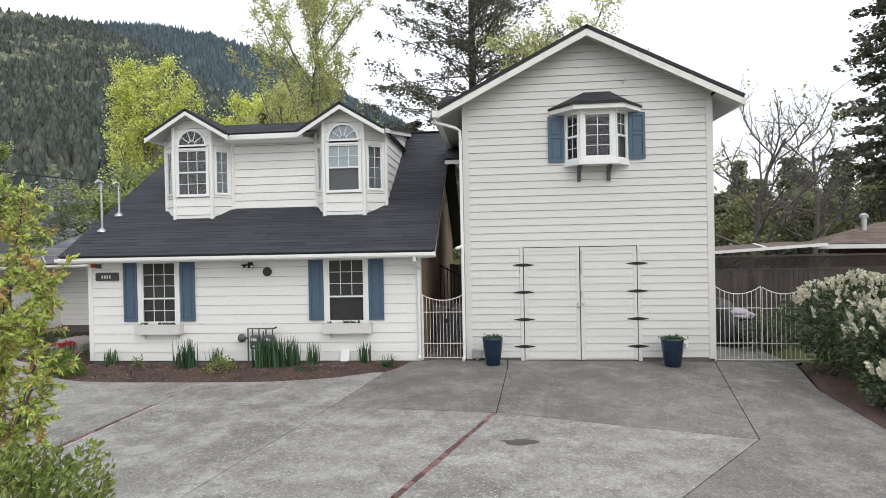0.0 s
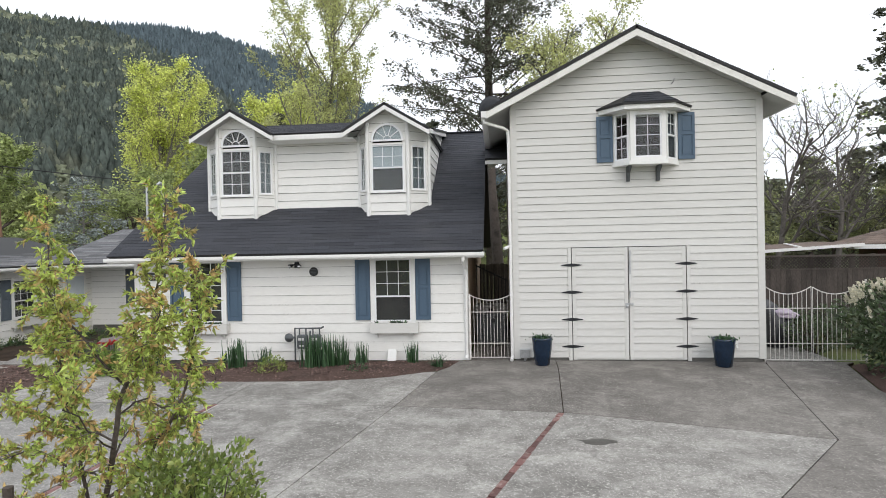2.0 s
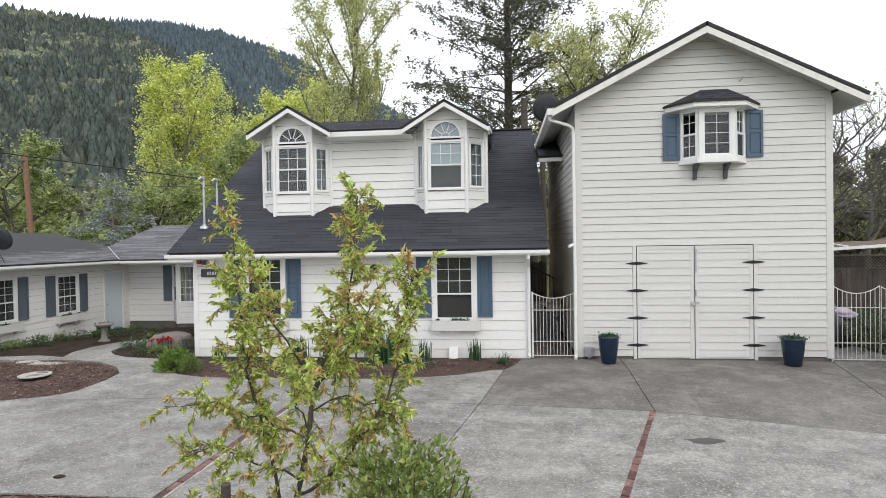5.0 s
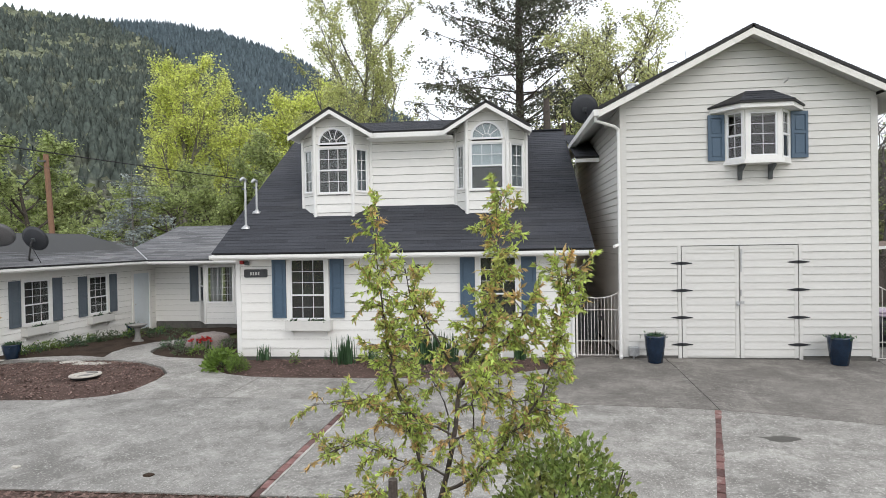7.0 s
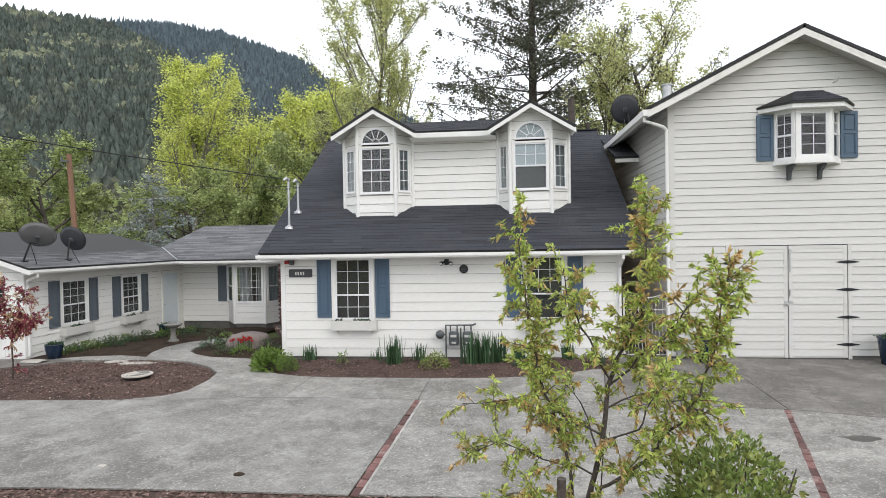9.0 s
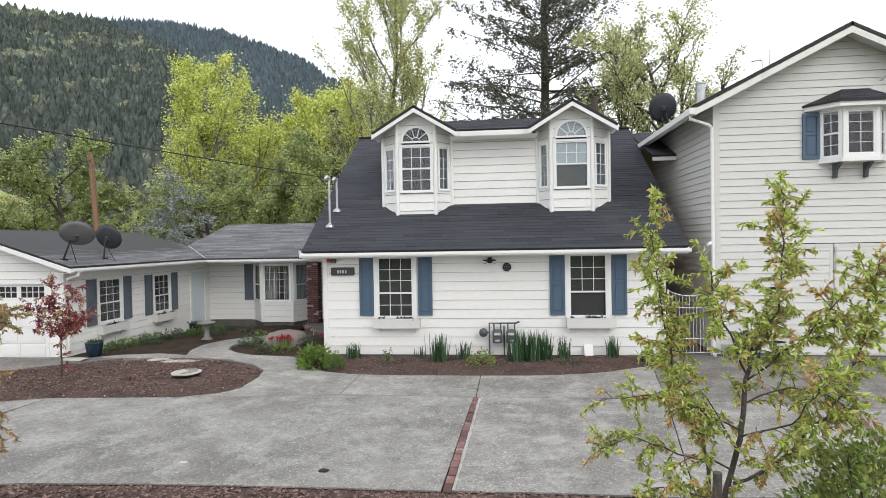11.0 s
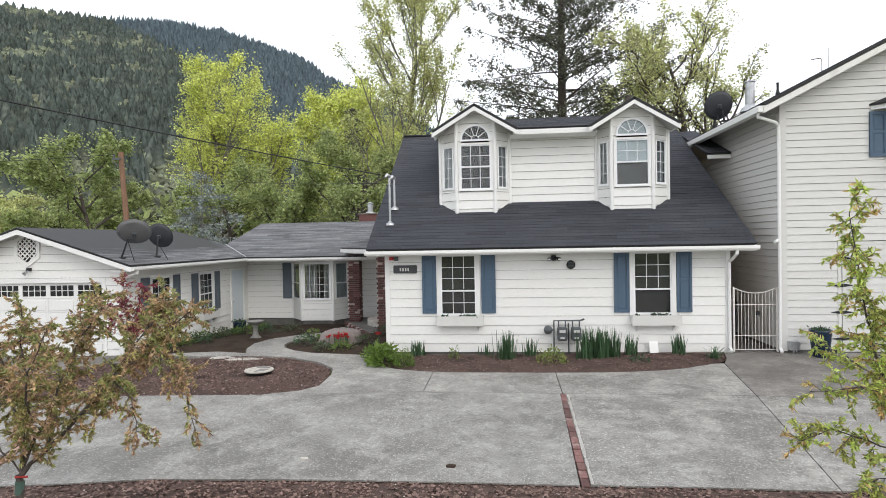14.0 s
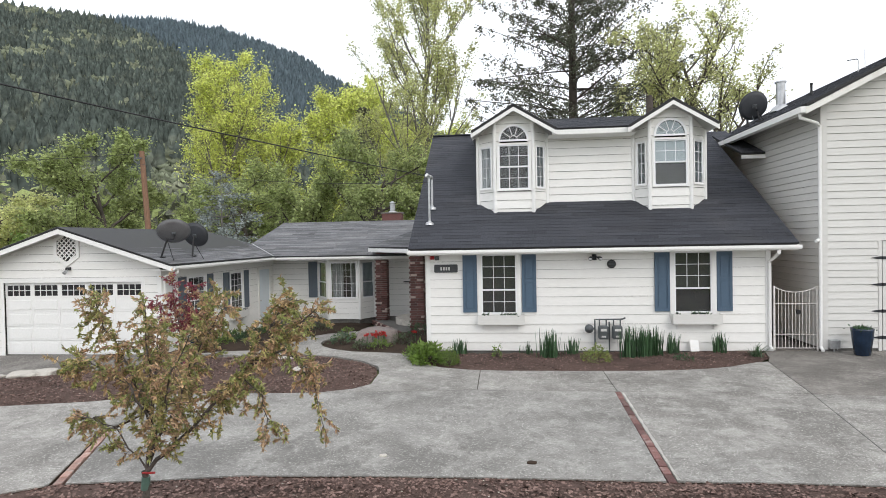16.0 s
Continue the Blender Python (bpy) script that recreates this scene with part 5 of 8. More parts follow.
for y, z, w, h in SW:
    window(wing, mS @ Matrix.Translation((y - GY, -0.02, z)), w, h, trim=0.09, cover=SCREEN_DIM)
    shutter(wing, mS @ Matrix.Translation((y - GY - 0.40, -0.022, z + 0.03)), 0.37, 1.33, SHUTTER_GREY)
    shutter(wing, mS @ Matrix.Translation((y - GY + w + 0.03, -0.022, z + 0.03)), 0.36, 1.33, SHUTTER_GREY)
bm = nb()
box(bm, 19.59 - GY, -0.012, -0.62, 20.53 - GY, 0.04, 1.52, m=mS)
dr = part("door", bm, DOORPAINT, wing, "plain white side door, shut")
bm = nb()
for q in ((19.5, -0.68, 19.59, 1.60), (20.53, -0.68, 20.62, 1.60), (19.59, 1.52, 20.53, 1.60)):
    box(bm, q[0] - GY, -0.045, q[1], q[2] - GY, 0.05, q[3], m=mS)
part("door_frame", bm, TRIM, wing)
bm = nb()
lathe(bm, mS @ Vector((19.66 - GY, -0.05, 0.35)), [(0.02, -0.02), (0.03, 0), (0.02, 0.02)], 10)
part("door_handle", bm, METAL, dr)
bm = nb()
box(bm, GX0 + 0.02, GY + 0.02, -1.1, GX1 - 0.02, EWY + 3, -0.43)
box(bm, GX1 - 0.02, EWY + 0.02, -1.1, -9.8, EWY + 5, -0.46)
plate(bm, [(-15.2, EWY + 0.01), (-14.58, 20.23), (-13.38, 20.23), (-12.94, EWY - 0.06), (-12.94, EWY + 0.01)], -1.1, -0.465)
part("foundation", bm, FOUNDATION, wing)
bm = nb()
box(bm, GX1 - 0.08, GY - 0.03, -0.44, GX1 + 0.03, GY + 0.08, 1.85)
part("corner_board", bm, TRIM, wing)
# entrance wall with a bay window
mE = frame3((GX1, EWY, 0), (1, 0, 0), (0, 0, 1))
ew = 7.35
ep = [(0, -0.46), (ew, -0.46), (ew, 2.4), (0, 2.4)]
eh = [(-15.20 - GX1, 0.30, -12.95 - GX1, 1.78)]
we = wall("wall", wing, mE, ep, eh, INSIDE)
cladding("siding_board", we, mE, [(0, -0.46), (ew, -0.46), (ew, 1.98), (0, 1.98)], 0.215, [(-15.22 - GX1, -0.7, -12.93 - GX1, 1.99)], PAINT, 0.028, 0.006, gap=0.008, start=-0.46)
shutter(wing, mE @ Matrix.Translation((-15.62 - GX1, -0.022, 0.33)), 0.36, 1.42, SHUTTER_GREY)
EB = [(-15.22, EWY), (-14.60, 20.2), (-13.36, 20.2), (-12.92, EWY - 0.1)]
for k in range(3):
    (ax, ay), (bx, by) = EB[k], EB[k + 1]
    d = math.hypot(bx - ax, by - ay)
    mm = frame3((ax, ay, 0), (bx - ax, by - ay, 0), (0, 0, 1))
    hole = [(0.07, 0.34, d - 0.07, 1.76)]
    poly = [(0, -0.46), (d, -0.46), (d, 1.9), (0, 1.9)]
    wb = wall("bay_wall", wing, mm, poly, hole, INSIDE, 0.08)
    cladding("siding_board", wb, mm, poly, 0.215, hole, PAINT, 0.028, 0.006, gap=0.008, start=-0.46)
    if k == 1:
        window(wing, mm @ Matrix.Translation((0.05, -0.02, 0.32)), d - 0.1, 1.46, cols=5, up=5, trim=0.06, single=True)
    else:
        window(wing, mm @ Matrix.Translation((0.05, -0.02, 0.32)), d - 0.1, 1.46, cols=1, up=0, down=0, trim=0.05, cover=BLIND if k == 2 else None)
    for px, py in (EB[k],) + ((EB[k + 1],) if k == 2 else ()):
        bm = nb()
        lathe(bm, (px, py - 0.01, -0.46), [(0.055, 0), (0.055, 2.36)], 8)
        part("corner_post", bm, TRIM, wing)
bm = nb()
for x0, x1 in ((-14.5, -14.05), (-13.75, -13.45)):
    n = 20
    a = [bm.verts.new((x0 + (x1 - x0) * k / n, 20.42 + 0.03 * math.sin(k * 1.9), 0.36)) for k in range(n + 1)]
    b = [bm.verts.new((x0 + (x1 - x0) * k / n, 20.42 + 0.03 * math.sin(k * 1.9), 1.76)) for k in range(n + 1)]
    for k in range(n):
        bm.faces.new((a[k], a[k + 1], b[k + 1], b[k]))
bmesh.ops.solidify(bm, geom=list(bm.faces), thickness=0.004)
part("curtain", bm, CURTAIN, wing, "gathered white curtain")
# Added walls behind the wing's windows, coloured dark as unlit rooms.
bm = nb()
box(bm, -15.0, EWY + 1.6, -0.6, -10.0, EWY + 1.7, 2.2)
box(bm, GX1 - 2.0, GY + 0.3, -0.5, GX1 - 1.9, EWY, 1.9)
part("inner_wall", bm, INSIDE, wing)
# roofs
NOTCH = (-18.0, 21.0, 2.50)
EEY, EEZ = 19.6, 2.02
ERY, ERZ = 23.65, 3.42
roof_field(wing, [(GE, 13.0, GEZ), (GE, EEY, GEZ), NOTCH, (GR, 20.4, GRZ), (GR, 13.0, GRZ)], SHINGLE_OLD, most=60, seed=31)
xl = 2 * GR - GE
roof_field(wing, [(xl, 22.0, GEZ), (xl, 13.0, GEZ), (GR, 13.0, GRZ), (GR, 20.4, GRZ)], SHINGLE_OLD, seed=32)
roof_slab("roof", wing, [(GR, 20.4, GRZ), NOTCH, (-18.6, 22.0, 2.2), (xl, 22.0, GEZ)], 0.05, SHINGLE_OLD)
roof_field(wing, [(GE, EEY, EEZ), (-9.75, EEY, EEZ), (-9.75, ERY, ERZ), (-17.66, ERY, ERZ), NOTCH], SHINGLE_OLD, most=60, seed=33)
roof_field(wing, [(-9.75, 27.7, EEZ), (-19.0, 27.7, EEZ), (-17.66, ERY, ERZ), (-9.75, ERY, ERZ)], SHINGLE_OLD, seed=34)
roof_slab("roof", wing, [NOTCH, (-17.66, ERY, ERZ), (-19.0, 27.7, EEZ), (-18.8, 22.0, 2.2)], 0.05, SHINGLE_OLD)
bm = nb()
box(bm, -18.5, 20.95, 2.46, -17.98, 21.05, 2.515)
part("flashing", bm, TRIM, wing, "pale metal valley flashing")
bm = nb()
beam(bm, (GE, EEY, GEZ + 0.015), (NOTCH[0], NOTCH[1], NOTCH[2] + 0.015), 0.04, 0.02)
part("flashing", bm, METAL, wing)
for a, b in (((GE, 13.02, GEZ - 0.09), (GR, 13.02, GRZ - 0.09)), ((xl, 13.02, GEZ - 0.09), (GR, 13.02, GRZ - 0.09))):
    rake_board(wing, a[0], a[2] + 0.045, b[0], b[2] + 0.045, 13.035, 0.135, 0.03, TRIM)
    bm = nb()
    vs = [bm.verts.new(p) for p in ((a[0], 13.03, a[2] - 0.03), (b[0], 13.03, b[2] - 0.03), (b[0], GY, b[2] - 0.03), (a[0], GY, a[2] - 0.03))]
    bm.faces.new(vs)
    bmesh.ops.solidify(bm, geom=list(bm.faces), thickness=0.012)
    part("soffit", bm, TRIM, wing)
bm = nb()
prism(bm, [(0, 0), (0.085, 0), (0.105, 0.035), (0.105, 0.095), (0.088, 0.095), (0.088, 0.04), (0.075, 0.014), (0.012, 0.014), (0.012, 0.095), (0, 0.095)], frame3((GE, 13.0, GEZ - 0.14), (1, 0, 0), (0, 0, 1)), 0.0, EEY - 13.0 - 0.1)
part("gutter", bm, TRIM, wing, "white eaves gutter")
bm = nb()
prism(bm, [(0, 0), (0.085, 0), (0.105, 0.035), (0.105, 0.095), (0.088, 0.095), (0.088, 0.04), (0.075, 0.014), (0.012, 0.014), (0.012, 0.095), (0, 0.095)], frame3((GE, EEY, EEZ - 0.14), (0, -1, 0), (0, 0, 1)), 0.0, 6.6)
part("gutter", bm, TRIM, wing, "white eaves gutter")
bm = nb()
box(bm, GE - 0.03, 13.05, GEZ - 0.16, GE - 0.005, EEY, GEZ - 0.05)
box(bm, GE, EEY + 0.005, EEZ - 0.16, -9.8, EEY + 0.03, EEZ - 0.05)
part("fascia", bm, TRIM, wing)
bm = nb()
box(bm, GX1, 13.05, GEZ - 0.17, GE - 0.03, EEY, GEZ - 0.155)
box(bm, GX1, EEY + 0.0, EEZ - 0.175, -9.8, EWY, EEZ - 0.16)
part("soffit", bm, TRIM, wing)
bm = nb()
tube(bm, [(GE + 0.05, 13.2, GEZ - 0.13), (GE + 0.05, 13.2, GEZ - 0.22), (-16.95, 13.4, GEZ - 0.34), (-17.05, 13.52, GEZ - 0.46), (-17.05, 13.52, -0.35)], 0.036, 8)
part("downspout", bm, TRIM, wing, "white downspout pipe")
# Black strip for the drip edge and the shadow line above the gutter.
bm = nb()
box(bm, GE - 0.01, 13.0, GEZ - 0.045, GE + 0.022, EEY, GEZ + 0.008)
box(bm, GE + 0.02, EEY - 0.022, EEZ - 0.045, -9.78, EEY + 0.01, EEZ + 0.008)
part("drip_edge", bm, EDGE, wing)
# chimney on the entrance ridge
bm = nb()
box(bm, -13.2, 23.8, 3.0, -12.35, 24.5, 3.75)
chim = part("chimney", bm, BRICK_COL, wing, "low red brick chimney")
bm = nb()
box(bm, -13.25, 23.75, 3.75, -12.3, 24.55, 3.80)
part("chimney_cap", bm, MORTAR, chim)
bm = nb()
lathe(bm, (-12.78, 24.15, 3.80), [(0.2, 0), (0.19, 0.05), (0.12, 0.07), (0.12, 0.32), (0.16, 0.33), (0.16, 0.36), (0.10, 0.37), (0.10, 0.42), (0.17, 0.44), (0.02, 0.52)], 16)
part("flue_cap", bm, METAL, chim, "shiny steel flue cap")

# ---- porch ----
porch = thing("porch", "brick-edged porch with square columns and shingled roof", "porch", (-11.3, 18.5, -0.3), lift=PORCH_UP)
bm = nb()
plate(bm, [(-12.75, 20.9), (-12.7, 19.55), (-10.95, 16.42), (-9.85, 16.42), (-9.85, 20.9)], -0.9, -0.36)
part("porch_slab", bm, FOUNDATION, porch)
me_b = brick_mesh("brick", 0.195, 0.095, 0.065, BRICK_COL)
me_p = brick_mesh("brick", 0.195, 0.095, 0.065, BRICK_PALE)
rng = random.Random(5)
for row in (0, 1):
    for i in range(17):
        k = (i + 0.5 + 0.3 * row) / 17.5
        piece("brick", me_b if rng.random() < 0.8 else me_p, porch, pose(-12.72 + 1.77 * k, 19.52 - 3.13 * k, -0.31 - 0.08 * row, 0, 0, -60.5))
bm = nb()
lathe(bm, (-10.75, 19.3, -0.36), [(1.05, 0), (1.05, 0.2), (1.03, 0.21)], 32)
part("step", bm, STONE, porch, "rounded pale entrance step")
for cx, cy, z0 in ((-12.4, 19.9, -0.36), (-10.6, 16.75, -0.36)):
    bm = nb()
    box(bm, cx - 0.195, cy - 0.195, z0, cx + 0.195, cy + 0.195, 2.2)
    col = part("column", bm, MORTAR, porch, "dark red brick porch column")
    z, row = z0 + 0.068, 0
    while z < 2.18:
        for side in range(4):
            for k in (0, 1):
                o = (-0.10 + 0.205 * k) if row % 2 == 0 else (-0.15 + 0.205 * k)
                px, py = {0: (o, -0.165), 1: (0.165, o), 2: (-o, 0.165), 3: (-0.165, -o)}[side]
                if side == 2:
                    continue
                piece("brick", me_p if rng.random() < 0.07 else me_b, col, pose(cx + px, cy + py, z, 0, 0, 90 * (side % 2)))
        z += 0.077
        row += 1
roof_field(porch, [(-12.78, 19.4, 2.40), (-10.24, 15.5, 2.40), (-10.24, 19.2, 3.25)], SHINGLE_OLD, seed=41)
bm = nb()
beam(bm, (-12.80, 19.4, 2.29), (-10.24, 15.47, 2.29), 0.03, 0.12)
part("fascia", bm, TRIM, porch)
bm = nb()
plate(bm, [(-12.72, 20.9), (-12.72, 19.45), (-10.24, 15.6), (-9.82, 15.6), (-9.82, 20.9)], 2.2, 2.22)
part("porch_ceiling", bm, TRIM, porch)
bm = nb()
box(bm, -11.75, 20.72, 0.98, -11.35, 20.92, 1.01)
part("shelf", bm, BLACK, porch, "small dark wall shelf")


# ---- plants in pieces: blades, leaves and clumps ----
def leaf_mesh(name, pos, direc, length, width, material, parent=None, rng=None, curl=0.25, label="", kind=""):
    """Many folded leaves as one mesh: each a midrib with two halves."""
    rng = rng or np.random.default_rng(1)
    pos, d = np.asarray(pos, float), np.asarray(direc, float)
    n = len(pos)
    d /= np.linalg.norm(d, axis=1, keepdims=True) + 1e-9
    r = rng.normal(size=(n, 3))
    s = np.cross(d, r)
    s /= np.linalg.norm(s, axis=1, keepdims=True) + 1e-9
    up = np.cross(s, d)
    L = (length * rng.uniform(0.6, 1.25, (n, 1)))
    Wd = (width * rng.uniform(0.7, 1.2, (n, 1)))
    c = curl * rng.uniform(-0.4, 1.4, (n, 1))
    base, mid, tip = pos, pos + d * L * 0.5 - up * L * c * 0.3, pos + d * L * 0.95 - up * L * c
    a = mid + s * Wd / 2 + up * Wd * 0.25
    b = mid - s * Wd / 2 + up * Wd * 0.25
    v = np.stack([base, a, mid, b, tip], 1).reshape(-1, 3)
    k = np.arange(n)[:, None] * 5
    f = np.concatenate([k + [[0, 1, 2]], k + [[0, 2, 3]], k + [[2, 1, 4]], k + [[3, 2, 4]]])
    return raw(name, v, f, material, parent, label, kind)


def quad_mesh(name, pos, size, material, parent=None, rng=None, flat=0.0, label="", kind="", out=None):
    """Far foliage: small pointed two-triangle sprays."""
    rng = rng or np.random.default_rng(1)
    pos = np.asarray(pos, float)
    n = len(pos)
    a = rng.normal(size=(n, 3))
    if out is not None:
        a = a * 0.6 + np.asarray(out)
    a[:, 2] *= 1 - flat
    a /= np.linalg.norm(a, axis=1, keepdims=True) + 1e-9
    b = np.cross(a, rng.normal(size=(n, 3)))
    b[:, 2] *= 1 - flat
    b /= np.linalg.norm(b, axis=1, keepdims=True) + 1e-9
    s = size * rng.uniform(0.5, 1.3, (n, 1))
    v = np.stack([pos - a * s * 0.6, pos + b * s * 0.42, pos + a * s * 0.7, pos - b * s * 0.42], 1).reshape(-1, 3)
    k = np.arange(n)[:, None] * 4
    f = np.concatenate([k + [[0, 1, 2]], k + [[0, 2, 3]]])
    return raw(name, v, f, material, parent, label, kind)


def blades(name, at, count, height, spread_, material, parent, seed, width=0.018, lean=0.35, radius=0.1):
    """Strap leaves rising from a clump, each bent outward."""
    rng = random.Random(seed)
    v, f = [], []
    for _ in range(count):
        a = rng.uniform(0, math.tau)
        o = Vector((at[0] + rng.gauss(0, radius), at[1] + rng.gauss(0, radius * 0.7), at[2]))
        h, l = height * rng.uniform(0.55, 1.1), lean * rng.uniform(0.1, 1.2)
        side = Vector((-math.sin(a), math.cos(a), 0)) * width * rng.uniform(0.7, 1.2)
        outw = Vector((math.cos(a), math.sin(a), 0))
        k = len(v)
        for i, t in enumerate((0, 0.35, 0.7, 1.0)):
            c = o + Vector((0, 0, h * (t - 0.25 * l * t * t))) + outw * (spread_ * l * t * t)
            w = side * (1 - 0.8 * t * t) * 0.5
            v += [c - w, c + w]
        f += [(k + 2 * i, k + 2 * i + 1, k + 2 * i + 3, k + 2 * i + 2) for i in range(3)]
    return raw(name, v, f, material, parent)


def iris(at, n, h, seed, label):
    t = thing("iris_clump", label, "plant", (at[0], at[1], ground_z(*at)), "bed plants")
    blades("leaves", (at[0], at[1], ground_z(*at)), n, h, 0.3, BLADE, t, seed, 0.032, 0.28, 0.05 + 0.0005 * n)
    return t


for x, y, n, h, r in ((-6.9, 12.35, 60, 0.62, 0), (-6.35, 12.6, 26, 0.42, 0), (-5.1, 12.3, 80, 0.66, 0), (-4.8, 12.35, 60, 0.66, 0), (-4.5, 12.5, 40, 0.6, 0), (-9.0, 12.75, 34, 0.38, 0), (-2.95, 12.85, 30, 0.45, 0), (-4.05, 12.6, 24, 0.48, 0), (-7.4, 12.8, 12, 0.3, 0)):
    iris((x, y), int(n * 1.6), h * 1.12, int(-x * 100), "clump of green strap-leaved iris in mulch")


def shrub(name, at, radius, height, count, leaf, width, material, label, seed, category="shrub", stems=10, group=""):
    rng = np.random.default_rng(seed)
    z = ground_z(at[0], at[1])
    t = thing(name, label, category, (at[0], at[1], z), group)
    bm = nb()
    tips = []
    for k in range(stems):
        a, o = rng.uniform(0, math.tau), rng.uniform(0.3, 1.0) * radius
        p = Vector((at[0] + o * math.cos(a), at[1] + o * math.sin(a), z + height * rng.uniform(0.5, 1.0)))
        m = Vector((at[0] + 0.4 * o * math.cos(a), at[1] + 0.4 * o * math.sin(a), z + height * 0.4))
        tube(bm, [(at[0], at[1], z - 0.05), m, p], [0.012 * height + 0.004, 0.008 * height + 0.003, 0.003], 5)
        tips += [m, p]
    part("branchwork", bm, BARK, t)
    u = rng.normal(size=(count, 3))
    u /= np.linalg.norm(u, axis=1, keepdims=True)
    u[:, 2] = np.abs(u[:, 2])
    rr = rng.uniform(0.35, 1.0, (count, 1)) ** 0.5
    lump = 1 + 0.25 * np.sin(u[:, :1] * 5 + seed) * np.cos(u[:, 1:2] * 6 + seed * 2)
    pos = np.array([at[0], at[1], z + 0.04]) + u * rr * lump * np.array([radius, radius, height * 0.95])
    leaf_mesh("foliage", pos, u + rng.normal(size=(count, 3)) * 0.5, leaf, width, material, t, rng)
    return t


shrub("perennial", (-9.72, 12.05), 0.34, 0.38, 420, 0.15, 0.075, LEAF_BUSH, "bright green broad-leaved perennial at the house corner", 301, "plant")
shrub("perennial", (-10.0, 12.5), 0.28, 0.34, 260, 0.13, 0.06, LEAF_BUSH, "bright green broad-leaved perennial at the house corner", 302, "plant")
shrub("shrub", (-9.2, 11.78), 0.25, 0.36, 1500, 0.035, 0.02, LEAF_BUSH, "small clipped rounded green shrub in mulch", 4)
shrub("shrub", (-5.9, 11.95), 0.32, 0.34, 420, 0.06, 0.035, LEAF_GARDEN, "low light-green spreading shrub in mulch", 5)
shrub("shrub", (-8.1, 12.4), 0.12, 0.3, 90, 0.06, 0.03, LEAF_BUSH, "small upright green seedling in mulch", 6)
shrub("shrub", (-4.0, 12.0), 0.22, 0.14, 120, 0.06, 0.03, BLADE, "low trailing green plant in mulch", 7)
t = thing("grass_clump", "drooping clump of green grass by the downspout", "plant", (-2.3, 12.4, ground_z(-2.3, 12.4)))
blades("leaves", (-2.3, 12.4, ground_z(-2.3, 12.4)), 70, 0.32, 0.4, BLADE, t, 77, 0.014, 0.9, 0.06)
# courtyard planting
for i, (x, y, r, h) in enumerate(((-16.2, 14.6, 0.45, 0.28), (-16.3, 15.6, 0.4, 0.3), (-16.0, 16.5, 0.4, 0.32), (-15.6, 17.4, 0.35, 0.35), (-14.9, 17.6, 0.4, 0.3), (-14.2, 18.0, 0.4, 0.32), (-12.6, 15.6, 0.3, 0.35), (-12.5, 14.6, 0.3, 0.32), (-10.7, 14.3, 0.32, 0.3), (-11.2, 13.75, 0.28, 0.22), (-10.5, 16.0, 0.42, 0.42), (-11.7, 13.8, 0.25, 0.2), (-16.4, 13.95, 0.35, 0.2))):
    shrub("shrub", (x, y), r, h, 220, 0.075, 0.03, (LEAF_BUSH, BLADE, LEAF_LAUREL)[i % 3], "low green courtyard perennial beside the path", 50 + i, group="courtyard plants")


rng = random.Random(61)
for i in range(16):
    x, y = -16.75 + rng.uniform(0, 1.1), 14.0 + i * 0.36 + rng.uniform(-0.1, 0.1)
    shrub("shrub", (x, y), rng.uniform(0.16, 0.32), rng.uniform(0.14, 0.3), 150, 0.07, 0.03, (BLADE, LEAF_LAUREL, LEAF_BUSH)[i % 3], "low dark-green ground cover along the garage wall", 400 + i, group="courtyard plants")


# ---- loose things by the house and the shop ----
def pot(at, h, r, label, seed, plant=True):
    z = at[2]
    t = thing("plant_pot", label, "plant pot", at, "navy pots")
    bm = nb()
    lathe(bm, at, [(r * 0.66, 0), (r * 0.72, 0.01), (r * 0.95, h * 0.62), (r, h * 0.86), (r * 1.03, h * 0.93), (r * 1.04, h), (r * 0.92, h), (r * 0.9, h * 0.92)], 28)
    part("pot", bm, POT, t, smooth=True)
    bm = nb()
    lathe(bm, (at[0], at[1], z + h * 0.92), [(r * 0.89, 0), (r * 0.5, 0.02), (0.01, 0.03)], 16)
    part("soil", bm, SOIL, t)
    rng = np.random.default_rng(seed)
    n = 130
    u = rng.normal(size=(n, 3))
    u[:, 2] = np.abs(u[:, 2]) + 0.3
    p = np.array([at[0], at[1], z + h * 0.95]) + rng.normal(size=(n, 3)) * np.array([r * 0.45, r * 0.45, 0.02])
    leaf_mesh("succulent", p, u, 0.085, 0.035, BLADE, t, rng, kind="stuff")
    return t


pot((0.0, 12.52, ground_z(0, 12.5)), 0.60, 0.215, "tall navy glazed pot with a low plant", 1)
pot((3.80, 12.55, ground_z(3.8, 12.5)), 0.60, 0.225, "tall navy glazed pot with a low plant", 2)
pot((-16.25, 13.42, ground_z(-16.25, 13.42)), 0.38, 0.21, "squat navy pot beside the garage corner", 3)
pot((-16.15, 18.2, ground_z(-16.15, 18.2) - 0.02), 0.42, 0.22, "round navy pot by the side door", 4)
# utility box by the passage gate
t = thing("utility_box", "small grey metal utility box on a stub pipe", "utility box", (-0.36, 12.93, 0), lift=0.024)
bm = nb()
box(bm, -0.47, 12.87, 0.06, -0.25, 12.99, 0.26, bevel=0.008)
part("cover", bm, METAL, t)
bm = nb()
tube(bm, [(-0.36, 12.93, -0.02), (-0.36, 12.93, 0.07)], 0.02, 8)
tube(bm, [(-0.33, 12.86, 0.04), (-0.33, 12.86, 0.1)], 0.012, 8)
part("pipe", bm, METAL, t)
t = thing("hose_tap", "white wall tap with round plate", "tap", (4.25, 12.97, 0.35))
bm = nb()
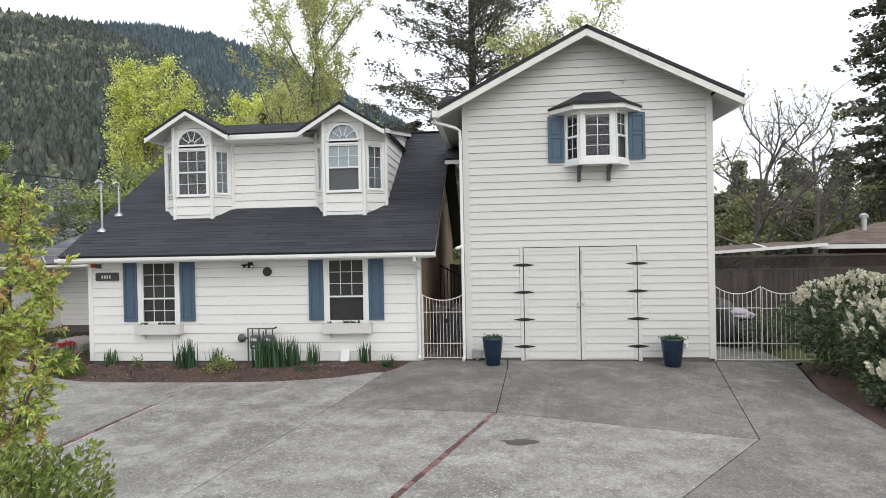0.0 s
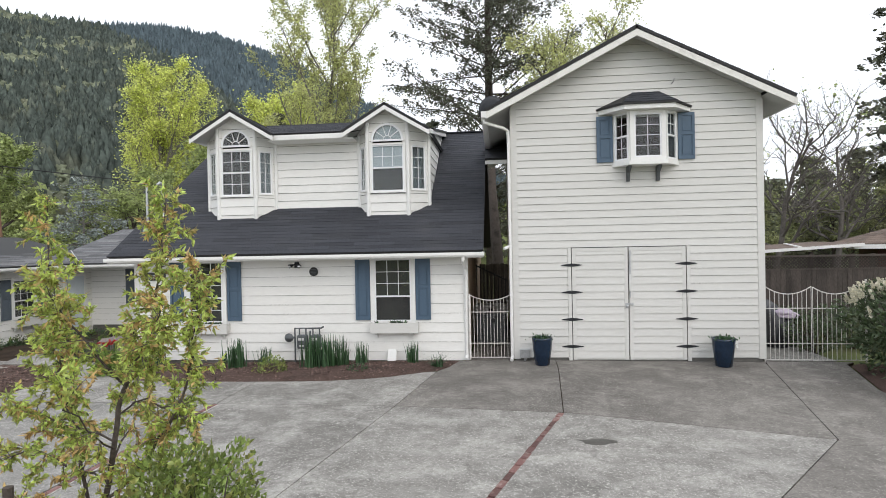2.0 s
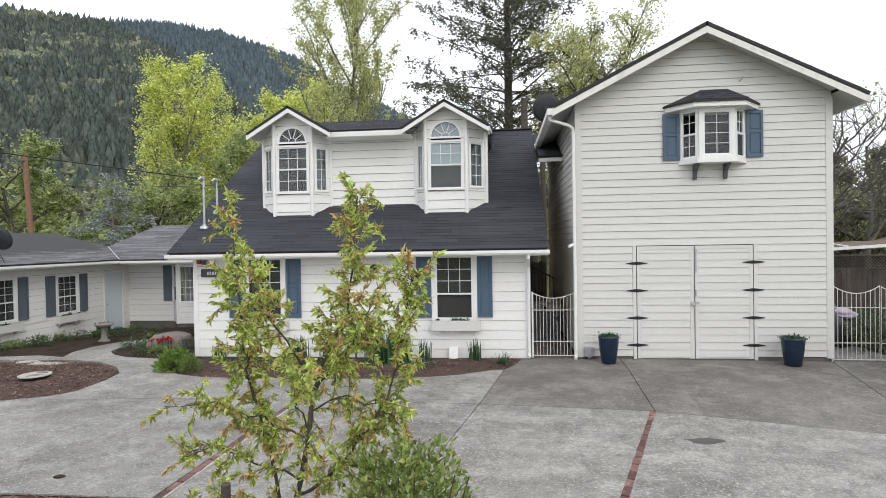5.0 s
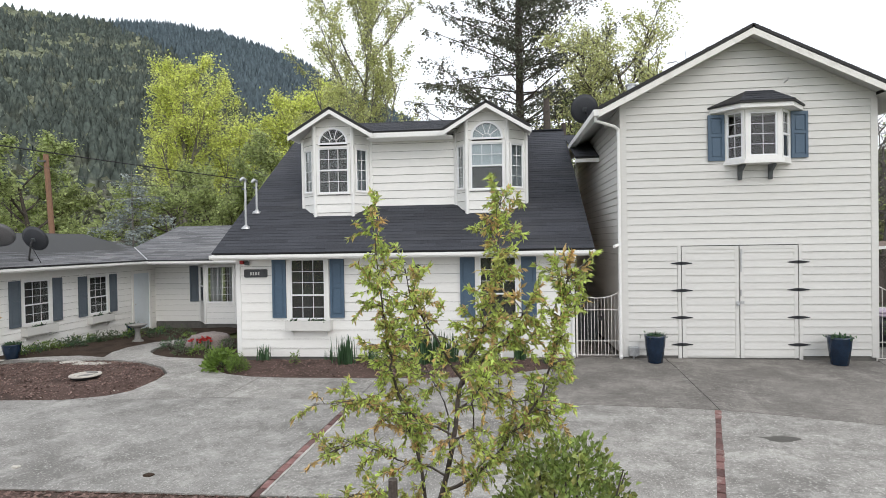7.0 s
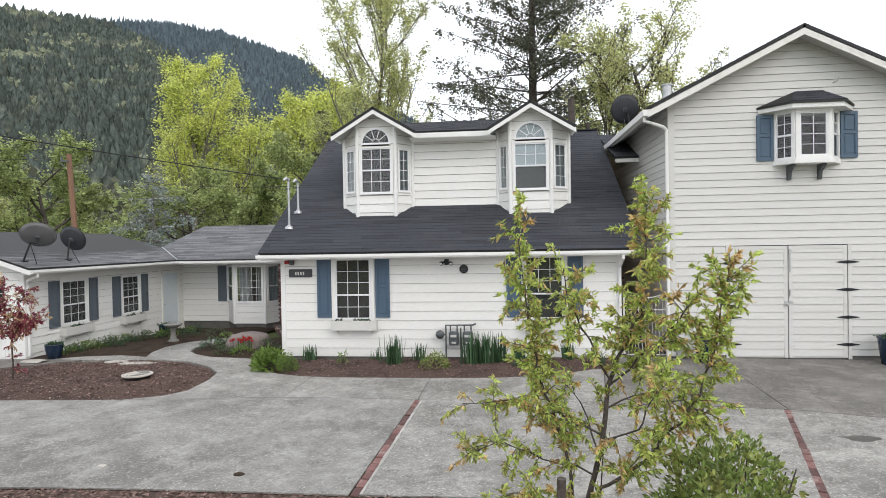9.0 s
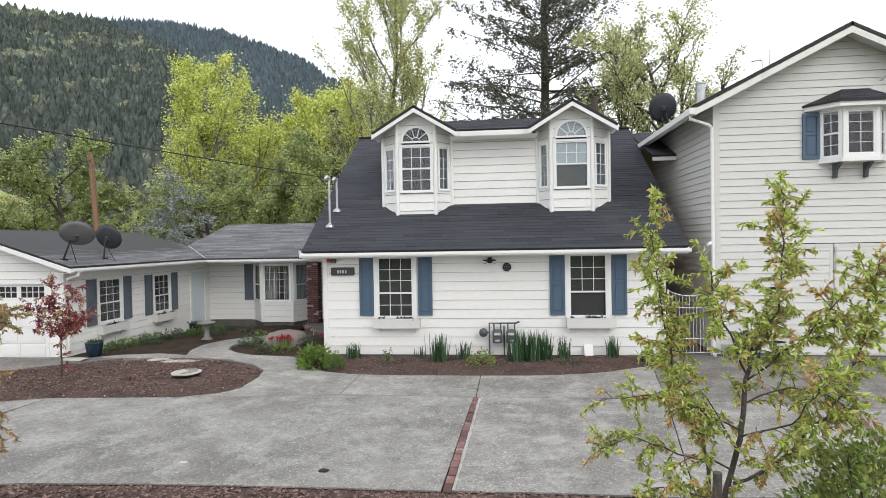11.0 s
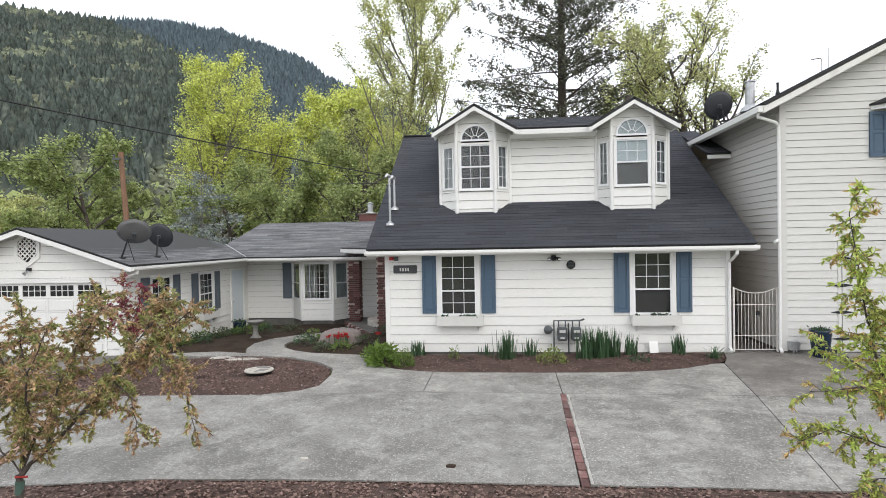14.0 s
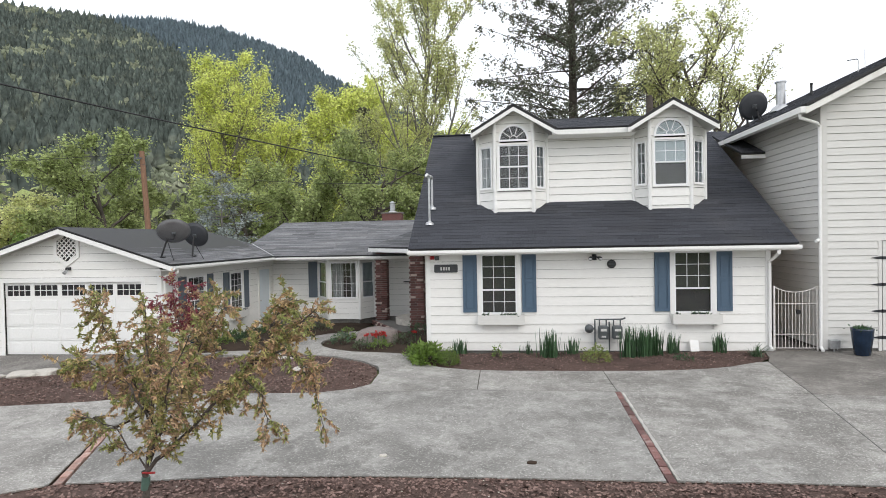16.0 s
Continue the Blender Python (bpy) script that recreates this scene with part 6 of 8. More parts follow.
tube(bm, [(4.22, 13.0, 0.36), (4.22, 12.93, 0.36), (4.22, 12.9, 0.30)], 0.018, 8)
lathe(bm, (4.22, 12.95, 0.39), [(0.035, 0), (0.035, 0.012)], 10)
part("spout", bm, TRIM, t)


def flower_box(m, w, seed, label):
    """A timber box on two brackets under a window; local origin at its lower left back."""
    o = m @ Vector((w / 2, 0, 0))
    t = thing("flower_box", label, "flower box", o, "window boxes", lift=HOUSE_UP if o.x > -12 else WING_UP)
    h, dp = 0.235, 0.2
    bm = nb()
    for q in ((0, -dp, 0, w, -dp + 0.02, h), (0, -0.02, 0, w, 0, h), (0, -dp + 0.02, 0, 0.02, -0.02, h), (w - 0.02, -dp + 0.02, 0, w, -0.02, h), (0.02, -dp + 0.02, 0, w - 0.02, -0.02, 0.02)):
        box(bm, *q, m=m)
    part("box", bm, PAINT_SHOP, t)
    bm = nb()
    box(bm, 0.02, -dp + 0.02, h - 0.06, w - 0.02, -0.02, h - 0.04, m=m)
    part("soil", bm, SOIL, t)
    for x in (0.12, w - 0.16):
        bm = nb()
        prism(bm, [(0, 0), (0.16, 0), (0.15, -0.03), (0.05, -0.06), (0.03, -0.14), (0, -0.14)], m @ frame3((x, 0, 0), (0, -1, 0), (0, 0, 1)), 0, 0.03)
        part("bracket", bm, TRIM, t)
    rng = np.random.default_rng(seed)
    n = 160
    lx = rng.uniform(0.1, w - 0.1, n)
    keep = (np.sin(lx * 9 + seed) > -0.2)
    lx = lx[keep]
    n = len(lx)
    P = np.array([m @ Vector((a, -dp / 2 + rng.normal() * 0.04, h - 0.04 + abs(rng.normal()) * 0.03)) for a in lx])
    D = rng.normal(size=(n, 3))
    D[:, 2] = np.abs(D[:, 2]) + 0.2
    leaf_mesh("plants", P, D, 0.07, 0.03, BLADE, t, rng, kind="stuff")
    F = np.array([m @ Vector((a, -dp / 2 + rng.normal() * 0.04, h + 0.015)) for a in lx[::4]])
    quad_mesh("petals", F, 0.045, HINGE if seed % 2 else DISH, t, rng)
    return t


for x, z, w, s in ((-8.56, 0.548, 1.13, 1), (-3.925, 0.548, 1.13, 2)):
    flower_box(mH @ Matrix.Translation((x - HX0, -0.024, z)), w, s, "white painted window box with sparse flowers")
for y, z, w, s in ((14.62, 0.0, 1.15, 3), (17.2, -0.02, 1.08, 4)):
    flower_box(mS @ Matrix.Translation((y - GY, -0.024, z)), w, s, "white painted window box with dark foliage")
# plaque, alarm sounder, flood lights, vent
t = thing("wall_plaque", "dark grey wall plaque with pale raised bars", "plaque", (-9.37, 13.15, 1.94), lift=HOUSE_UP)
bm = nb()
prism(bm, [(-9.65, 1.86), (-9.63, 1.84), (-9.08, 1.84), (-9.06, 1.86), (-9.06, 2.02), (-9.08, 2.04), (-9.63, 2.04), (-9.65, 2.02)], frame3((0, 13.165, 0), (1, 0, 0), (0, 0, 1)), -0.03, 0)
part("plate", bm, PLATE, t)
bm = nb()
for k in range(4):
    box(bm, -9.49 + k * 0.065, 13.13, 1.895, -9.49 + k * 0.065 + 0.04, 13.136, 1.975)
part("bars", bm, PALEBAR, t, "pale raised bars")
t = thing("alarm_sounder", "red alarm sounder with grey box under the eave", "alarm", (-9.68, 13.12, 2.22), lift=HOUSE_UP)
bm = nb()
box(bm, -9.74, 13.08, 2.17, -9.64, 13.165, 2.26, bevel=0.012)
part("horn", bm, RED, t)
bm = nb()
box(bm, -9.62, 13.09, 2.15, -9.52, 13.165, 2.25, bevel=0.008)
part("junction_box", bm, GREYPAINT, t)
t = thing("flood_light", "twin-lamp bronze flood light under the eave", "flood light", (-5.72, 13.1, 2.22), lift=HOUSE_UP)
bm = nb()
lathe(bm, (-5.72, 13.14, 2.17), [(0.05, 0), (0.055, 0.02), (0.055, 0.06), (0.04, 0.07)], 12)
box(bm, -5.77, 13.1, 2.1, -5.67, 13.17, 2.19, bevel=0.01)
part("base", bm, HINGE, t)
for s in (-1, 1):
    bm = nb()
    tube(bm, [(-5.72 + s * 0.03, 13.12, 2.18), (-5.72 + s * 0.07, 13.07, 2.17), (-5.72 + s * 0.1, 13.02, 2.155), (-5.72 + s * 0.12, 12.97, 2.14)], [0.012, 0.02, 0.042, 0.05], 10)
    part("lamp_head", bm, HINGE, t)
    bm = nb()
    lathe(bm, (-5.72 + s * 0.122, 12.965, 2.118), [(0.036, 0), (0.04, 0.02), (0.03, 0.04)], 10)
    part("lamp_glass", bm, VINYL, t)
t = thing("wall_vent", "round dark wall vent cover", "vent", (-5.31, 13.15, 2.0), lift=HOUSE_UP)
bm = nb()
mm = frame3((-5.31, 13.165, 2.0), (1, 0, 0), (0, 0, 1))
prism(bm, [(0.105 * math.cos(k * math.tau / 24), 0.105 * math.sin(k * math.tau / 24)) for k in range(24)], mm, -0.03, 0)
part("rim", bm, BLACK, t)
for k in range(4):
    bm = nb()
    prism(bm, [(-0.07, -0.06 + k * 0.035), (0.07, -0.06 + k * 0.035), (0.07, -0.048 + k * 0.035), (-0.07, -0.048 + k * 0.035)], mm, -0.036, -0.03)
    part("slat", bm, GREYPAINT, t)
# gas meters
t = thing("gas_meters", "pair of grey gas meters on a pipe manifold", "gas meter", (-5.5, 13.0, -0.1), lift=HOUSE_UP)
bm = nb()
Y = 13.0
tube(bm, [(-5.75, Y, -0.15), (-5.75, Y, 0.67), (-5.12, Y, 0.67), (-5.04, Y - 0.03, 0.71)], 0.021, 8)
for x in (-5.64, -5.48, -5.31, -5.15):
    tube(bm, [(x, Y, 0.66), (x, Y, 0.50)], 0.017, 8)
tube(bm, [(-5.40, Y + 0.06, 0.6), (-5.40, Y + 0.06, -0.15)], 0.018, 8)
tube(bm, [(-5.75, Y, 0.45), (-5.89, Y, 0.45)], 0.024, 8)
part("pipe_manifold", bm, GREYPAINT, t)
bm = nb()
lathe(bm, (0, 0, 0), [(0.09, -0.02), (0.105, -0.01), (0.105, 0.01), (0.06, 0.05), (0.03, 0.07)], 18)
for v in bm.verts:
    v.co = Vector((-5.89, Y - 0.02, 0.45)) + Vector((v.co.x, -v.co.z, v.co.y))
part("regulator", bm, GREYPAINT, t, "round grey regulator")
for x in (-5.56, -5.23):
    bm = nb()
    box(bm, x - 0.115, Y - 0.1, 0.20, x + 0.115, Y + 0.06, 0.52, bevel=0.025)
    box(bm, x - 0.095, Y - 0.12, 0.36, x + 0.095, Y - 0.1, 0.49, bevel=0.01)
    mt = part("meter", bm, GREYPAINT, t, "grey diaphragm gas meter")
    bm = nb()
    box(bm, x - 0.07, Y - 0.125, 0.40, x + 0.07, Y - 0.119, 0.46)
    part("dial", bm, PALEBAR, mt)
    bm = nb()
    box(bm, x - 0.05, Y - 0.106, 0.25, x + 0.05, Y - 0.1, 0.29)
    part("badge", bm, PALEBAR, mt)
t = thing("white_panel", "small white board leaning on the house wall", "board", (-3.45, 13.0, -0.1), lift=HOUSE_UP)
bm = nb()
beam(bm, (-3.43, 12.98, -0.1), (-3.43, 13.08, 0.16), 0.2, 0.02, up=(0, 1, 0))
part("board", bm, TRIM, t)
t = thing("security_camera", "small white security camera on a bracket", "camera", (-0.62, 12.9, 2.55), lift=0.026)
bm = nb()
tube(bm, [(-0.58, 13.0, 2.60), (-0.68, 12.94, 2.57)], 0.012, 8)
tube(bm, [(-0.66, 12.97, 2.58), (-0.78, 12.85, 2.54)], 0.035, 10)
part("body", bm, TRIM, t)


# ---- iron gates ----
def gate(name, x0, x1, crest, y, label, posts, pitch=0.079, rails=(0.035, 0.36, 1.08)):
    z0 = ground_z((x0 + x1) / 2, y) - 0.0
    t = thing(name, label, "gate", ((x0 + x1) / 2, y, z0), "iron gates", lift=uplift((x0 + x1) / 2))
    n = int(round((x1 - x0) / pitch))
    for i in range(n + 1):
        x = x0 + (x1 - x0) * i / n
        bm = nb()
        h = crest(x)
        beam(bm, (x, y, 0.03), (x, y, h), 0.009, 0.009, up=(0, 1, 0))
        part("bar", bm, GATE, t)
    pts = [(x0 + (x1 - x0) * k / 24, y, crest(x0 + (x1 - x0) * k / 24)) for k in range(25)]
    bm = nb()
    tube(bm, pts, 0.010, 6)
    part("top_rail", bm, GATE, t)
    for z in rails:
        bm = nb()
        beam(bm, (x0, y, z), (x1, y, z), 0.015, 0.015)
        part("rail", bm, GATE, t)
    for x in posts:
        bm = nb()
        box(bm, x - 0.016, y - 0.016, -0.02, x + 0.016, y + 0.016, crest(x) + 0.02)
        part("post", bm, GATE, t)
    return t


g1 = gate("iron_gate", -1.58, -0.66, lambda x: 1.35 + 0.12 * ((x + 1.12) / 0.46) ** 2, 13.08, "white iron picket gate with a dipped top", (-1.6, -0.64))
bm = nb()
box(bm, -1.10, 13.05, 0.84, -1.02, 13.11, 0.93)
part("latch_box", bm, BLACK, g1, "dark latch box")


def wave(x):
    if x < 5.86:
        return 1.48 + 0.17 * ((x - 5.38) / 0.48) ** 2
    return 1.48 + 0.17 * ((x - 6.34) / 0.48) ** 2


gate("iron_gate", 4.9, 5.85, wave, 13.1, "white iron picket gate leaf with a curved top", (4.88,), 0.095, (0.04, 0.4, 1.17))
gate("iron_gate", 5.88, 6.95, wave, 13.1, "white iron picket gate leaf with a curved top", (6.97,), 0.095, (0.04, 0.4, 1.17))


# ---- dishes, masts, flues ----
def dish(at, r, face, foot, label, seed=0, feed=True, paint=DISH):
    """A satellite dish: a shallow bowl, its arm, mast and foot."""
    t = thing("satellite_dish", label, "satellite dish", foot, "dishes", lift=WING_UP if foot[0] < -10 else 0.03)
    at, face, foot = Vector(at), Vector(face).normalized(), Vector(foot)
    q = face.to_track_quat("Z", "Y").to_matrix().to_4x4()
    bm = nb()
    prof = [(0.02, 0.0), (r * 0.4, r * 0.03), (r * 0.75, r * 0.1), (r, r * 0.19), (r * 1.01, r * 0.19), (r * 0.76, r * 0.08), (r * 0.4, r * 0.005), (0.02, -0.02)]
    lathe(bm, (0, 0, 0), prof, 32)
    for v in bm.verts:
        v.co = at + (q @ Vector((v.co.x * 1.0, v.co.y * 1.08, v.co.z)))
    part("reflector", bm, paint, t, smooth=True)
    back = at - face * 0.05
    elbow = Vector((back.x, back.y, 0)) * 0.5 + Vector((foot.x, foot.y, 0)) * 0.5
    elbow.z = back.z - 0.12
    bm = nb()
    tube(bm, [back, back - face * 0.1 + Vector((0, 0, -0.06)), elbow, foot], 0.024, 8)
    box(bm, foot.x - 0.09, foot.y - 0.06, foot.z - 0.02, foot.x + 0.09, foot.y + 0.06, foot.z + 0.012)
    part("mast", bm, BLACK, t)
    bm = nb()
    tube(bm, [elbow + Vector((0, 0, -0.03)), foot + Vector((0.28, 0.12, -0.1))], 0.011, 6)
    part("stay", bm, BLACK, t)
    bm = nb()
    box(bm, -0.05, -0.05, -0.07, 0.05, 0.05, -0.0, m=Matrix.Translation(at) @ q)
    part("bracket", bm, GREYPAINT, t)
    if feed:
        bm = nb()
        end = at + face * r * 0.9 - Vector((0, 0, r * 0.55))
        tube(bm, [at - Vector((0, 0, r * 1.0)) + face * 0.05, end], 0.012, 6)
        tube(bm, [end, end - face * 0.1], 0.03, 8)
        part("feed_arm", bm, GREYPAINT, t)
    return t


def gsurf(x, y):
    return (x, y, garage_z(x) + 0.015)


dish((-16.80, 13.6, 2.86), 0.42, (-0.36, 0.60, 0.72), gsurf(-17.05, 13.4), "pale grey satellite dish on the garage roof", paint=DISH_PALE, feed=False)
dish((-17.05, 15.1, 2.80), 0.36, (-0.15, 0.9, 0.42), gsurf(-17.0, 14.85), "dark grey satellite dish on the garage roof", feed=False)
dish((-1.02, 15.35, 6.22), 0.36, (0.05, 0.92, 0.38), (-0.92, 15.25, SAPEX + 0.17 - SSLOPE * (2.13 + 0.92)), "dark satellite dish on the shop roof edge")


def mast(at, h, head, label):
    t = thing("service_mast", label, "mast", at, "service masts", lift=HOUSE_UP)
    bm = nb()
    tube(bm, [at, (at[0], at[1], at[2] + h)], 0.03, 10)
    part("pipe", bm, METAL, t)
    bm = nb()
    lathe(bm, (at[0], at[1], at[2] - 0.03), [(0.12, 0.0), (0.1, 0.06), (0.05, 0.08), (0.045, 0.11)], 16)
    part("boot", bm, METAL, t)
    bm = nb()
    tube(bm, [(at[0], at[1], at[2] + h), (at[0], at[1], at[2] + h + 0.05), (at[0] - 0.04, at[1] - 0.05, at[2] + h + 0.08), (at[0] - 0.09, at[1] - 0.1, at[2] + h + 0.02)], [0.03, 0.045, 0.05, 0.035], 10)
    part("weatherhead", bm, METAL, t)
    bm = nb()
    box(bm, at[0] - 0.08, at[1] - 0.02, at[2] + h * 0.82, at[0] + 0.03, at[1] + 0.02, at[2] + h * 0.82 + 0.05)
    part("insulator", bm, GREYPAINT, t)


mast((-9.8, 13.62, roof_z(13.62)), 1.18, True, "galvanised electric service mast on the roof")
mast((-9.8, 14.28, roof_z(14.28)), 0.78, True, "short galvanised service mast on the roof")


def flue(at, h, r, label, cap=True, material=METAL):
    t = thing("roof_flue", label, "flue", at, "roof pipes")
    bm = nb()
    lathe(bm, (at[0], at[1], at[2] - 0.1), [(r * 2.2, 0), (r * 1.9, 0.12), (r * 1.2, 0.2), (r, 0.22), (r, h), (r * 1.25, h + 0.01), (r * 1.25, h + 0.05), (r * 0.9, h + 0.06)], 16)
    part("pipe", bm, material, t)


def ssurf(x, y):
    return (x, y, SAPEX + 0.17 - SSLOPE * abs(x - 2.13))


flue(ssurf(0.7, 17.5), 0.88, 0.13, "shiny steel flue pipe on the shop roof")
flue(ssurf(0.75, 15.9), 0.36, 0.03, "short black vent pipe on the shop roof", material=BLACK)
flue(ssurf(-0.75, 16.4), 0.3, 0.03, "short black vent pipe on the shop roof", material=BLACK)
t = thing("roof_antenna", "thin white bent pole antenna on the shop roof", "antenna", ssurf(1.2, 14.6), "roof pipes")
bm = nb()
p = ssurf(1.2, 14.6)
tube(bm, [p, (p[0], p[1], p[2] + 0.3), (p[0] - 0.05, p[1], p[2] + 0.33), (p[0] - 0.26, p[1], p[2] + 0.3)], 0.016, 6)
q = ssurf(1.42, 14.7)
tube(bm, [q, (q[0], q[1], q[2] + 0.5)], 0.012, 6)
part("pole", bm, METAL, t)

# ---- utility pole and wires ----
t = thing("utility_pole", "leaning reddish-brown wooden utility pole", "utility pole", (-25.0, 25.2, -0.6), lift=uplift(-25.2))
bm = nb()
tube(bm, [(-24.95, 25.2, -1.2), (-25.45, 25.2, 7.1)], [0.15, 0.115], 12)
part("pole", bm, POLEWOOD, t)
bm = nb()
box(bm, -25.75, 25.0, 6.7, -25.35, 25.08, 6.78)
tube(bm, [(-25.7, 25.04, 6.75), (-25.7, 25.04, 6.97)], 0.045, 8)
tube(bm, [(-25.55, 25.05, 6.45), (-25.75, 24.95, 6.65)], 0.03, 6)
part("insulator", bm, GREYPAINT, t)


def wire(pts, sag, r, label):
    a, b = (Vector(p) + Vector((0, 0, uplift(p[0]))) for p in pts)
    bm = nb()
    tube(bm, [a + (b - a) * k / 20 - Vector((0, 0, sag * 4 * (k / 20) * (1 - k / 20))) for k in range(21)], r, 5)
    o = part("wire", bm, BLACK)
    tagged(o, label, "wire")


wire(((-9.88, 13.55, 4.30), (-22.0, -8.5, 5.95)), 0.25, 0.012, "black overhead service cable to the roof mast")
wire(((-25.7, 25.04, 6.96), (-60.0, 22.0, 7.3)), 0.6, 0.014, "black overhead wire from the pole")
wire(((-25.58, 25.05, 6.5), (-9.82, 14.28, 4.2)), 0.35, 0.008, "thin black telephone wire to the house")

# ---- courtyard and island things ----
def boulder(name, at, size, material, label, seed, category="rock"):
    bm = nb()
    bmesh.ops.create_icosphere(bm, subdivisions=4, radius=1)
    for v in bm.verts:
        c = v.co.copy()
        k = 1 + 0.22 * noise.noise(c * 1.1 + Vector((seed, 0, 0))) + 0.07 * noise.noise(c * 4 + Vector((seed, 3, 0))) + 0.02 * noise.noise(c * 13)
        c = Vector((max(-0.8, min(0.8, c.x)), max(-0.8, min(0.8, c.y)), max(-0.75, min(0.72, c.z)))) * k
        v.co = Vector((at[0] + c.x * size[0], at[1] + c.y * size[1], at[2] + c.z * size[2]))
    return tagged(part(name, bm, material, smooth=True), label, category)


boulder("boulder", (-11.5, 14.75, ground_z(-11.5, 14.75) + 0.14), (0.72, 0.5, 0.38), ROCK, "large flat-topped pinkish granite boulder", 2)
for i, (x, y, a, b) in enumerate(((-13.3, 12.55, 0.5, 0.2), (-13.95, 12.75, 0.34, 0.18), (-16.4, 12.9, 0.36, 0.2))):
    boulder("flat_stone", (x, y, ground_z(x, y) + 0.03), (a, b, 0.035), STONE, "thin pale flat stone at the edge of the bed", 10 + i, "stone")
for i, (x, y) in enumerate(((-18.75, 10.8), (-19.4, 10.5), (-18.5, 11.0))):
    boulder("flat_stone", (x, y, ground_z(x, y) + 0.07), (0.42, 0.3, 0.09), STONE, "pale flat stone at the edge of the bed", 20 + i, "stone")
t = thing("tulips", "red tulips flowering in front of the boulder", "flowers", (-11.6, 14.1, ground_z(-11.6, 14.1)))
rng = np.random.default_rng(4)
P = np.stack([rng.uniform(-11.75, -11.15, 26), rng.uniform(14.05, 14.3, 26), np.full(26, ground_z(-11.4, 14.1)) + rng.uniform(0.24, 0.36, 26)], 1)
P = np.concatenate([P, np.stack([rng.uniform(-10.5, -10.35, 5), rng.uniform(14.6, 14.9, 5), np.full(5, 0.16)], 1)])
pp = np.repeat(P, 6, 0)
D = rng.normal(size=(len(pp), 3)) * 0.5 + np.array([0, 0, 1.0])
leaf_mesh("petals", pp, D, 0.07, 0.05, TULIP, t, rng, kind="stuff")
bm = nb()
for p in P:
    tube(bm, [(p[0], p[1], ground_z(p[0], p[1]) - 0.02), (p[0], p[1], p[2])], 0.005, 5)
part("stalk", bm, BLADE, t, kind="stuff")
t = thing("bird_bath", "grey cast-stone bird bath on a pedestal", "bird bath", (-14.75, 16.4, ground_z(-14.75, 16.4)))
zb = ground_z(-14.75, 16.4)
bm = nb()
lathe(bm, (-14.75, 16.4, zb), [(0.17, 0), (0.17, 0.05), (0.1, 0.1), (0.075, 0.25), (0.07, 0.36), (0.11, 0.45)], 18)
part("pedestal", bm, BIRDBATH, t, smooth=True)
bm = nb()
lathe(bm, (-14.75, 16.4, zb + 0.45), [(0.11, 0), (0.2, 0.04), (0.27, 0.1), (0.275, 0.12), (0.24, 0.12), (0.1, 0.07)], 24)
part("bowl", bm, BIRDBATH, t, smooth=True)
LX, LY = -12.22, 11.0
zl = ground_z(LX, LY)
t = thing("round_lid", "dark round utility riser with a chipped pale lid in the mulch", "utility lid", (LX, LY, zl))
bm = nb()
lathe(bm, (LX, LY, zl - 0.04), [(0.2, 0), (0.23, 0.06), (0.285, 0.14), (0.29, 0.17), (0.25, 0.17)], 28)
part("riser", bm, BLACK, t)
bm = nb()
lathe(bm, (LX, LY, zl + 0.118), [(0.255, 0), (0.305, 0.006), (0.305, 0.028), (0.25, 0.04), (0.235, 0.03), (0.02, 0.04)], 28)
part("lid", bm, STONE, t, "pale chipped lid")
for k in range(3):
    bm = nb()
    a0 = 0.5 + k * 2.1
    prism(bm, [(LX + 0.05 * math.cos(a0 + 0.8), LY + 0.05 * math.sin(a0 + 0.8))] + [(LX + 0.23 * math.cos(a0 + q * 0.36), LY + 0.23 * math.sin(a0 + q * 0.32)) for q in range(6)], Matrix(((1, 0, 0, 0), (0, 0, 1, 0), (0, 1, 0, zl + 0.163), (0, 0, 0, 1))), 0.0, -0.02)
    part("inset", bm, (BIRDBATH, STONE, BIRDBATH)[k], t)


# ---- trees ----
def limb(v, f, pts, radii, sides=5):
    """Adds a tapered tube to plain vertex and face lists."""
    rings = []
    for i, p in enumerate(pts):
        d = (pts[min(i + 1, len(pts) - 1)] - pts[max(i - 1, 0)])
        d = d / (np.linalg.norm(d) + 1e-9)
        a = np.cross(d, (0.31, 0.95, 0.05) if abs(d[2]) > 0.5 else (0, 0, 1.0))
        a /= np.linalg.norm(a) + 1e-9
        b = np.cross(d, a)
        k = len(v)
        for s in range(sides):
            t = s * math.tau / sides
            v.append(tuple(p + radii[i] * (math.cos(t) * a + math.sin(t) * b)))
        rings.append(k)
    for r, q in zip(rings, rings[1:]):
        for s in range(sides):
            n = (s + 1) % sides
            f.append((r + s, r + n, q + n, q + s))


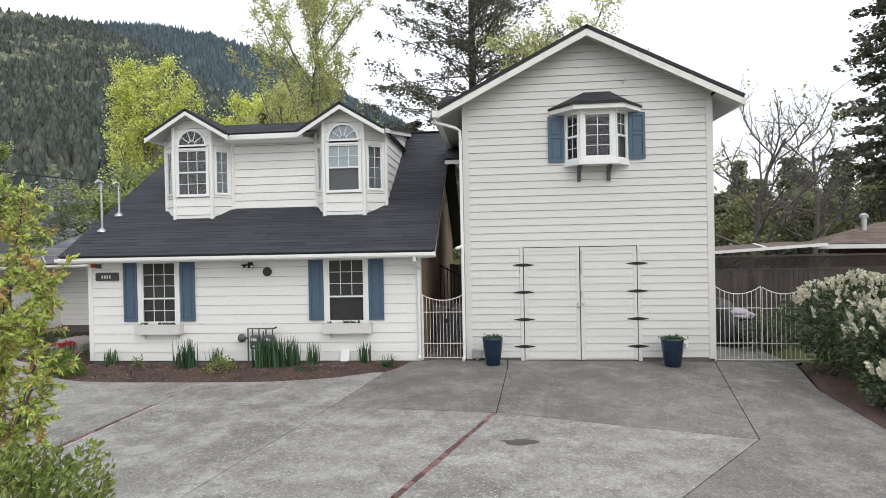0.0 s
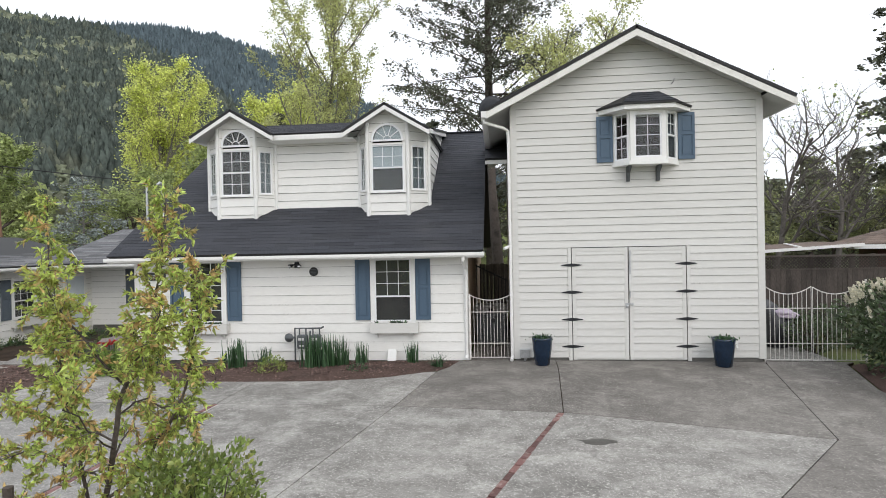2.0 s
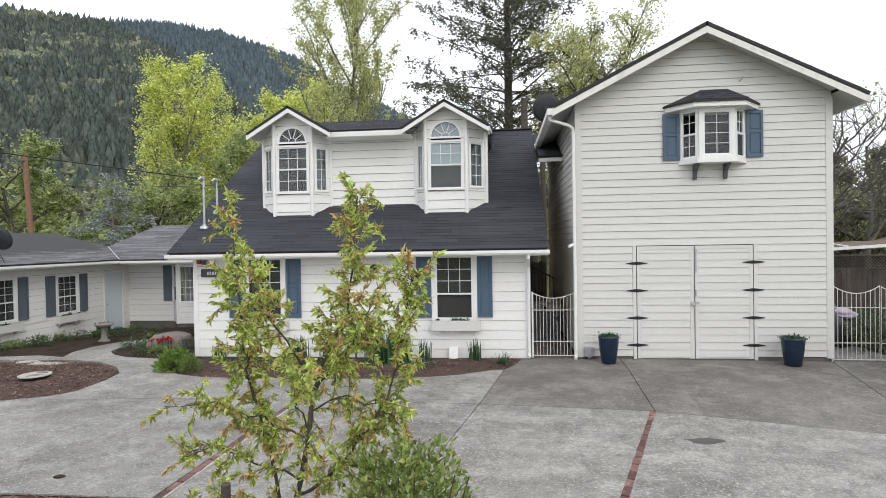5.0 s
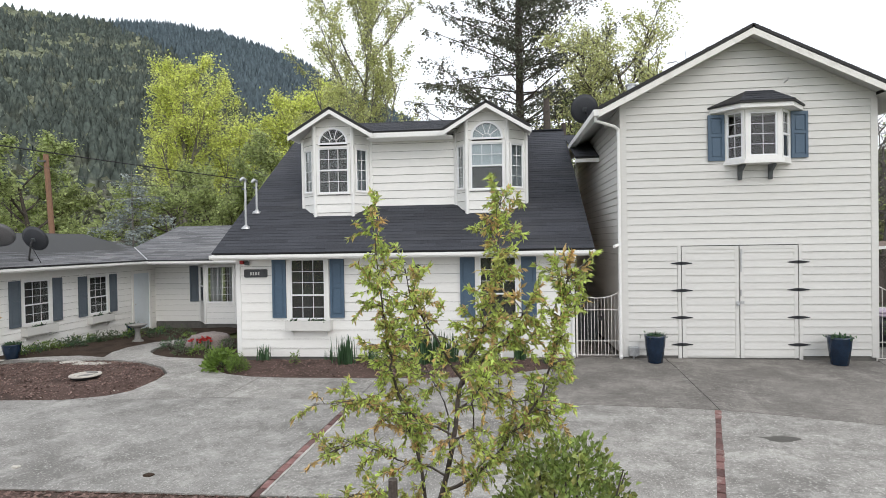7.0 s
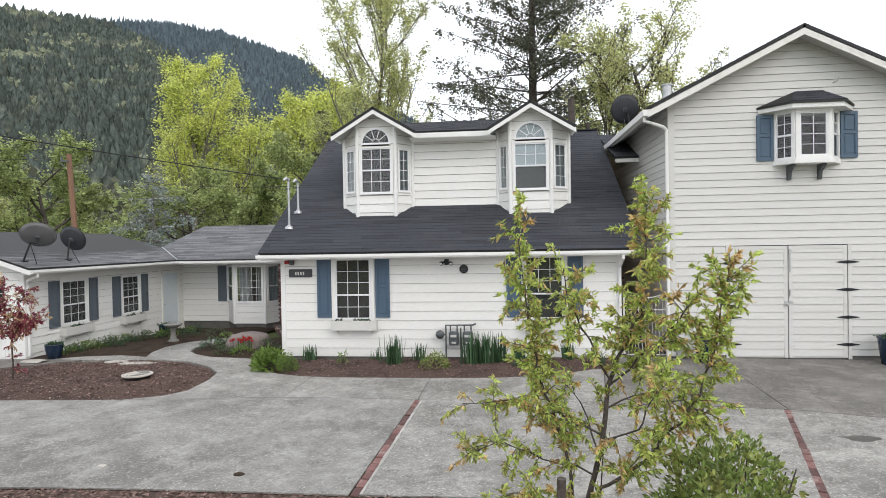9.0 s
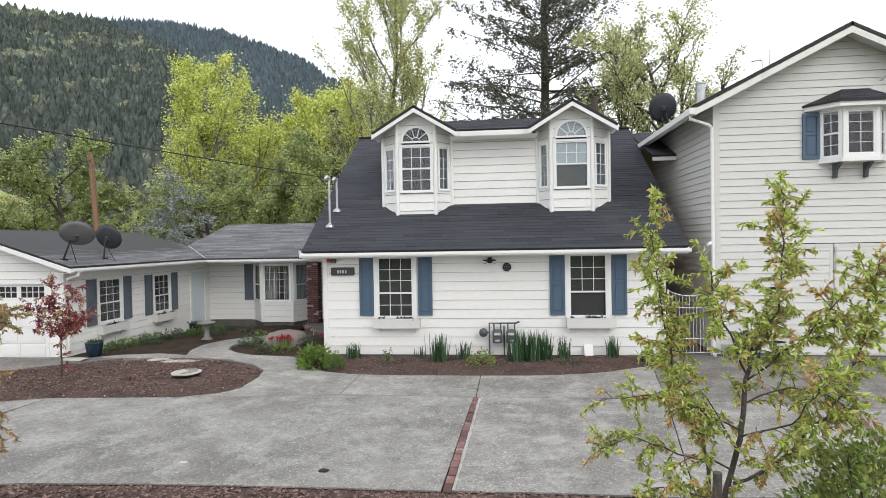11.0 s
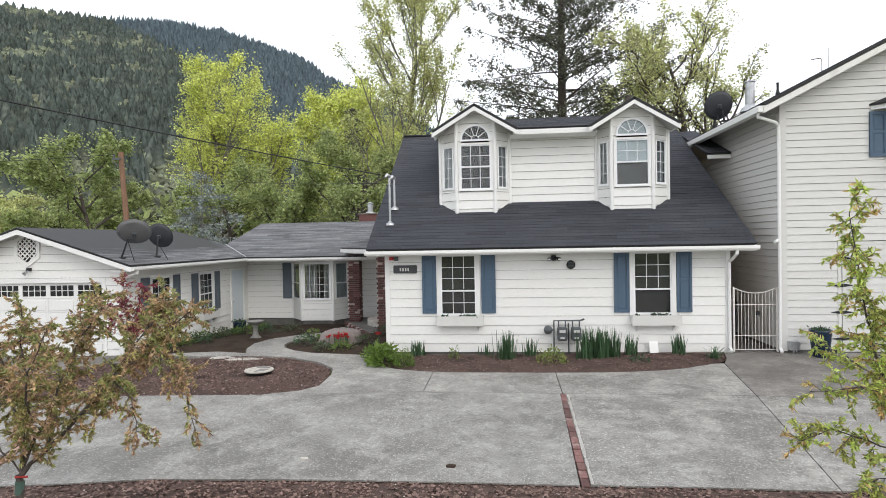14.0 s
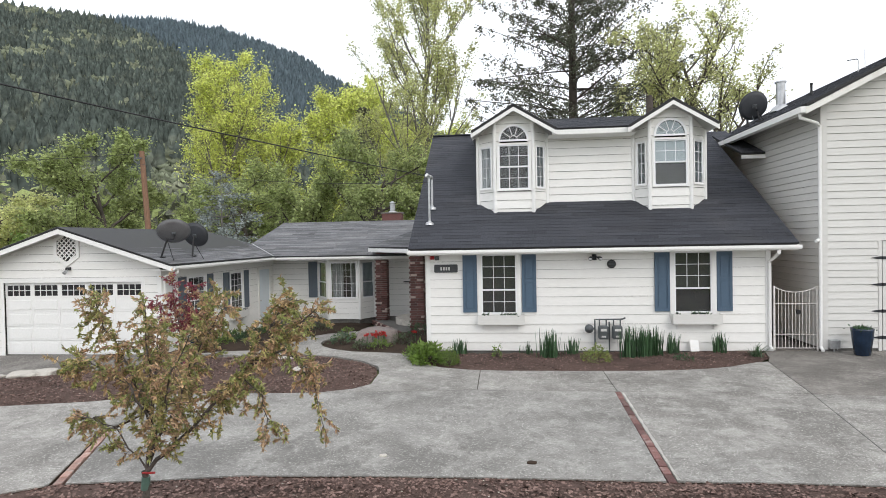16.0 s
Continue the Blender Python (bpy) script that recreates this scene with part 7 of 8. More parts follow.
def grow(rng, v, f, tips, p, d, length, r, level, spec):
    """A limb that wanders upward and bears its own limbs; ends are kept for the leaves."""
    n = 5 if level < 2 else 4
    pts, radii, cur = [p], [r], d / np.linalg.norm(d)
    for i in range(n):
        cur = cur + rng.normal(size=3) * spec["wander"] + np.array([0, 0, spec["rise"]])
        cur /= np.linalg.norm(cur)
        pts.append(pts[-1] + cur * length / n)
        radii.append(r * (1 - 0.7 * (i + 1) / n))
    limb(v[min(level, 1)], f[min(level, 1)], pts, radii, 7 if level == 0 else 5 if level == 1 else 4)
    if level >= spec["levels"]:
        tips += [(q, cur) for q in pts[1:]]
        return
    kids = spec["kids"][level]
    for k in range(kids):
        t = spec["low"][level] + (1 - spec["low"][level]) * (k + rng.uniform(0.2, 0.8)) / kids
        i = min(n - 1, int(t * n))
        o = pts[i] + (pts[i + 1] - pts[i]) * (t * n - i)
        ang = rng.uniform(0, math.tau) if level else k * 2.4 + rng.uniform(-0.4, 0.4)
        side = np.array([math.cos(ang), math.sin(ang), 0.0])
        w = spec["open"][level] * rng.uniform(0.7, 1.3)
        nd = cur * math.cos(w) + side * math.sin(w)
        shape = spec["shape"](t) if level == 0 else 1 - 0.45 * t
        grow(rng, v, f, tips, o, nd, length * spec["ratio"][level] * shape * rng.uniform(0.75, 1.2), radii[i] * 0.6, level + 1, spec)
    tips += [(pts[-1], cur)]


def tree(name, at, h, spec, leaves, size, material, bark, label, seed, scatter, lean=(0, 0), r=None, group="", flat=0.35):
    """Trunk and limbs, with leaves in tufts about the twig ends; some twigs bear many, some few."""
    rng = np.random.default_rng(seed)
    t = thing(name, label, "tree", at, group, lift=uplift(at[0]))
    v, f, tips = ([], []), ([], []), []
    grow(rng, v, f, tips, np.array(at, float) + (0, 0, -0.3), np.array([lean[0], lean[1], 1.0]), h * spec["stem"], r or h * 0.017, 0, spec)
    raw("trunk", v[0], f[0], bark, t, smooth=True)
    raw("branchwork", v[1], f[1], bark, t, kind="stuff", smooth=True)
    P = np.array([q for q, _ in tips])
    w = rng.gamma(0.55, 1.0, len(P))
    idx = rng.choice(len(P), leaves, p=w / w.sum())
    spot = rng.normal(size=(leaves, 3))
    quad_mesh("crown", P[idx] + spot * scatter * rng.uniform(0.3, 1.3, (leaves, 1)), size, material, t, rng, flat=flat)
    return t


UPRIGHT = dict(levels=3, kids=(15, 7, 5), low=(0.10, 0.25, 0.2), open=(0.6, 0.5, 0.5), ratio=(0.60, 0.5, 0.45), wander=0.09, rise=0.10, stem=0.92, shape=lambda t: 1.15 - 0.75 * t)
POPLAR = dict(levels=3, kids=(19, 8, 5), low=(0.15, 0.2, 0.2), open=(0.53, 0.52, 0.5), ratio=(0.46, 0.48, 0.42), wander=0.07, rise=0.08, stem=0.97, shape=lambda t: 1.1 - 0.55 * t)
SPREADING = dict(levels=3, kids=(9, 6, 5), low=(0.3, 0.25, 0.2), open=(1.0, 0.7, 0.7), ratio=(0.72, 0.55, 0.5), wander=0.16, rise=0.05, stem=0.72, shape=lambda t: 1.15 - 0.5 * t)
BARE = dict(levels=3, kids=(11, 9, 9), low=(0.25, 0.2, 0.15), open=(0.85, 0.7, 0.7), ratio=(0.62, 0.55, 0.5), wander=0.2, rise=0.05, stem=0.78, shape=lambda t: 1.1 - 0.5 * t)

OPEN = dict(BARE, wander=0.15, rise=0.06, open=(0.9, 0.8, 0.7), kids=(15, 9, 7), low=(0.28, 0.2, 0.15), ratio=(0.50, 0.5, 0.5))

tree("tree", (-38.0, 58.0, -0.5), 21.8, UPRIGHT, 24000, 0.20, LEAF_YELLOW, BARK_PALE, "tall yellow-green tree in fresh spring leaf", 11, 0.42, r=0.34)
tree("tree", (-33.0, 60.0, -0.5), 15.0, UPRIGHT, 13000, 0.22, LEAF_YELLOW, BARK_PALE, "yellow-green tree in fresh spring leaf", 12, 0.4, r=0.25)
tree("tree", (-42.0, 62.0, -0.5), 19.0, UPRIGHT, 14000, 0.22, LEAF_YELLOW, BARK_PALE, "yellow-green tree in fresh spring leaf", 13, 0.4, r=0.28)
tree("tree", (-22.6, 51.0, -0.5), 10.5, UPRIGHT, 9000, 0.2, LEAF_YELLOW, BARK_PALE, "slim yellow-green sapling among the oaks", 17, 0.34, r=0.16)
tree("tree", (-23.2, 56.0, -0.5), 17.0, UPRIGHT, 24000, 0.22, LEAF_YELLOW, BARK_PALE, "dense rounded yellow-green tree", 14, 0.5, r=0.3, flat=0.1)
tree("tree", (-18.8, 54.0, -0.5), 16.5, UPRIGHT, 22000, 0.22, LEAF_YELLOW, BARK_PALE, "dense rounded yellow-green tree", 15, 0.5, r=0.3, flat=0.1)
tree("tree", (-14.2, 55.0, -0.5), 13.5, UPRIGHT, 15000, 0.22, LEAF_YELLOW, BARK_PALE, "dense rounded yellow-green tree", 16, 0.5, r=0.3)
tree("tree", (-14.7, 40.5, -0.5), 22.5, POPLAR, 42000, 0.135, LEAF_POPLAR, BARK_PALE, "slender poplar with thin pale-green spring leaf", 21, 0.26, r=0.22)
tree("tree", (6.7, 36.2, -0.5), 21.0, OPEN, 17000, 0.14, LEAF_POPLAR, BARK, "open spreading tree with sparse light-green leaf", 23, 0.24, r=0.3)
tree("tree", (2.2, 39.0, -0.5), 15.0, POPLAR, 7000, 0.15, LEAF_POPLAR, BARK, "thin tree with sparse light-green leaf", 24, 0.24, r=0.16)
tree("tree", (-14.8, 30.5, -0.6), 9.8, SPREADING, 26000, 0.14, LEAF_OAK, BARK, "rounded mid-green oak behind the entrance wing", 25, 0.26, r=0.22)
tree("tree", (-10.2, 34.0, -0.6), 9.0, SPREADING, 16000, 0.14, LEAF_OAK, BARK, "mid-green oak behind the main house", 27, 0.26, r=0.2)
tree("tree", (-19.6, 33.0, -0.6), 7.8, SPREADING, 15000, 0.14, LEAF_OAK, BARK, "rounded mid-green oak behind the entrance wing", 26, 0.26, r=0.2)
tree("tree", (-31.2, 31.5, -0.6), 10.2, SPREADING, 22000, 0.15, LEAF_OAK, BARK, "mid-green oak behind the garage", 28, 0.26, r=0.24)
tree("tree", (-24.6, 35.0, -0.6), 9.2, SPREADING, 16000, 0.15, LEAF_OAK, BARK, "mid-green oak behind the utility pole", 29, 0.26, r=0.22)
tree("tree", (-37.0, 36.0, -0.6), 7.2, SPREADING, 14000, 0.16, LEAF_OAK, BARK, "mid-green oak behind the garage", 30, 0.3, r=0.2)
tree("tree", (-43.0, 35.0, -0.6), 7.8, SPREADING, 14000, 0.16, LEAF_POPLAR, BARK, "olive-green oak in new leaf beyond the garage", 31, 0.3, r=0.22)
tree("tree", (-29.5, 24.0, -0.6), 4.6, SPREADING, 9000, 0.10, LEAF_BUSH, BARK, "low bright-green tree behind the garage", 32, 0.18, r=0.09)
tree("tree", (12.8, 30.0, -0.4), 11.0, BARE, 350, 0.12, LEAF_OAK, BARK_GREY, "grey bare-branched oak with few leaves", 33, 0.26, r=0.17)
tree("tree", (17.8, 33.5, -0.4), 11.0, BARE, 450, 0.12, LEAF_OAK, BARK_GREY, "grey bare-branched oak with few leaves", 34, 0.26, r=0.18)
tree("tree", (22.5, 36.0, -0.4), 10.0, BARE, 500, 0.13, LEAF_OAK, BARK_GREY, "grey bare-branched oak with few leaves", 35, 0.26, r=0.16)
tree("tree", (15.0, 38.0, -0.4), 6.2, SPREADING, 12000, 0.14, LEAF_SHADY, BARK, "dull olive-green tree beyond the fence", 36, 0.26, r=0.14)
tree("tree", (10.0, 37.0, -0.4), 5.2, SPREADING, 10000, 0.14, LEAF_SHADY, BARK, "dull olive-green tree beyond the fence", 37, 0.26, r=0.12)
tree("tree", (21.0, 40.0, -0.4), 7.0, SPREADING, 12000, 0.15, LEAF_SHADY, BARK, "dull olive-green tree beyond the fence", 38, 0.28, r=0.14)
tree("tree", (27.0, 42.0, -0.4), 7.0, SPREADING, 12000, 0.16, LEAF_SHADY, BARK, "dull olive-green tree beyond the fence", 39, 0.28, r=0.16)


rng = np.random.default_rng(140)
t = thing("tree", "leaning bare reddish-brown trunk behind the side passage", "tree", (-1.0, 25.0, 0), lift=0.03)
v, f = [], []
limb(v, f, [np.array(p) for p in ((-0.85, 25.0, -0.3), (-0.95, 25.0, 2.0), (-1.15, 25.1, 5.0), (-1.2, 25.2, 9.0))], [0.3, 0.25, 0.2, 0.14], 10)
limb(v, f, [np.array(p) for p in ((-0.45, 25.6, -0.3), (-0.35, 25.6, 3.0), (-0.4, 25.7, 8.0))], [0.16, 0.14, 0.1], 8)
raw("trunk", v, f, BARK, t, smooth=True)


def conifer(name, at, h, reach, material, label, seed, first=0.08, per=6, gap=0.75, droop=0.25, sprays=46, size=0.42, bark=BARK, dens=1.0, rise=0.15, thin=0.13, hang=1.2):
    """A straight trunk with whorls of drooping boughs, each a rib set with sprays."""
    rng = np.random.default_rng(seed)
    t = thing(name, label, "tree", at, lift=uplift(at[0]))
    v, f, pos, out = [], [], [], []
    a0 = np.array(at, float)
    r0 = h * 0.014
    limb(v, f, [a0 + (0, 0, -0.3 + h * k / 8) for k in range(9)], [r0 * (1 - 0.93 * k / 8) for k in range(9)], 8)
    raw("trunk", v, f, bark, t, smooth=True)
    v, f = [], []
    z = h * first
    while z < h * 0.985:
        q = (z / h - first) / (1 - first)
        L0 = reach * (1 - q) ** 0.75 * min(1, 0.45 + q * 3.5) + 0.15
        for k in range(per):
            a = rng.uniform(0, math.tau)
            L = L0 * rng.uniform(0.55, 1.12)
            if rng.random() > dens:
                continue
            d = np.array([math.cos(a), math.sin(a), rise * rng.uniform(0.2, 1.6)])
            n = 6
            pts = [a0 + (0, 0, z + rng.uniform(-0.2, 0.2) * gap)]
            for i in range(n):
                d = d + (0, 0, -droop * 0.22)
                if i > 3:
                    d = d + (0, 0, droop * 0.3)
                pts.append(pts[-1] + d / np.linalg.norm(d) * L / n)
            limb(v, f, pts, [0.008 * L + 0.006] + [0.0065 * L * (1 - i / n) + 0.004 for i in range(n)], 4)
            m = max(3, int(sprays * L / reach / 12))
            s = rng.uniform(0.2, 1.0, m) * n
            i0 = np.minimum(s.astype(int), n - 1)
            P = np.array(pts)
            base = P[i0] + (P[i0 + 1] - P[i0]) * (s - i0)[:, None]
            side = np.array([-math.sin(a), math.cos(a), 0])
            w = rng.normal(size=(m, 1)) * thin * L * (1.1 - s / n * 0.7)[:, None]
            tuft = np.repeat(base + side * w, 12, 0)
            spot = rng.normal(size=tuft.shape) * size * 0.85
            spot[:, 2] = -np.abs(spot[:, 2]) * hang
            pos.append(tuft + spot)
        z += gap * rng.uniform(0.75, 1.2)
    raw("branchwork", v, f, bark, t, kind="stuff", smooth=True)
    quad_mesh("crown", np.concatenate(pos), size, material, t, rng, flat=0.35)
    return t


conifer("conifer", (-1.5, 48.0, -0.5), 40.0, 12.5, NEEDLE, "tall open grey-green conifer behind the house", 51, first=0.1, per=7, gap=0.95, sprays=620, size=0.165, dens=0.88, rise=0.45, droop=0.14, thin=0.1, hang=2.2)
conifer("conifer", (-6.0, 44.0, -0.5), 13.0, 3.4, NEEDLE, "dark-green conifer behind the house", 52, sprays=110, size=0.22)
conifer("conifer", (2.5, 47.0, -0.5), 16.0, 4.4, LEAF_OAK, "green lower conifer boughs behind the house", 53, sprays=120, size=0.2, rise=0.3)
conifer("conifer", (-19.3, 46.0, -0.5), 14.5, 1.9, NEEDLE, "narrow dark conifer among the spring trees", 54, sprays=90, size=0.22)
conifer("spruce", (-22.6, 27.5, -0.6), 7.4, 3.5, NEEDLE_BLUE, "sparse grey-blue spruce behind the garage roof", 55, first=0.06, per=7, gap=0.55, sprays=230, size=0.1, droop=0.45, rise=0.3, bark=BARK_PALE, thin=0.14, hang=2.6)
conifer("conifer", (22.5, 33.0, -0.4), 25.0, 4.0, NEEDLE, "tall dark conifer beyond the neighbouring house", 56, first=0.2, per=6, gap=0.7, sprays=170, size=0.26)
conifer("conifer", (26.0, 36.0, -0.4), 22.0, 3.8, NEEDLE, "tall dark conifer beyond the neighbouring house", 57, first=0.1, per=6, gap=0.7, sprays=170, size=0.26)
for i, (x, y, h) in enumerate(((17, 44, 7), (24, 46, 8.5), (26, 62, 12), (30, 66, 10), (35, 60, 12.5), (40, 64, 11), (23, 70, 10.5), (45, 66, 13), (24.2, 48, 10.5), (21.0, 47, 8.0), (19.0, 45, 6.5), (14.0, 45, 8.0))):
    conifer("conifer", (x, y, -0.5), h, 2.4, NEEDLE_HAZED, "small haze-paled conifer in the far tree line", 60 + i, sprays=150, size=0.36, gap=0.7, per=7)


# ---- near trees in the street bed ----
def twigs(rng, v, f, P, D, path_pts, count, length, start=0.2, droop=0.1, r=0.005, per=13, sub=True):
    """Leafy side twigs along a limb."""
    pts = np.array(path_pts, float)
    n = len(pts) - 1
    for _ in range(count):
        s = rng.uniform(start, 1.0) * n
        i = min(int(s), n - 1)
        o = pts[i] + (pts[i + 1] - pts[i]) * (s - i)
        along = pts[i + 1] - pts[i]
        along /= np.linalg.norm(along)
        d = along * rng.uniform(0.2, 0.9) + rng.normal(size=3) * 0.75
        d /= np.linalg.norm(d)
        L = length * rng.uniform(0.45, 1.2)
        q = [o]
        for k in range(4):
            d = d + rng.normal(size=3) * 0.15 + (0, 0, -droop)
            d /= np.linalg.norm(d)
            q.append(q[-1] + d * L / 4)
        limb(v, f, q, [r, r * 0.8, r * 0.65, r * 0.5, r * 0.3], 4)
        m = max(4, int(per * L / length))
        t = rng.uniform(0.12, 1.02, m) * 4
        j = np.minimum(t.astype(int), 3)
        q = np.array(q)
        P.append(q[j] + (q[j + 1] - q[j]) * (t - j)[:, None])
        D.append(d + rng.normal(size=(m, 3)) * 0.6 + (0, 0, -0.45))
        if sub and rng.random() < 0.5:
            twigs(rng, v, f, P, D, q, 1, length * 0.6, 0.3, droop, r * 0.6, per, False)


def young_tree(name, limbs, counts, label, seed, leaf, mats, share, droop, length, per=13, slim=0.33, curl=0.45):
    """A young garden tree from a handful of limbs, each a run of places with its girth."""
    rng = np.random.default_rng(seed)
    v, f, tv, tf, P, D = [], [], [], [], [], []
    for (pts, r0, r1), c in zip(limbs, counts):
        pts = np.array(pts, float)
        fine = [pts[0]]
        for a, b in zip(pts, pts[1:]):
            for k in (0.33, 0.66, 1.0):
                fine.append(a + (b - a) * k + rng.normal(size=3) * 0.012)
        limb(v, f, fine, list(np.linspace(r0 * 0.75, r1 * 0.75, len(fine))), 8)
        twigs(rng, tv, tf, P, D, fine, c, length, 0.12 if r0 < 0.03 else 0.45, droop, 0.004, per)
    t = thing(name, label, "tree", tuple(limbs[0][0][0]), lift=uplift(limbs[0][0][0][0]))
    raw("trunk", v, f, BARK, t, smooth=True)
    raw("branchwork", tv, tf, BARK_GREY, t, kind="stuff", smooth=True)
    pick = np.concatenate([np.full(len(q), rng.random() < share) for q in P])
    P, D = np.concatenate(P), np.concatenate(D)
    flip = rng.random(len(P)) < 0.15
    pick = pick ^ flip
    leaf_mesh("leaves", P[~pick], D[~pick], leaf, leaf * slim, mats[0], t, rng, curl)
    leaf_mesh("leaves", P[pick], D[pick], leaf, leaf * slim, mats[1], t, rng, curl, label="bronze-tinted young leaves")
    return t


T1 = [
    ([(-3.92, 3.95, -0.15), (-3.86, 3.97, 0.4), (-3.79, 4.0, 0.78), (-3.68, 4.0, 1.38), (-3.61, 4.05, 1.73)], 0.036, 0.02),
    ([(-3.85, 3.98, 0.55), (-4.0, 4.0, 1.2), (-4.1, 4.02, 1.54), (-4.17, 4.05, 1.8), (-4.23, 4.08, 2.13), (-4.26, 4.1, 2.5), (-4.27, 4.1, 3.03)], 0.018, 0.004),
    ([(-3.61, 4.05, 1.73), (-3.49, 4.05, 1.97), (-3.39, 4.05, 2.22), (-3.36, 4.08, 2.63), (-3.33, 4.1, 2.98)], 0.016, 0.004),
    ([(-3.75, 4.0, 0.85), (-3.5, 3.92, 1.02), (-3.27, 3.86, 1.31), (-3.08, 3.82, 1.6), (-2.98, 3.8, 1.93), (-2.93, 3.78, 2.25), (-2.85, 3.76, 2.46)], 0.018, 0.004),
    ([(-3.63, 4.03, 1.65), (-3.8, 3.9, 1.98), (-3.95, 3.8, 2.25), (-4.0, 3.75, 2.5)], 0.012, 0.004),
    ([(-3.64, 4.05, 1.6), (-3.45, 3.9, 1.85), (-3.25, 3.8, 2.05), (-3.15, 3.75, 2.25)], 0.012, 0.004),
    ([(-3.7, 4.0, 1.25), (-4.0, 3.95, 1.42), (-4.35, 3.9, 1.52), (-4.72, 3.9, 1.5)], 0.011, 0.003),
    ([(-3.76, 4.0, 0.95), (-4.1, 4.05, 1.05), (-4.45, 4.1, 1.15), (-4.7, 4.1, 1.06)], 0.011, 0.003),
    ([(-3.66, 4.0, 1.45), (-3.4, 3.9, 1.6), (-3.15, 3.85, 1.55), (-2.95, 3.85, 1.42)], 0.010, 0.003),
    ([(-3.72, 4.0, 1.1), (-3.8, 4.4, 1.4), (-4.0, 4.7, 1.6), (-4.2, 4.8, 1.7)], 0.010, 0.003),
    ([(-3.7, 4.0, 1.2), (-3.55, 3.6, 1.45), (-3.5, 3.35, 1.7), (-3.45, 3.3, 1.9)], 0.010, 0.003),
    ([(-3.8, 4.0, 0.75), (-4.05, 3.8, 0.85), (-4.35, 3.7, 0.95), (-4.6, 3.65, 0.85)], 0.010, 0.003),
]
young_tree("young_tree", T1, (8, 98, 84, 92, 34, 36, 32, 30, 24, 18, 18, 22), "young fruit tree with curled olive and bronze leaves", 71, 0.05, (LEAF_PLUM, LEAF_BRONZE), 0.17, 0.07, 0.21, per=32, slim=0.4, curl=0.7)
T2 = [
    ([(-11.17, 3.85, -0.35), (-11.16, 3.85, 0.36), (-11.14, 3.85, 0.66)], 0.045, 0.035),
    ([(-11.14, 3.85, 0.64), (-11.09, 3.88, 1.12), (-11.12, 3.9, 1.61), (-11.2, 3.95, 2.14)], 0.022, 0.005),
    ([(-11.14, 3.85, 0.64), (-10.82, 3.85, 0.96), (-10.46, 3.87, 1.31), (-10.14, 3.9, 1.66), (-9.8, 3.92, 1.9), (-9.53, 3.95, 2.1)], 0.026, 0.005),
    ([(-11.11, 3.85, 0.73), (-10.86, 4.0, 1.32), (-10.77, 4.1, 1.79), (-10.63, 4.2, 2.21)], 0.018, 0.005),
    ([(-11.09, 3.85, 1.03), (-11.25, 3.8, 1.44), (-11.55, 3.75, 1.65), (-11.85, 3.75, 1.61)], 0.013, 0.004),
    ([(-10.2, 3.88, 1.58), (-9.85, 3.8, 1.74), (-9.6, 3.78, 1.55), (-9.52, 3.78, 1.08)], 0.011, 0.003),
    ([(-10.4, 3.87, 1.37), (-10.2, 3.75, 1.55), (-10.0, 3.7, 1.38), (-9.97, 3.7, 1.08)], 0.01, 0.003),
    ([(-11.11, 3.85, 0.79), (-10.71, 3.5, 1.32), (-10.55, 3.3, 1.67), (-10.35, 3.25, 1.96)], 0.013, 0.004),
    ([(-11.09, 3.88, 1.2), (-11.25, 4.2, 1.55), (-11.35, 4.4, 1.85)], 0.011, 0.004),
    ([(-11.14, 3.85, 0.68), (-11.36, 3.85, 0.97), (-11.61, 3.85, 1.14), (-11.77, 3.85, 1.11)], 0.01, 0.003),
    ([(-10.87, 3.86, 0.91), (-10.8, 3.9, 1.44), (-10.6, 3.95, 1.85), (-10.45, 4.0, 2.08)], 0.012, 0.004),
    ([(-11.11, 3.88, 1.14), (-11.35, 3.95, 1.55), (-11.6, 4.0, 1.9), (-11.7, 4.0, 2.14)], 0.012, 0.004),
    ([(-10.3, 3.88, 1.49), (-10.05, 4.0, 1.9), (-9.95, 4.05, 2.08), (-9.85, 4.1, 2.16)], 0.01, 0.003),
]
t2 = young_tree("young_tree", T2, (0, 70, 104, 70, 60, 44, 36, 42, 36, 24, 60, 62, 50), "young spreading tree with bronze and olive leaves", 72, 0.037, (LEAF_TAN, LEAF_PINK), 0.55, 0.16, 0.2, per=44, slim=0.46, curl=0.9)
for nm, z0, z1, r, mt in (("tape", 0.50, 0.61, 0.036, TAPE),):
    bm = nb()
    tube(bm, [(-11.157, 3.85, z0), (-11.15, 3.85, (z0 + z1) / 2), (-11.147, 3.85, z1)], r, 12)
    part(nm, bm, mt, t2, "green tape round the trunk")
bm = nb()
box(bm, -11.2, 3.806, 0.27, -11.178, 3.812, 0.44, bevel=0.002)
part("tag", bm, VINYL, t2, "white tag on the trunk")
bm = nb()
tube(bm, [(-11.15, 3.81, 0.66), (-11.1, 3.8, 0.665), (-11.03, 3.8, 0.67)], 0.009, 6)
part("tie", bm, TULIP, t2, "faded red tie at the fork")
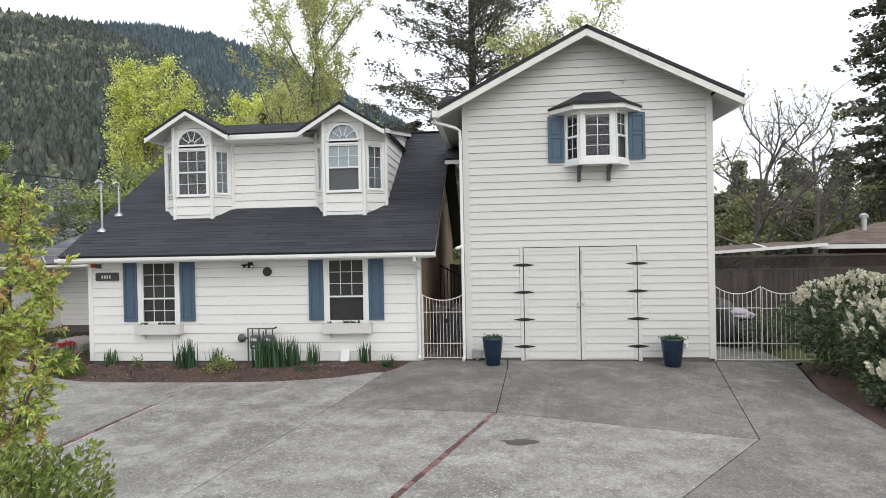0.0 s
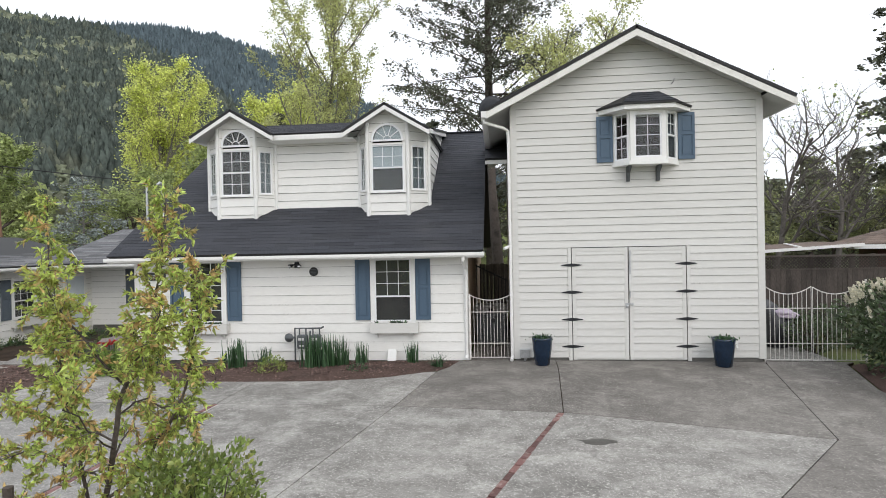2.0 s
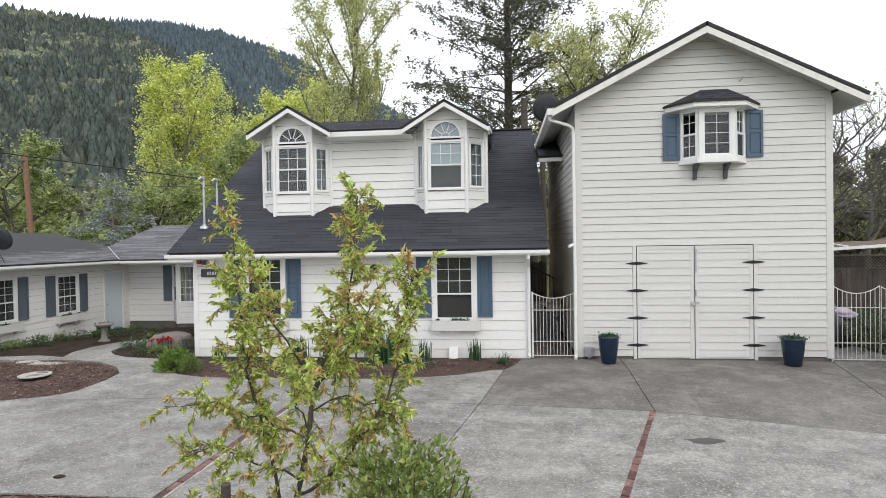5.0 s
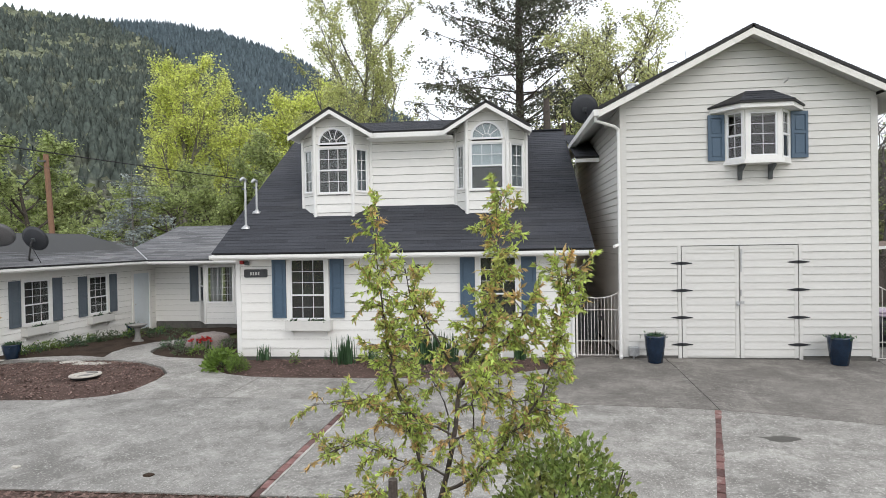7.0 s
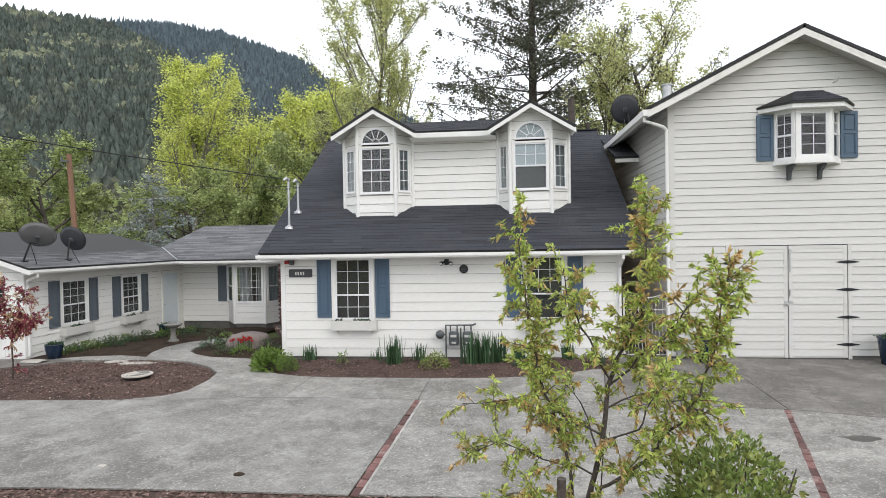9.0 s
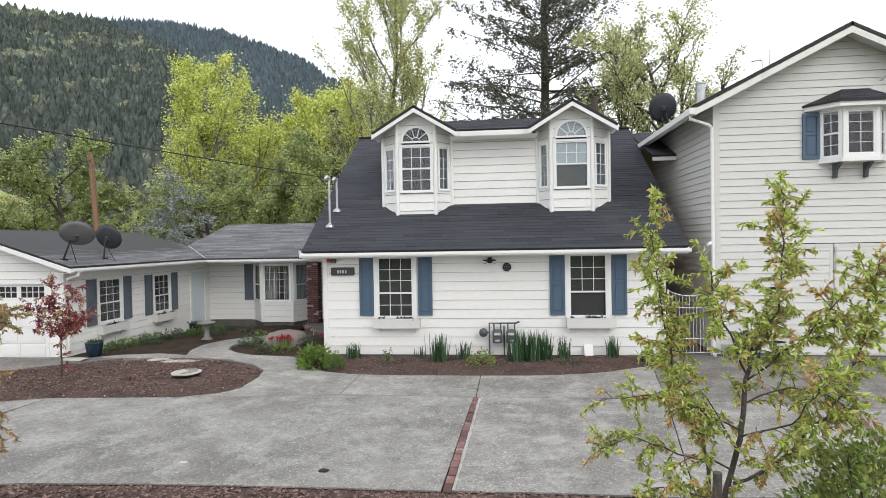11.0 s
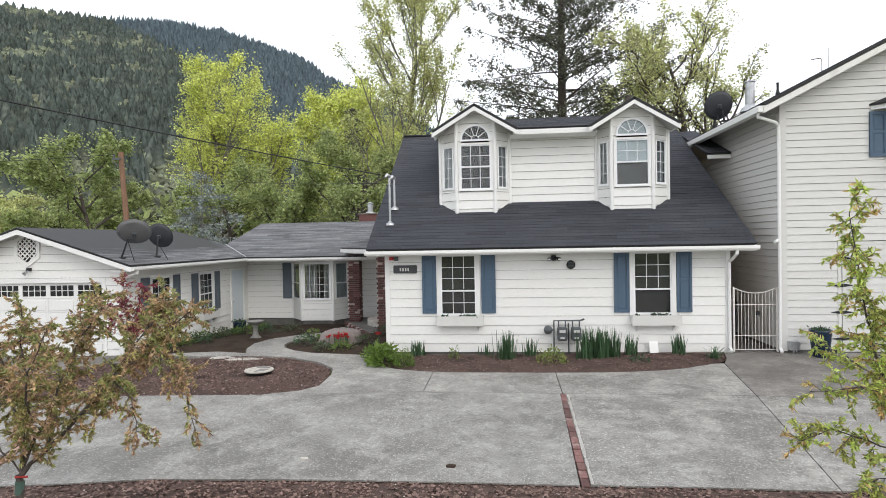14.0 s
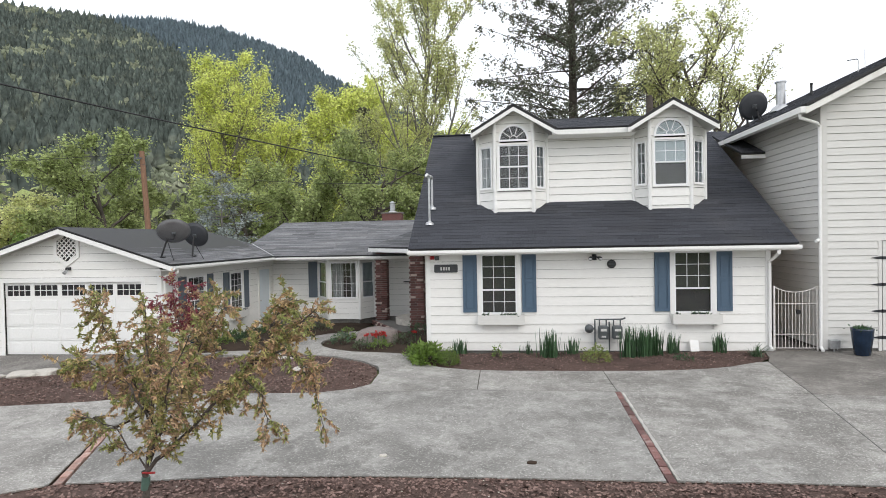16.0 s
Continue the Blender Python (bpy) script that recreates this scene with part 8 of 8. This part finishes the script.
T3 = [
    ([(-15.05, 10.9, -0.4), (-15.0, 10.85, 0.4), (-14.98, 10.82, 0.9)], 0.028, 0.016),
    ([(-14.98, 10.82, 0.7), (-15.1, 10.8, 1.3), (-15.18, 10.8, 1.85)], 0.012, 0.004),
    ([(-14.98, 10.82, 0.8), (-14.85, 10.85, 1.25), (-14.7, 10.9, 1.7)], 0.012, 0.004),
    ([(-14.98, 10.82, 0.6), (-15.25, 10.7, 1.0), (-15.45, 10.65, 1.35)], 0.010, 0.004),
    ([(-14.98, 10.82, 0.5), (-14.75, 10.7, 0.85), (-14.45, 10.65, 1.0)], 0.010, 0.004),
    ([(-14.98, 10.82, 0.7), (-14.7, 10.9, 0.95), (-14.4, 10.95, 1.2)], 0.010, 0.004),
]
young_tree("young_tree", T3, (6, 40, 40, 34, 34, 34), "small burgundy-leaved ornamental tree in the island", 73, 0.085, (LEAF_RED, LEAF_PINK), 0.3, 0.05, 0.26, per=20)


def bush_big(name, at, radius, height, count, leaf, material, label, seed, flowers=0):
    """A dense garden bush: forked stems and a lumpy shell of leaves."""
    rng = np.random.default_rng(seed)
    z = ground_z(at[0], at[1])
    t = thing(name, label, "bush", (at[0], at[1], z))
    v, f = [], []
    for k in range(16):
        a, o = rng.uniform(0, math.tau), rng.uniform(0.2, 0.95) * radius
        e = np.array([at[0] + o * math.cos(a), at[1] + o * math.sin(a), z + height * rng.uniform(0.55, 0.98)])
        b = np.array([at[0] + 0.2 * o * math.cos(a), at[1] + 0.2 * o * math.sin(a), z - 0.08])
        limb(v, f, [b, b * 0.5 + e * 0.5 + (0, 0, 0.1), e], [0.018, 0.011, 0.004], 5)
    raw("branchwork", v, f, BARK, t)
    u = rng.normal(size=(count, 3))
    u /= np.linalg.norm(u, axis=1, keepdims=True)
    lump = np.array([1 + 0.34 * noise.noise(Vector(q) * 2.2 + Vector((seed, 0, 0))) + 0.16 * noise.noise(Vector(q) * 6 + Vector((0, seed, 0))) for q in u])[:, None]
    rr = 1 - 0.42 * rng.random((count, 1)) ** 1.6
    c = np.array([at[0], at[1], z + height * 0.5])
    pos = c + u * lump * rr * np.array([radius, radius, height * 0.52])
    pos[:, 2] = np.maximum(pos[:, 2], z + 0.02)
    leaf_mesh("foliage", pos, u * 0.8 + rng.normal(size=(count, 3)) * 0.6 + (0, 0, 0.2), leaf, leaf * 0.5, material, t, rng)
    if flowers:
        w = rng.normal(size=(flowers, 3))
        w[:, 2] = np.abs(w[:, 2]) * 1.2 + 0.7
        w /= np.linalg.norm(w, axis=1, keepdims=True)
        lp = np.array([1 + 0.24 * noise.noise(Vector(q) * 2.2 + Vector((seed, 0, 0))) for q in w])[:, None]
        tip = c + w * lp * np.array([radius, radius, height * 0.52])
        fp, fd = [], []
        for p, d in zip(tip, w):
            d = d * 0.5 + np.array([0, 0, 0.8]) + rng.normal(size=3) * 0.25
            d /= np.linalg.norm(d)
            k = 40
            s = rng.uniform(-0.02, 0.17, (k, 1))
            fp.append(p + d * s + rng.normal(size=(k, 3)) * 0.011 * (1.2 - s * 4))
        quad_mesh("flower_spike", np.concatenate(fp), 0.055, FLOWER, t, rng)
    return t


bush_big("bush", (-2.95, 3.66), 0.50, 1.36, 7000, 0.06, LEAF_GARDEN, "dense fresh-green bush beside the young tree", 81)
bush_big("hedge_bush", (7.35, 12.0), 1.3, 1.80, 5200, 0.13, LEAF_LAUREL, "dark evergreen laurel with cream flower spikes", 82, 190)
bush_big("hedge_bush", (7.2, 10.1), 1.25, 1.5, 5200, 0.13, LEAF_LAUREL, "dark evergreen laurel with cream flower spikes", 83, 190)
bush_big("hedge_bush", (9.2, 11.2), 1.5, 1.7, 2500, 0.11, LEAF_LAUREL, "dark evergreen laurel with cream flower spikes", 84, 160)
bush_big("hedge_bush", (6.9, 8.9), 0.85, 1.15, 2600, 0.12, LEAF_LAUREL, "dark evergreen laurel with cream flower spikes", 86, 60)
bush_big("hedge_bush", (6.35, 9.5), 0.6, 0.7, 1200, 0.10, LEAF_LAUREL, "low front spread of the dark laurel", 85, 18)
for i, (x, y) in enumerate(((6.5, 14.3), (6.7, 15.4), (6.9, 16.6), (7.9, 15.2), (8.2, 16.6))):
    bush_big("shrub", (x, y), 0.6, 0.8, 900, 0.09, LEAF_LAUREL, "dark low shrub beside the side path", 120 + i)
t = thing("tree_stake", "short weathered wooden stake beside the tree", "stake", (-4.05, 3.5, ground_z(-4.05, 3.5)), lift=0.06)
bm = nb()
tube(bm, [(-4.05, 3.5, -0.3), (-4.06, 3.5, 0.6), (-4.05, 3.48, 1.14)], [0.034, 0.033, 0.03], 8)
part("stake", bm, BARK, t)


# ---- loose mulch and litter ----
def scatter(name, inside, x0, x1, y0, y1, count, size, material, label, seed, lift):
    rng = np.random.default_rng(seed)
    P = []
    while len(P) < count:
        x, y = rng.uniform(x0, x1), rng.uniform(y0, y1)
        if inside(x, y):
            P.append((x, y, inside.height(x, y) + lift + rng.uniform(-0.004, 0.012)))
    ob = quad_mesh(name, np.array(P), size, material, None, rng, flat=0.82, kind="stuff")
    tagged(ob, label, "mulch")


scatter("bark_chips", in_front, -15.5, 1.6, 4.4, 5.88, 16000, 0.042, CHIP, "loose brown bark chips on the street bed", 1, 0.006)
scatter("bark_chips", in_front, -16.0, 1.6, -2.4, 4.4, 15000, 0.05, CHIP, "loose brown bark chips on the street bed", 6, 0.006)
scatter("bark_chips", in_island, -19.5, -10.6, 8.6, 13.1, 18000, 0.036, CHIP, "loose brown bark chips on the island", 2, 0.006)
scatter("bark_chips", in_house, -10.0, -1.9, 11.1, 13.2, 6500, 0.035, CHIP, "loose red-brown bark chips under the house", 3, 0.006)
scatter("pale_litter", in_island, -19.5, -10.6, 8.6, 13.1, 260, 0.03, CHIP_PALE, "pale wood and stone litter in the mulch", 4, 0.012)
scatter("pale_litter", in_front, -14.5, 1.6, 4.6, 5.85, 140, 0.028, CHIP_PALE, "pale litter in the street bed", 5, 0.012)
for x, y, r, mt, lb in ((-9.6, 6.5, 0.06, STONE, "small pale stone on the driveway"), (-7.66, 6.32, 0.07, SOIL, "dark withered leaf clump on the driveway")):
    boulder("pebble", (x, y, ground_z(x, y) + 0.008), (r, r * 0.7, 0.02), mt, lb, int(-x * 10), "pebble")
STAIN = mat("oil_stained_concrete", (0.075, 0.07, 0.062), 0.6, var=0.2, scale=3, fine=30, bump=0.2, other=(0.11, 0.105, 0.095))
bm = nb()
prism(bm, [(0.36 + (0.23 + 0.05 * math.sin(3 * a) + 0.03 * math.cos(5 * a)) * math.cos(a), 7.80 + 0.13 * (1 + 0.25 * math.sin(2 * a + 1) + 0.15 * math.cos(4 * a)) * math.sin(a)) for a in np.linspace(0, math.tau, 40, endpoint=False)], Matrix(((1, 0, 0, 0), (0, 0, 1, 0), (0, 1, 0, ground_z(0.36, 7.8)), (0, 0, 0, 1))), 0.0015, -0.01)
part("stain", bm, STAIN, driveway, "dark irregular oil stain")

# ---- fence, carport and the neighbouring house ----
# Made-up board fence, added so the passage ends dark.
back = thing("added_passage_fence", "added dark board fence keeping the side passage dark", "fence", (-1.1, 22.0, 0))
for k in range(8):
    bm = nb()
    box(bm, -1.72 + k * 0.145, 21.98, 0.0, -1.72 + k * 0.145 + 0.138, 22.005, 1.9 - 0.02 * (k % 3))
    part("board", bm, FENCEWOOD, back)
bm = nb()
box(bm, -1.72, 22.01, 1.5, -0.57, 22.05, 1.6)
part("rail", bm, FENCEWOOD, back)
rail = thing("iron_railing", "black iron picket railing at the end of the side passage", "railing", (-1.1, 17.5, 0), lift=0.03)
for k in range(9):
    bm = nb()
    beam(bm, (-1.6 + k * 0.11, 17.5, 0.0), (-1.6 + k * 0.11, 17.5, 2.02 - 0.055 * k), 0.022, 0.022, up=(0, 1, 0))
    part("picket", bm, BLACK, rail)
for z0, z1 in ((1.98, 1.5), (0.25, 0.25)):
    bm = nb()
    beam(bm, (-1.62, 17.5, z0), (-0.66, 17.5, z1), 0.03, 0.04)
    part("rail", bm, BLACK, rail)
chest = thing("storage_chest", "pale grey plastic storage chest behind the passage gate", "storage chest", (-1.15, 15.4, 0), lift=0.03)
bm = nb()
box(bm, -1.55, 15.2, 0.0, -0.75, 15.7, 0.78, bevel=0.02)
part("body", bm, GREYPAINT, chest)
bm = nb()
box(bm, -1.58, 15.17, 0.78, -0.72, 15.73, 1.0, bevel=0.03)
chest_lid = part("lid", bm, BIRDBATH, chest, "pale grey lid")
bm = nb()
box(bm, -1.2, 15.15, 0.84, -1.1, 15.18, 0.92, bevel=0.006)
part("latch", bm, BLACK, chest_lid)
heap = thing("covered_heap", "dark tarpaulin-covered heap with a lilac cloth behind the gate", "covered heap", (6.0, 15.8, 0), lift=-0.04)
for nm, at, size, mt, sd in (("tarpaulin", (6.05, 15.9, 0.35), (0.62, 1.3, 0.72), TARP, 3.0), ("cloth", (6.2, 15.3, 0.78), (0.42, 0.5, 0.13), LILAC, 7.0)):
    bm = nb()
    bmesh.ops.create_icosphere(bm, subdivisions=4, radius=1)
    for v in bm.verts:
        c = v.co.copy()
        k = 1 + 0.25 * noise.noise(c * 1.4 + Vector((sd, 0, 0))) + 0.07 * noise.noise(c * 5 + Vector((sd, 3, 0)))
        v.co = Vector((at[0] + c.x * k * size[0], at[1] + c.y * k * size[1], max(0.0, at[2] + c.z * k * size[2])))
    part(nm, bm, mt, heap, "rumpled lilac cloth" if nm == "cloth" else "", smooth=True)

fence = thing("fence", "weathered dark board fence with a lattice top", "fence", (8.0, 18.0, 0), lift=-0.06)
fx = 4.95
while fx < 13.5:
    bm = nb()
    box(bm, fx, 17.98, 0.0, fx + 0.138, 18.005, 1.75)
    part("board", bm, FENCEWOOD, fence)
    fx += 0.145
for x in np.arange(4.95, 13.6, 1.75):
    bm = nb()
    box(bm, x - 0.05, 18.01, -0.1, x + 0.05, 18.11, 2.22)
    part("post", bm, FENCEWOOD, fence)
for z in (1.75, 2.15):
    bm = nb()
    box(bm, 4.95, 17.96, z, 13.5, 18.04, z + 0.05)
    part("rail", bm, FENCEWOOD, fence)
v, f = [], []
for s in (-1, 1):
    x = 4.6
    while x < 13.6:
        a, b = np.array([x, 17.99 + 0.006 * s, 1.80]), np.array([x + s * 0.35, 17.99 + 0.006 * s, 2.15])
        if 4.95 < a[0] < 13.5 and 4.95 < b[0] < 13.5:
            limb(v, f, [a, b], [0.014, 0.014], 4)
        x += 0.1
raw("lattice", v, f, FENCEWOOD, fence)
carport = thing("carport", "flat carport roof with white metal edges", "carport", (8.5, 22.0, 0), lift=-0.06)
roof_slab("roof", carport, [(5.6, 20.0, 2.20), (10.9, 19.6, 2.52), (11.2, 23.0, 2.56), (5.6, 23.0, 2.26)], 0.04, NROOF)
bm = nb()
beam(bm, (5.55, 19.98, 2.15), (10.9, 19.58, 2.47), 0.03, 0.1)
beam(bm, (5.57, 19.98, 2.15), (5.57, 23.0, 2.21), 0.03, 0.1)
beam(bm, (9.0, 19.72, 2.42), (10.0, 22.8, 2.51), 0.1, 0.03)
part("fascia", bm, TRIM, carport)
for x, y in ((5.8, 20.2), (10.7, 19.9), (5.8, 22.7), (10.9, 22.7)):
    bm = nb()
    box(bm, x - 0.06, y - 0.06, -0.1, x + 0.06, y + 0.06, 2.17)
    part("post", bm, FENCEWOOD, carport)
nh = thing("neighbour_house", "low red-brown house with brown shake roof", "house", (15.0, 18.0, 0), lift=-0.1)
mN = frame3((12.4, 17.2, 0), (1, 0, 0), (0, 0, 1))
wall("wall", nh, mN, [(0, -0.1), (9, -0.1), (9, 2.5), (0, 2.5)], [], NWALL)
cladding("siding_board", nh, frame3((12.4, 17.2, 0), (0, 0, 1), (-1, 0, 0)), [(0, -9), (2.5, -9), (2.5, 0), (0, 0)], 0.2, [], NWALL, 0.02, 0.016)
wall("wall", nh, frame3((12.4, 22.0, 0), (0, -1, 0), (0, 0, 1)), [(0, -0.1), (4.8, -0.1), (4.8, 2.5), (0, 2.5)], [], NWALL)
roof_field(nh, [(11.7, 16.5, 2.52), (22.5, 16.5, 2.52), (20.0, 20.5, 3.25), (13.8, 20.5, 3.25)], NROOF, lap=0.2, seed=91)
roof_field(nh, [(11.7, 24.5, 2.52), (11.7, 16.5, 2.52), (13.8, 20.5, 3.25)], NROOF, lap=0.2, seed=92)
bm = nb()
box(bm, 11.68, 16.47, 2.36, 22.5, 16.5, 2.50)
box(bm, 11.67, 16.5, 2.36, 11.7, 24.5, 2.50)
part("fascia", bm, TRIM, nh)
bm = nb()
box(bm, 11.72, 16.52, 2.34, 22.5, 17.2, 2.36)
box(bm, 11.72, 17.2, 2.34, 12.4, 22.0, 2.36)
part("soffit", bm, NWALL, nh)
bm = nb()
lathe(bm, (13.2, 18.9, 2.85), [(0.09, 0), (0.09, 0.55), (0.14, 0.56), (0.14, 0.66), (0.05, 0.72)], 12)
part("vent_pipe", bm, METAL, nh)
nh.matrix_basis = pose(10.85, 20.0, 0, 0, 0, -25) @ Matrix.Translation((-11.7, -16.5, 0)) @ nh.matrix_basis

# ---- far woods and the hill ----
LEVEL = Matrix.Translation((2.13, 0, 0)) @ pose(0, 0, 0, 0, 0.5615, 0) @ Matrix.Translation((-2.13, 0, 0))
rng = np.random.default_rng(101)
P = []
for _ in range(380):
    a = rng.uniform(-1.0, 1.0)
    r = rng.uniform(72, 150)
    x, y = -4 + r * math.sin(a), r * math.cos(a)
    h = rng.uniform(5, 11) * (1.15 if x < -10 else 0.9)
    w = h * rng.uniform(0.3, 0.5)
    n = 110
    u = rng.normal(size=(n, 3))
    u /= np.linalg.norm(u, axis=1, keepdims=True)
    P.append(np.array([x, y, h * 0.5]) + u * np.array([w, w, h * 0.5]) * rng.uniform(0.6, 1.05, (n, 1)))
P = np.concatenate(P)
cut_ = rng.random(len(P)) < 0.5
tagged(quad_mesh("far_woods", P[cut_], 1.0, LEAF_OAK, None, rng, kind="stuff"), "mixed green woods behind the houses", "woods").matrix_basis = LEVEL
tagged(quad_mesh("far_woods", P[~cut_], 1.0, NEEDLE, None, rng, kind="stuff"), "dark evergreen woods behind the houses", "woods").matrix_basis = LEVEL

RIDGE = [(-75, 18.6), (-55, 18.6), (-44, 19.2), (-39.3, 19.3), (-32, 20.3), (-27, 20.1), (-20.2, 18.6), (-17.4, 16.9), (-9.4, 13.5), (-4.8, 10.9), (2, 7.2), (10, 4.6), (20, 3.8), (35, 3.5), (60, 4.0)]
HC = (-6.0, 0.0)


def ridge_angle(a):
    for (p, e), (q, g) in zip(RIDGE, RIDGE[1:]):
        if p <= a <= q:
            return e + (g - e) * (a - p) / (q - p)
    return RIDGE[0][1] if a < RIDGE[0][0] else RIDGE[-1][1]


def hill(a, t):
    """A place on the hillside: bearing in degrees and 0 at its foot to 1 on its crest."""
    r = 190 + 560 * t
    crest = 750 * math.tan(radians(ridge_angle(a))) - 12
    n = noise.noise((a * 0.09, t * 2.5, 1)) * 0.5 + noise.noise((a * 0.3, t * 7, 4)) * 0.2
    z = crest * (t ** 1.15) * (1 + 0.16 * n * (1 - t)) + 10 * n * t * (1 - t)
    x, y = HC[0] + r * math.sin(radians(a)), HC[1] + r * math.cos(radians(a))
    return x, y, z - 3


AS, TS = np.arange(-75, 60.1, 0.75), np.linspace(0, 1, 40)
hv = [hill(a, t) for t in TS for a in AS] + [(HC[0] + 900 * math.sin(radians(a)), 900 * math.cos(radians(a)), -5) for a in AS]
nA = len(AS)
hf = [(j * nA + i, j * nA + i + 1, (j + 1) * nA + i + 1, (j + 1) * nA + i) for j in range(len(TS)) for i in range(nA - 1)]
tagged(raw("hill", hv, hf, HILL_SOIL, smooth=True), "wooded hillside behind the house", "hill", "", "structure").matrix_basis = LEVEL


def spur(a):
    """How far up the hillside the nearer, greener spur reaches at a bearing; trees above it get the haze colour."""
    return max(0.12, min(1.05, 0.50 - (a + 27) * 0.045))


PROFILE = {
    "cone": [(0.0, 0.8), (0.18, 1.0), (0.4, 0.62), (0.68, 0.46), (1.0, 0.06)],
    "far": [(0.0, 0.7), (0.2, 1.0), (0.6, 0.5), (1.0, 0.04)],
    "broad": [(0.0, 0.7), (0.3, 1.05), (0.58, 0.98), (0.82, 0.66), (0.97, 0.2)],
}


def hill_trees(count, seed, material, label, kind_):
    """Crowns in one mesh, each a ragged shell: tiered and pointed for conifers, lumpy domes for broadleaf trees."""
    rng = np.random.default_rng(seed)
    C = []
    while len(C) < count:
        a, t = rng.uniform(-62, 14), 0.1 + 0.9 * rng.random() ** 0.8
        mixed = noise.noise((a * 0.2, t * 6, 9)) + 0.9 * noise.noise((a * 0.8, t * 22, 2)) + 0.2 * (0.5 - t) + (0.0 if a < -22 else -0.15)
        sort = "far" if t > spur(a) + rng.normal() * 0.02 else "broad" if mixed + rng.normal() * 0.15 > 0.16 else "cone"
        if sort == kind_:
            C.append(hill(a, t))
    C = np.array(C)
    prof = np.array(PROFILE[kind_])
    n, k = len(prof), {"cone": 6, "far": 5, "broad": 7}[kind_]
    h = rng.uniform(*{"cone": (6, 15), "far": (6, 12), "broad": (4.5, 9.5)}[kind_], (count, 1, 1))
    wide = h * rng.uniform(*{"cone": (0.2, 0.34), "far": (0.2, 0.3), "broad": (0.42, 0.7)}[kind_], (count, 1, 1))
    if kind_ == "broad":
        size = (0.35 + 0.75 * np.hypot(C[:, 0] - HC[0], C[:, 1] - HC[1]) / 750)[:, None, None]
        h, wide = h * size, wide * size
    ang = np.arange(k) * math.tau / k + rng.uniform(0, math.tau, (count, 1, 1)) + rng.normal(size=(count, n, k)) * 0.2
    rad = wide * prof[:, 1][None, :, None] * (1 + 0.5 * rng.uniform(-1, 1, (count, n, k)))
    z = h * (prof[:, 0][None, :, None] + (0.07 if kind_ != "broad" else 0.12) * rng.normal(size=(count, n, k)))
    V = np.stack([C[:, 0, None, None] + rad * np.cos(ang), C[:, 1, None, None] + rad * np.sin(ang), C[:, 2, None, None] + z], 3).reshape(-1, 3)
    i, j = np.meshgrid(np.arange(n - 1), np.arange(k), indexing="ij")
    q = np.stack([i * k + j, i * k + (j + 1) % k, (i + 1) * k + (j + 1) % k, (i + 1) * k + j], 2).reshape(-1, 4)
    F = (np.arange(count)[:, None, None] * n * k + q[None]).reshape(-1, 4)
    tagged(raw("hill_forest", V, F, material, kind="stuff", smooth=True), label, "forest").matrix_basis = LEVEL


hill_trees(15000, 111, HILL_DARK, "dark conifer forest on the hillside", "cone")
hill_trees(17000, 113, HILL_FAR, "far ridge conifers with haze blue in their colour", "far")
hill_trees(5500, 112, HILL_GREEN, "lighter broadleaf trees on the hillside", "broad")
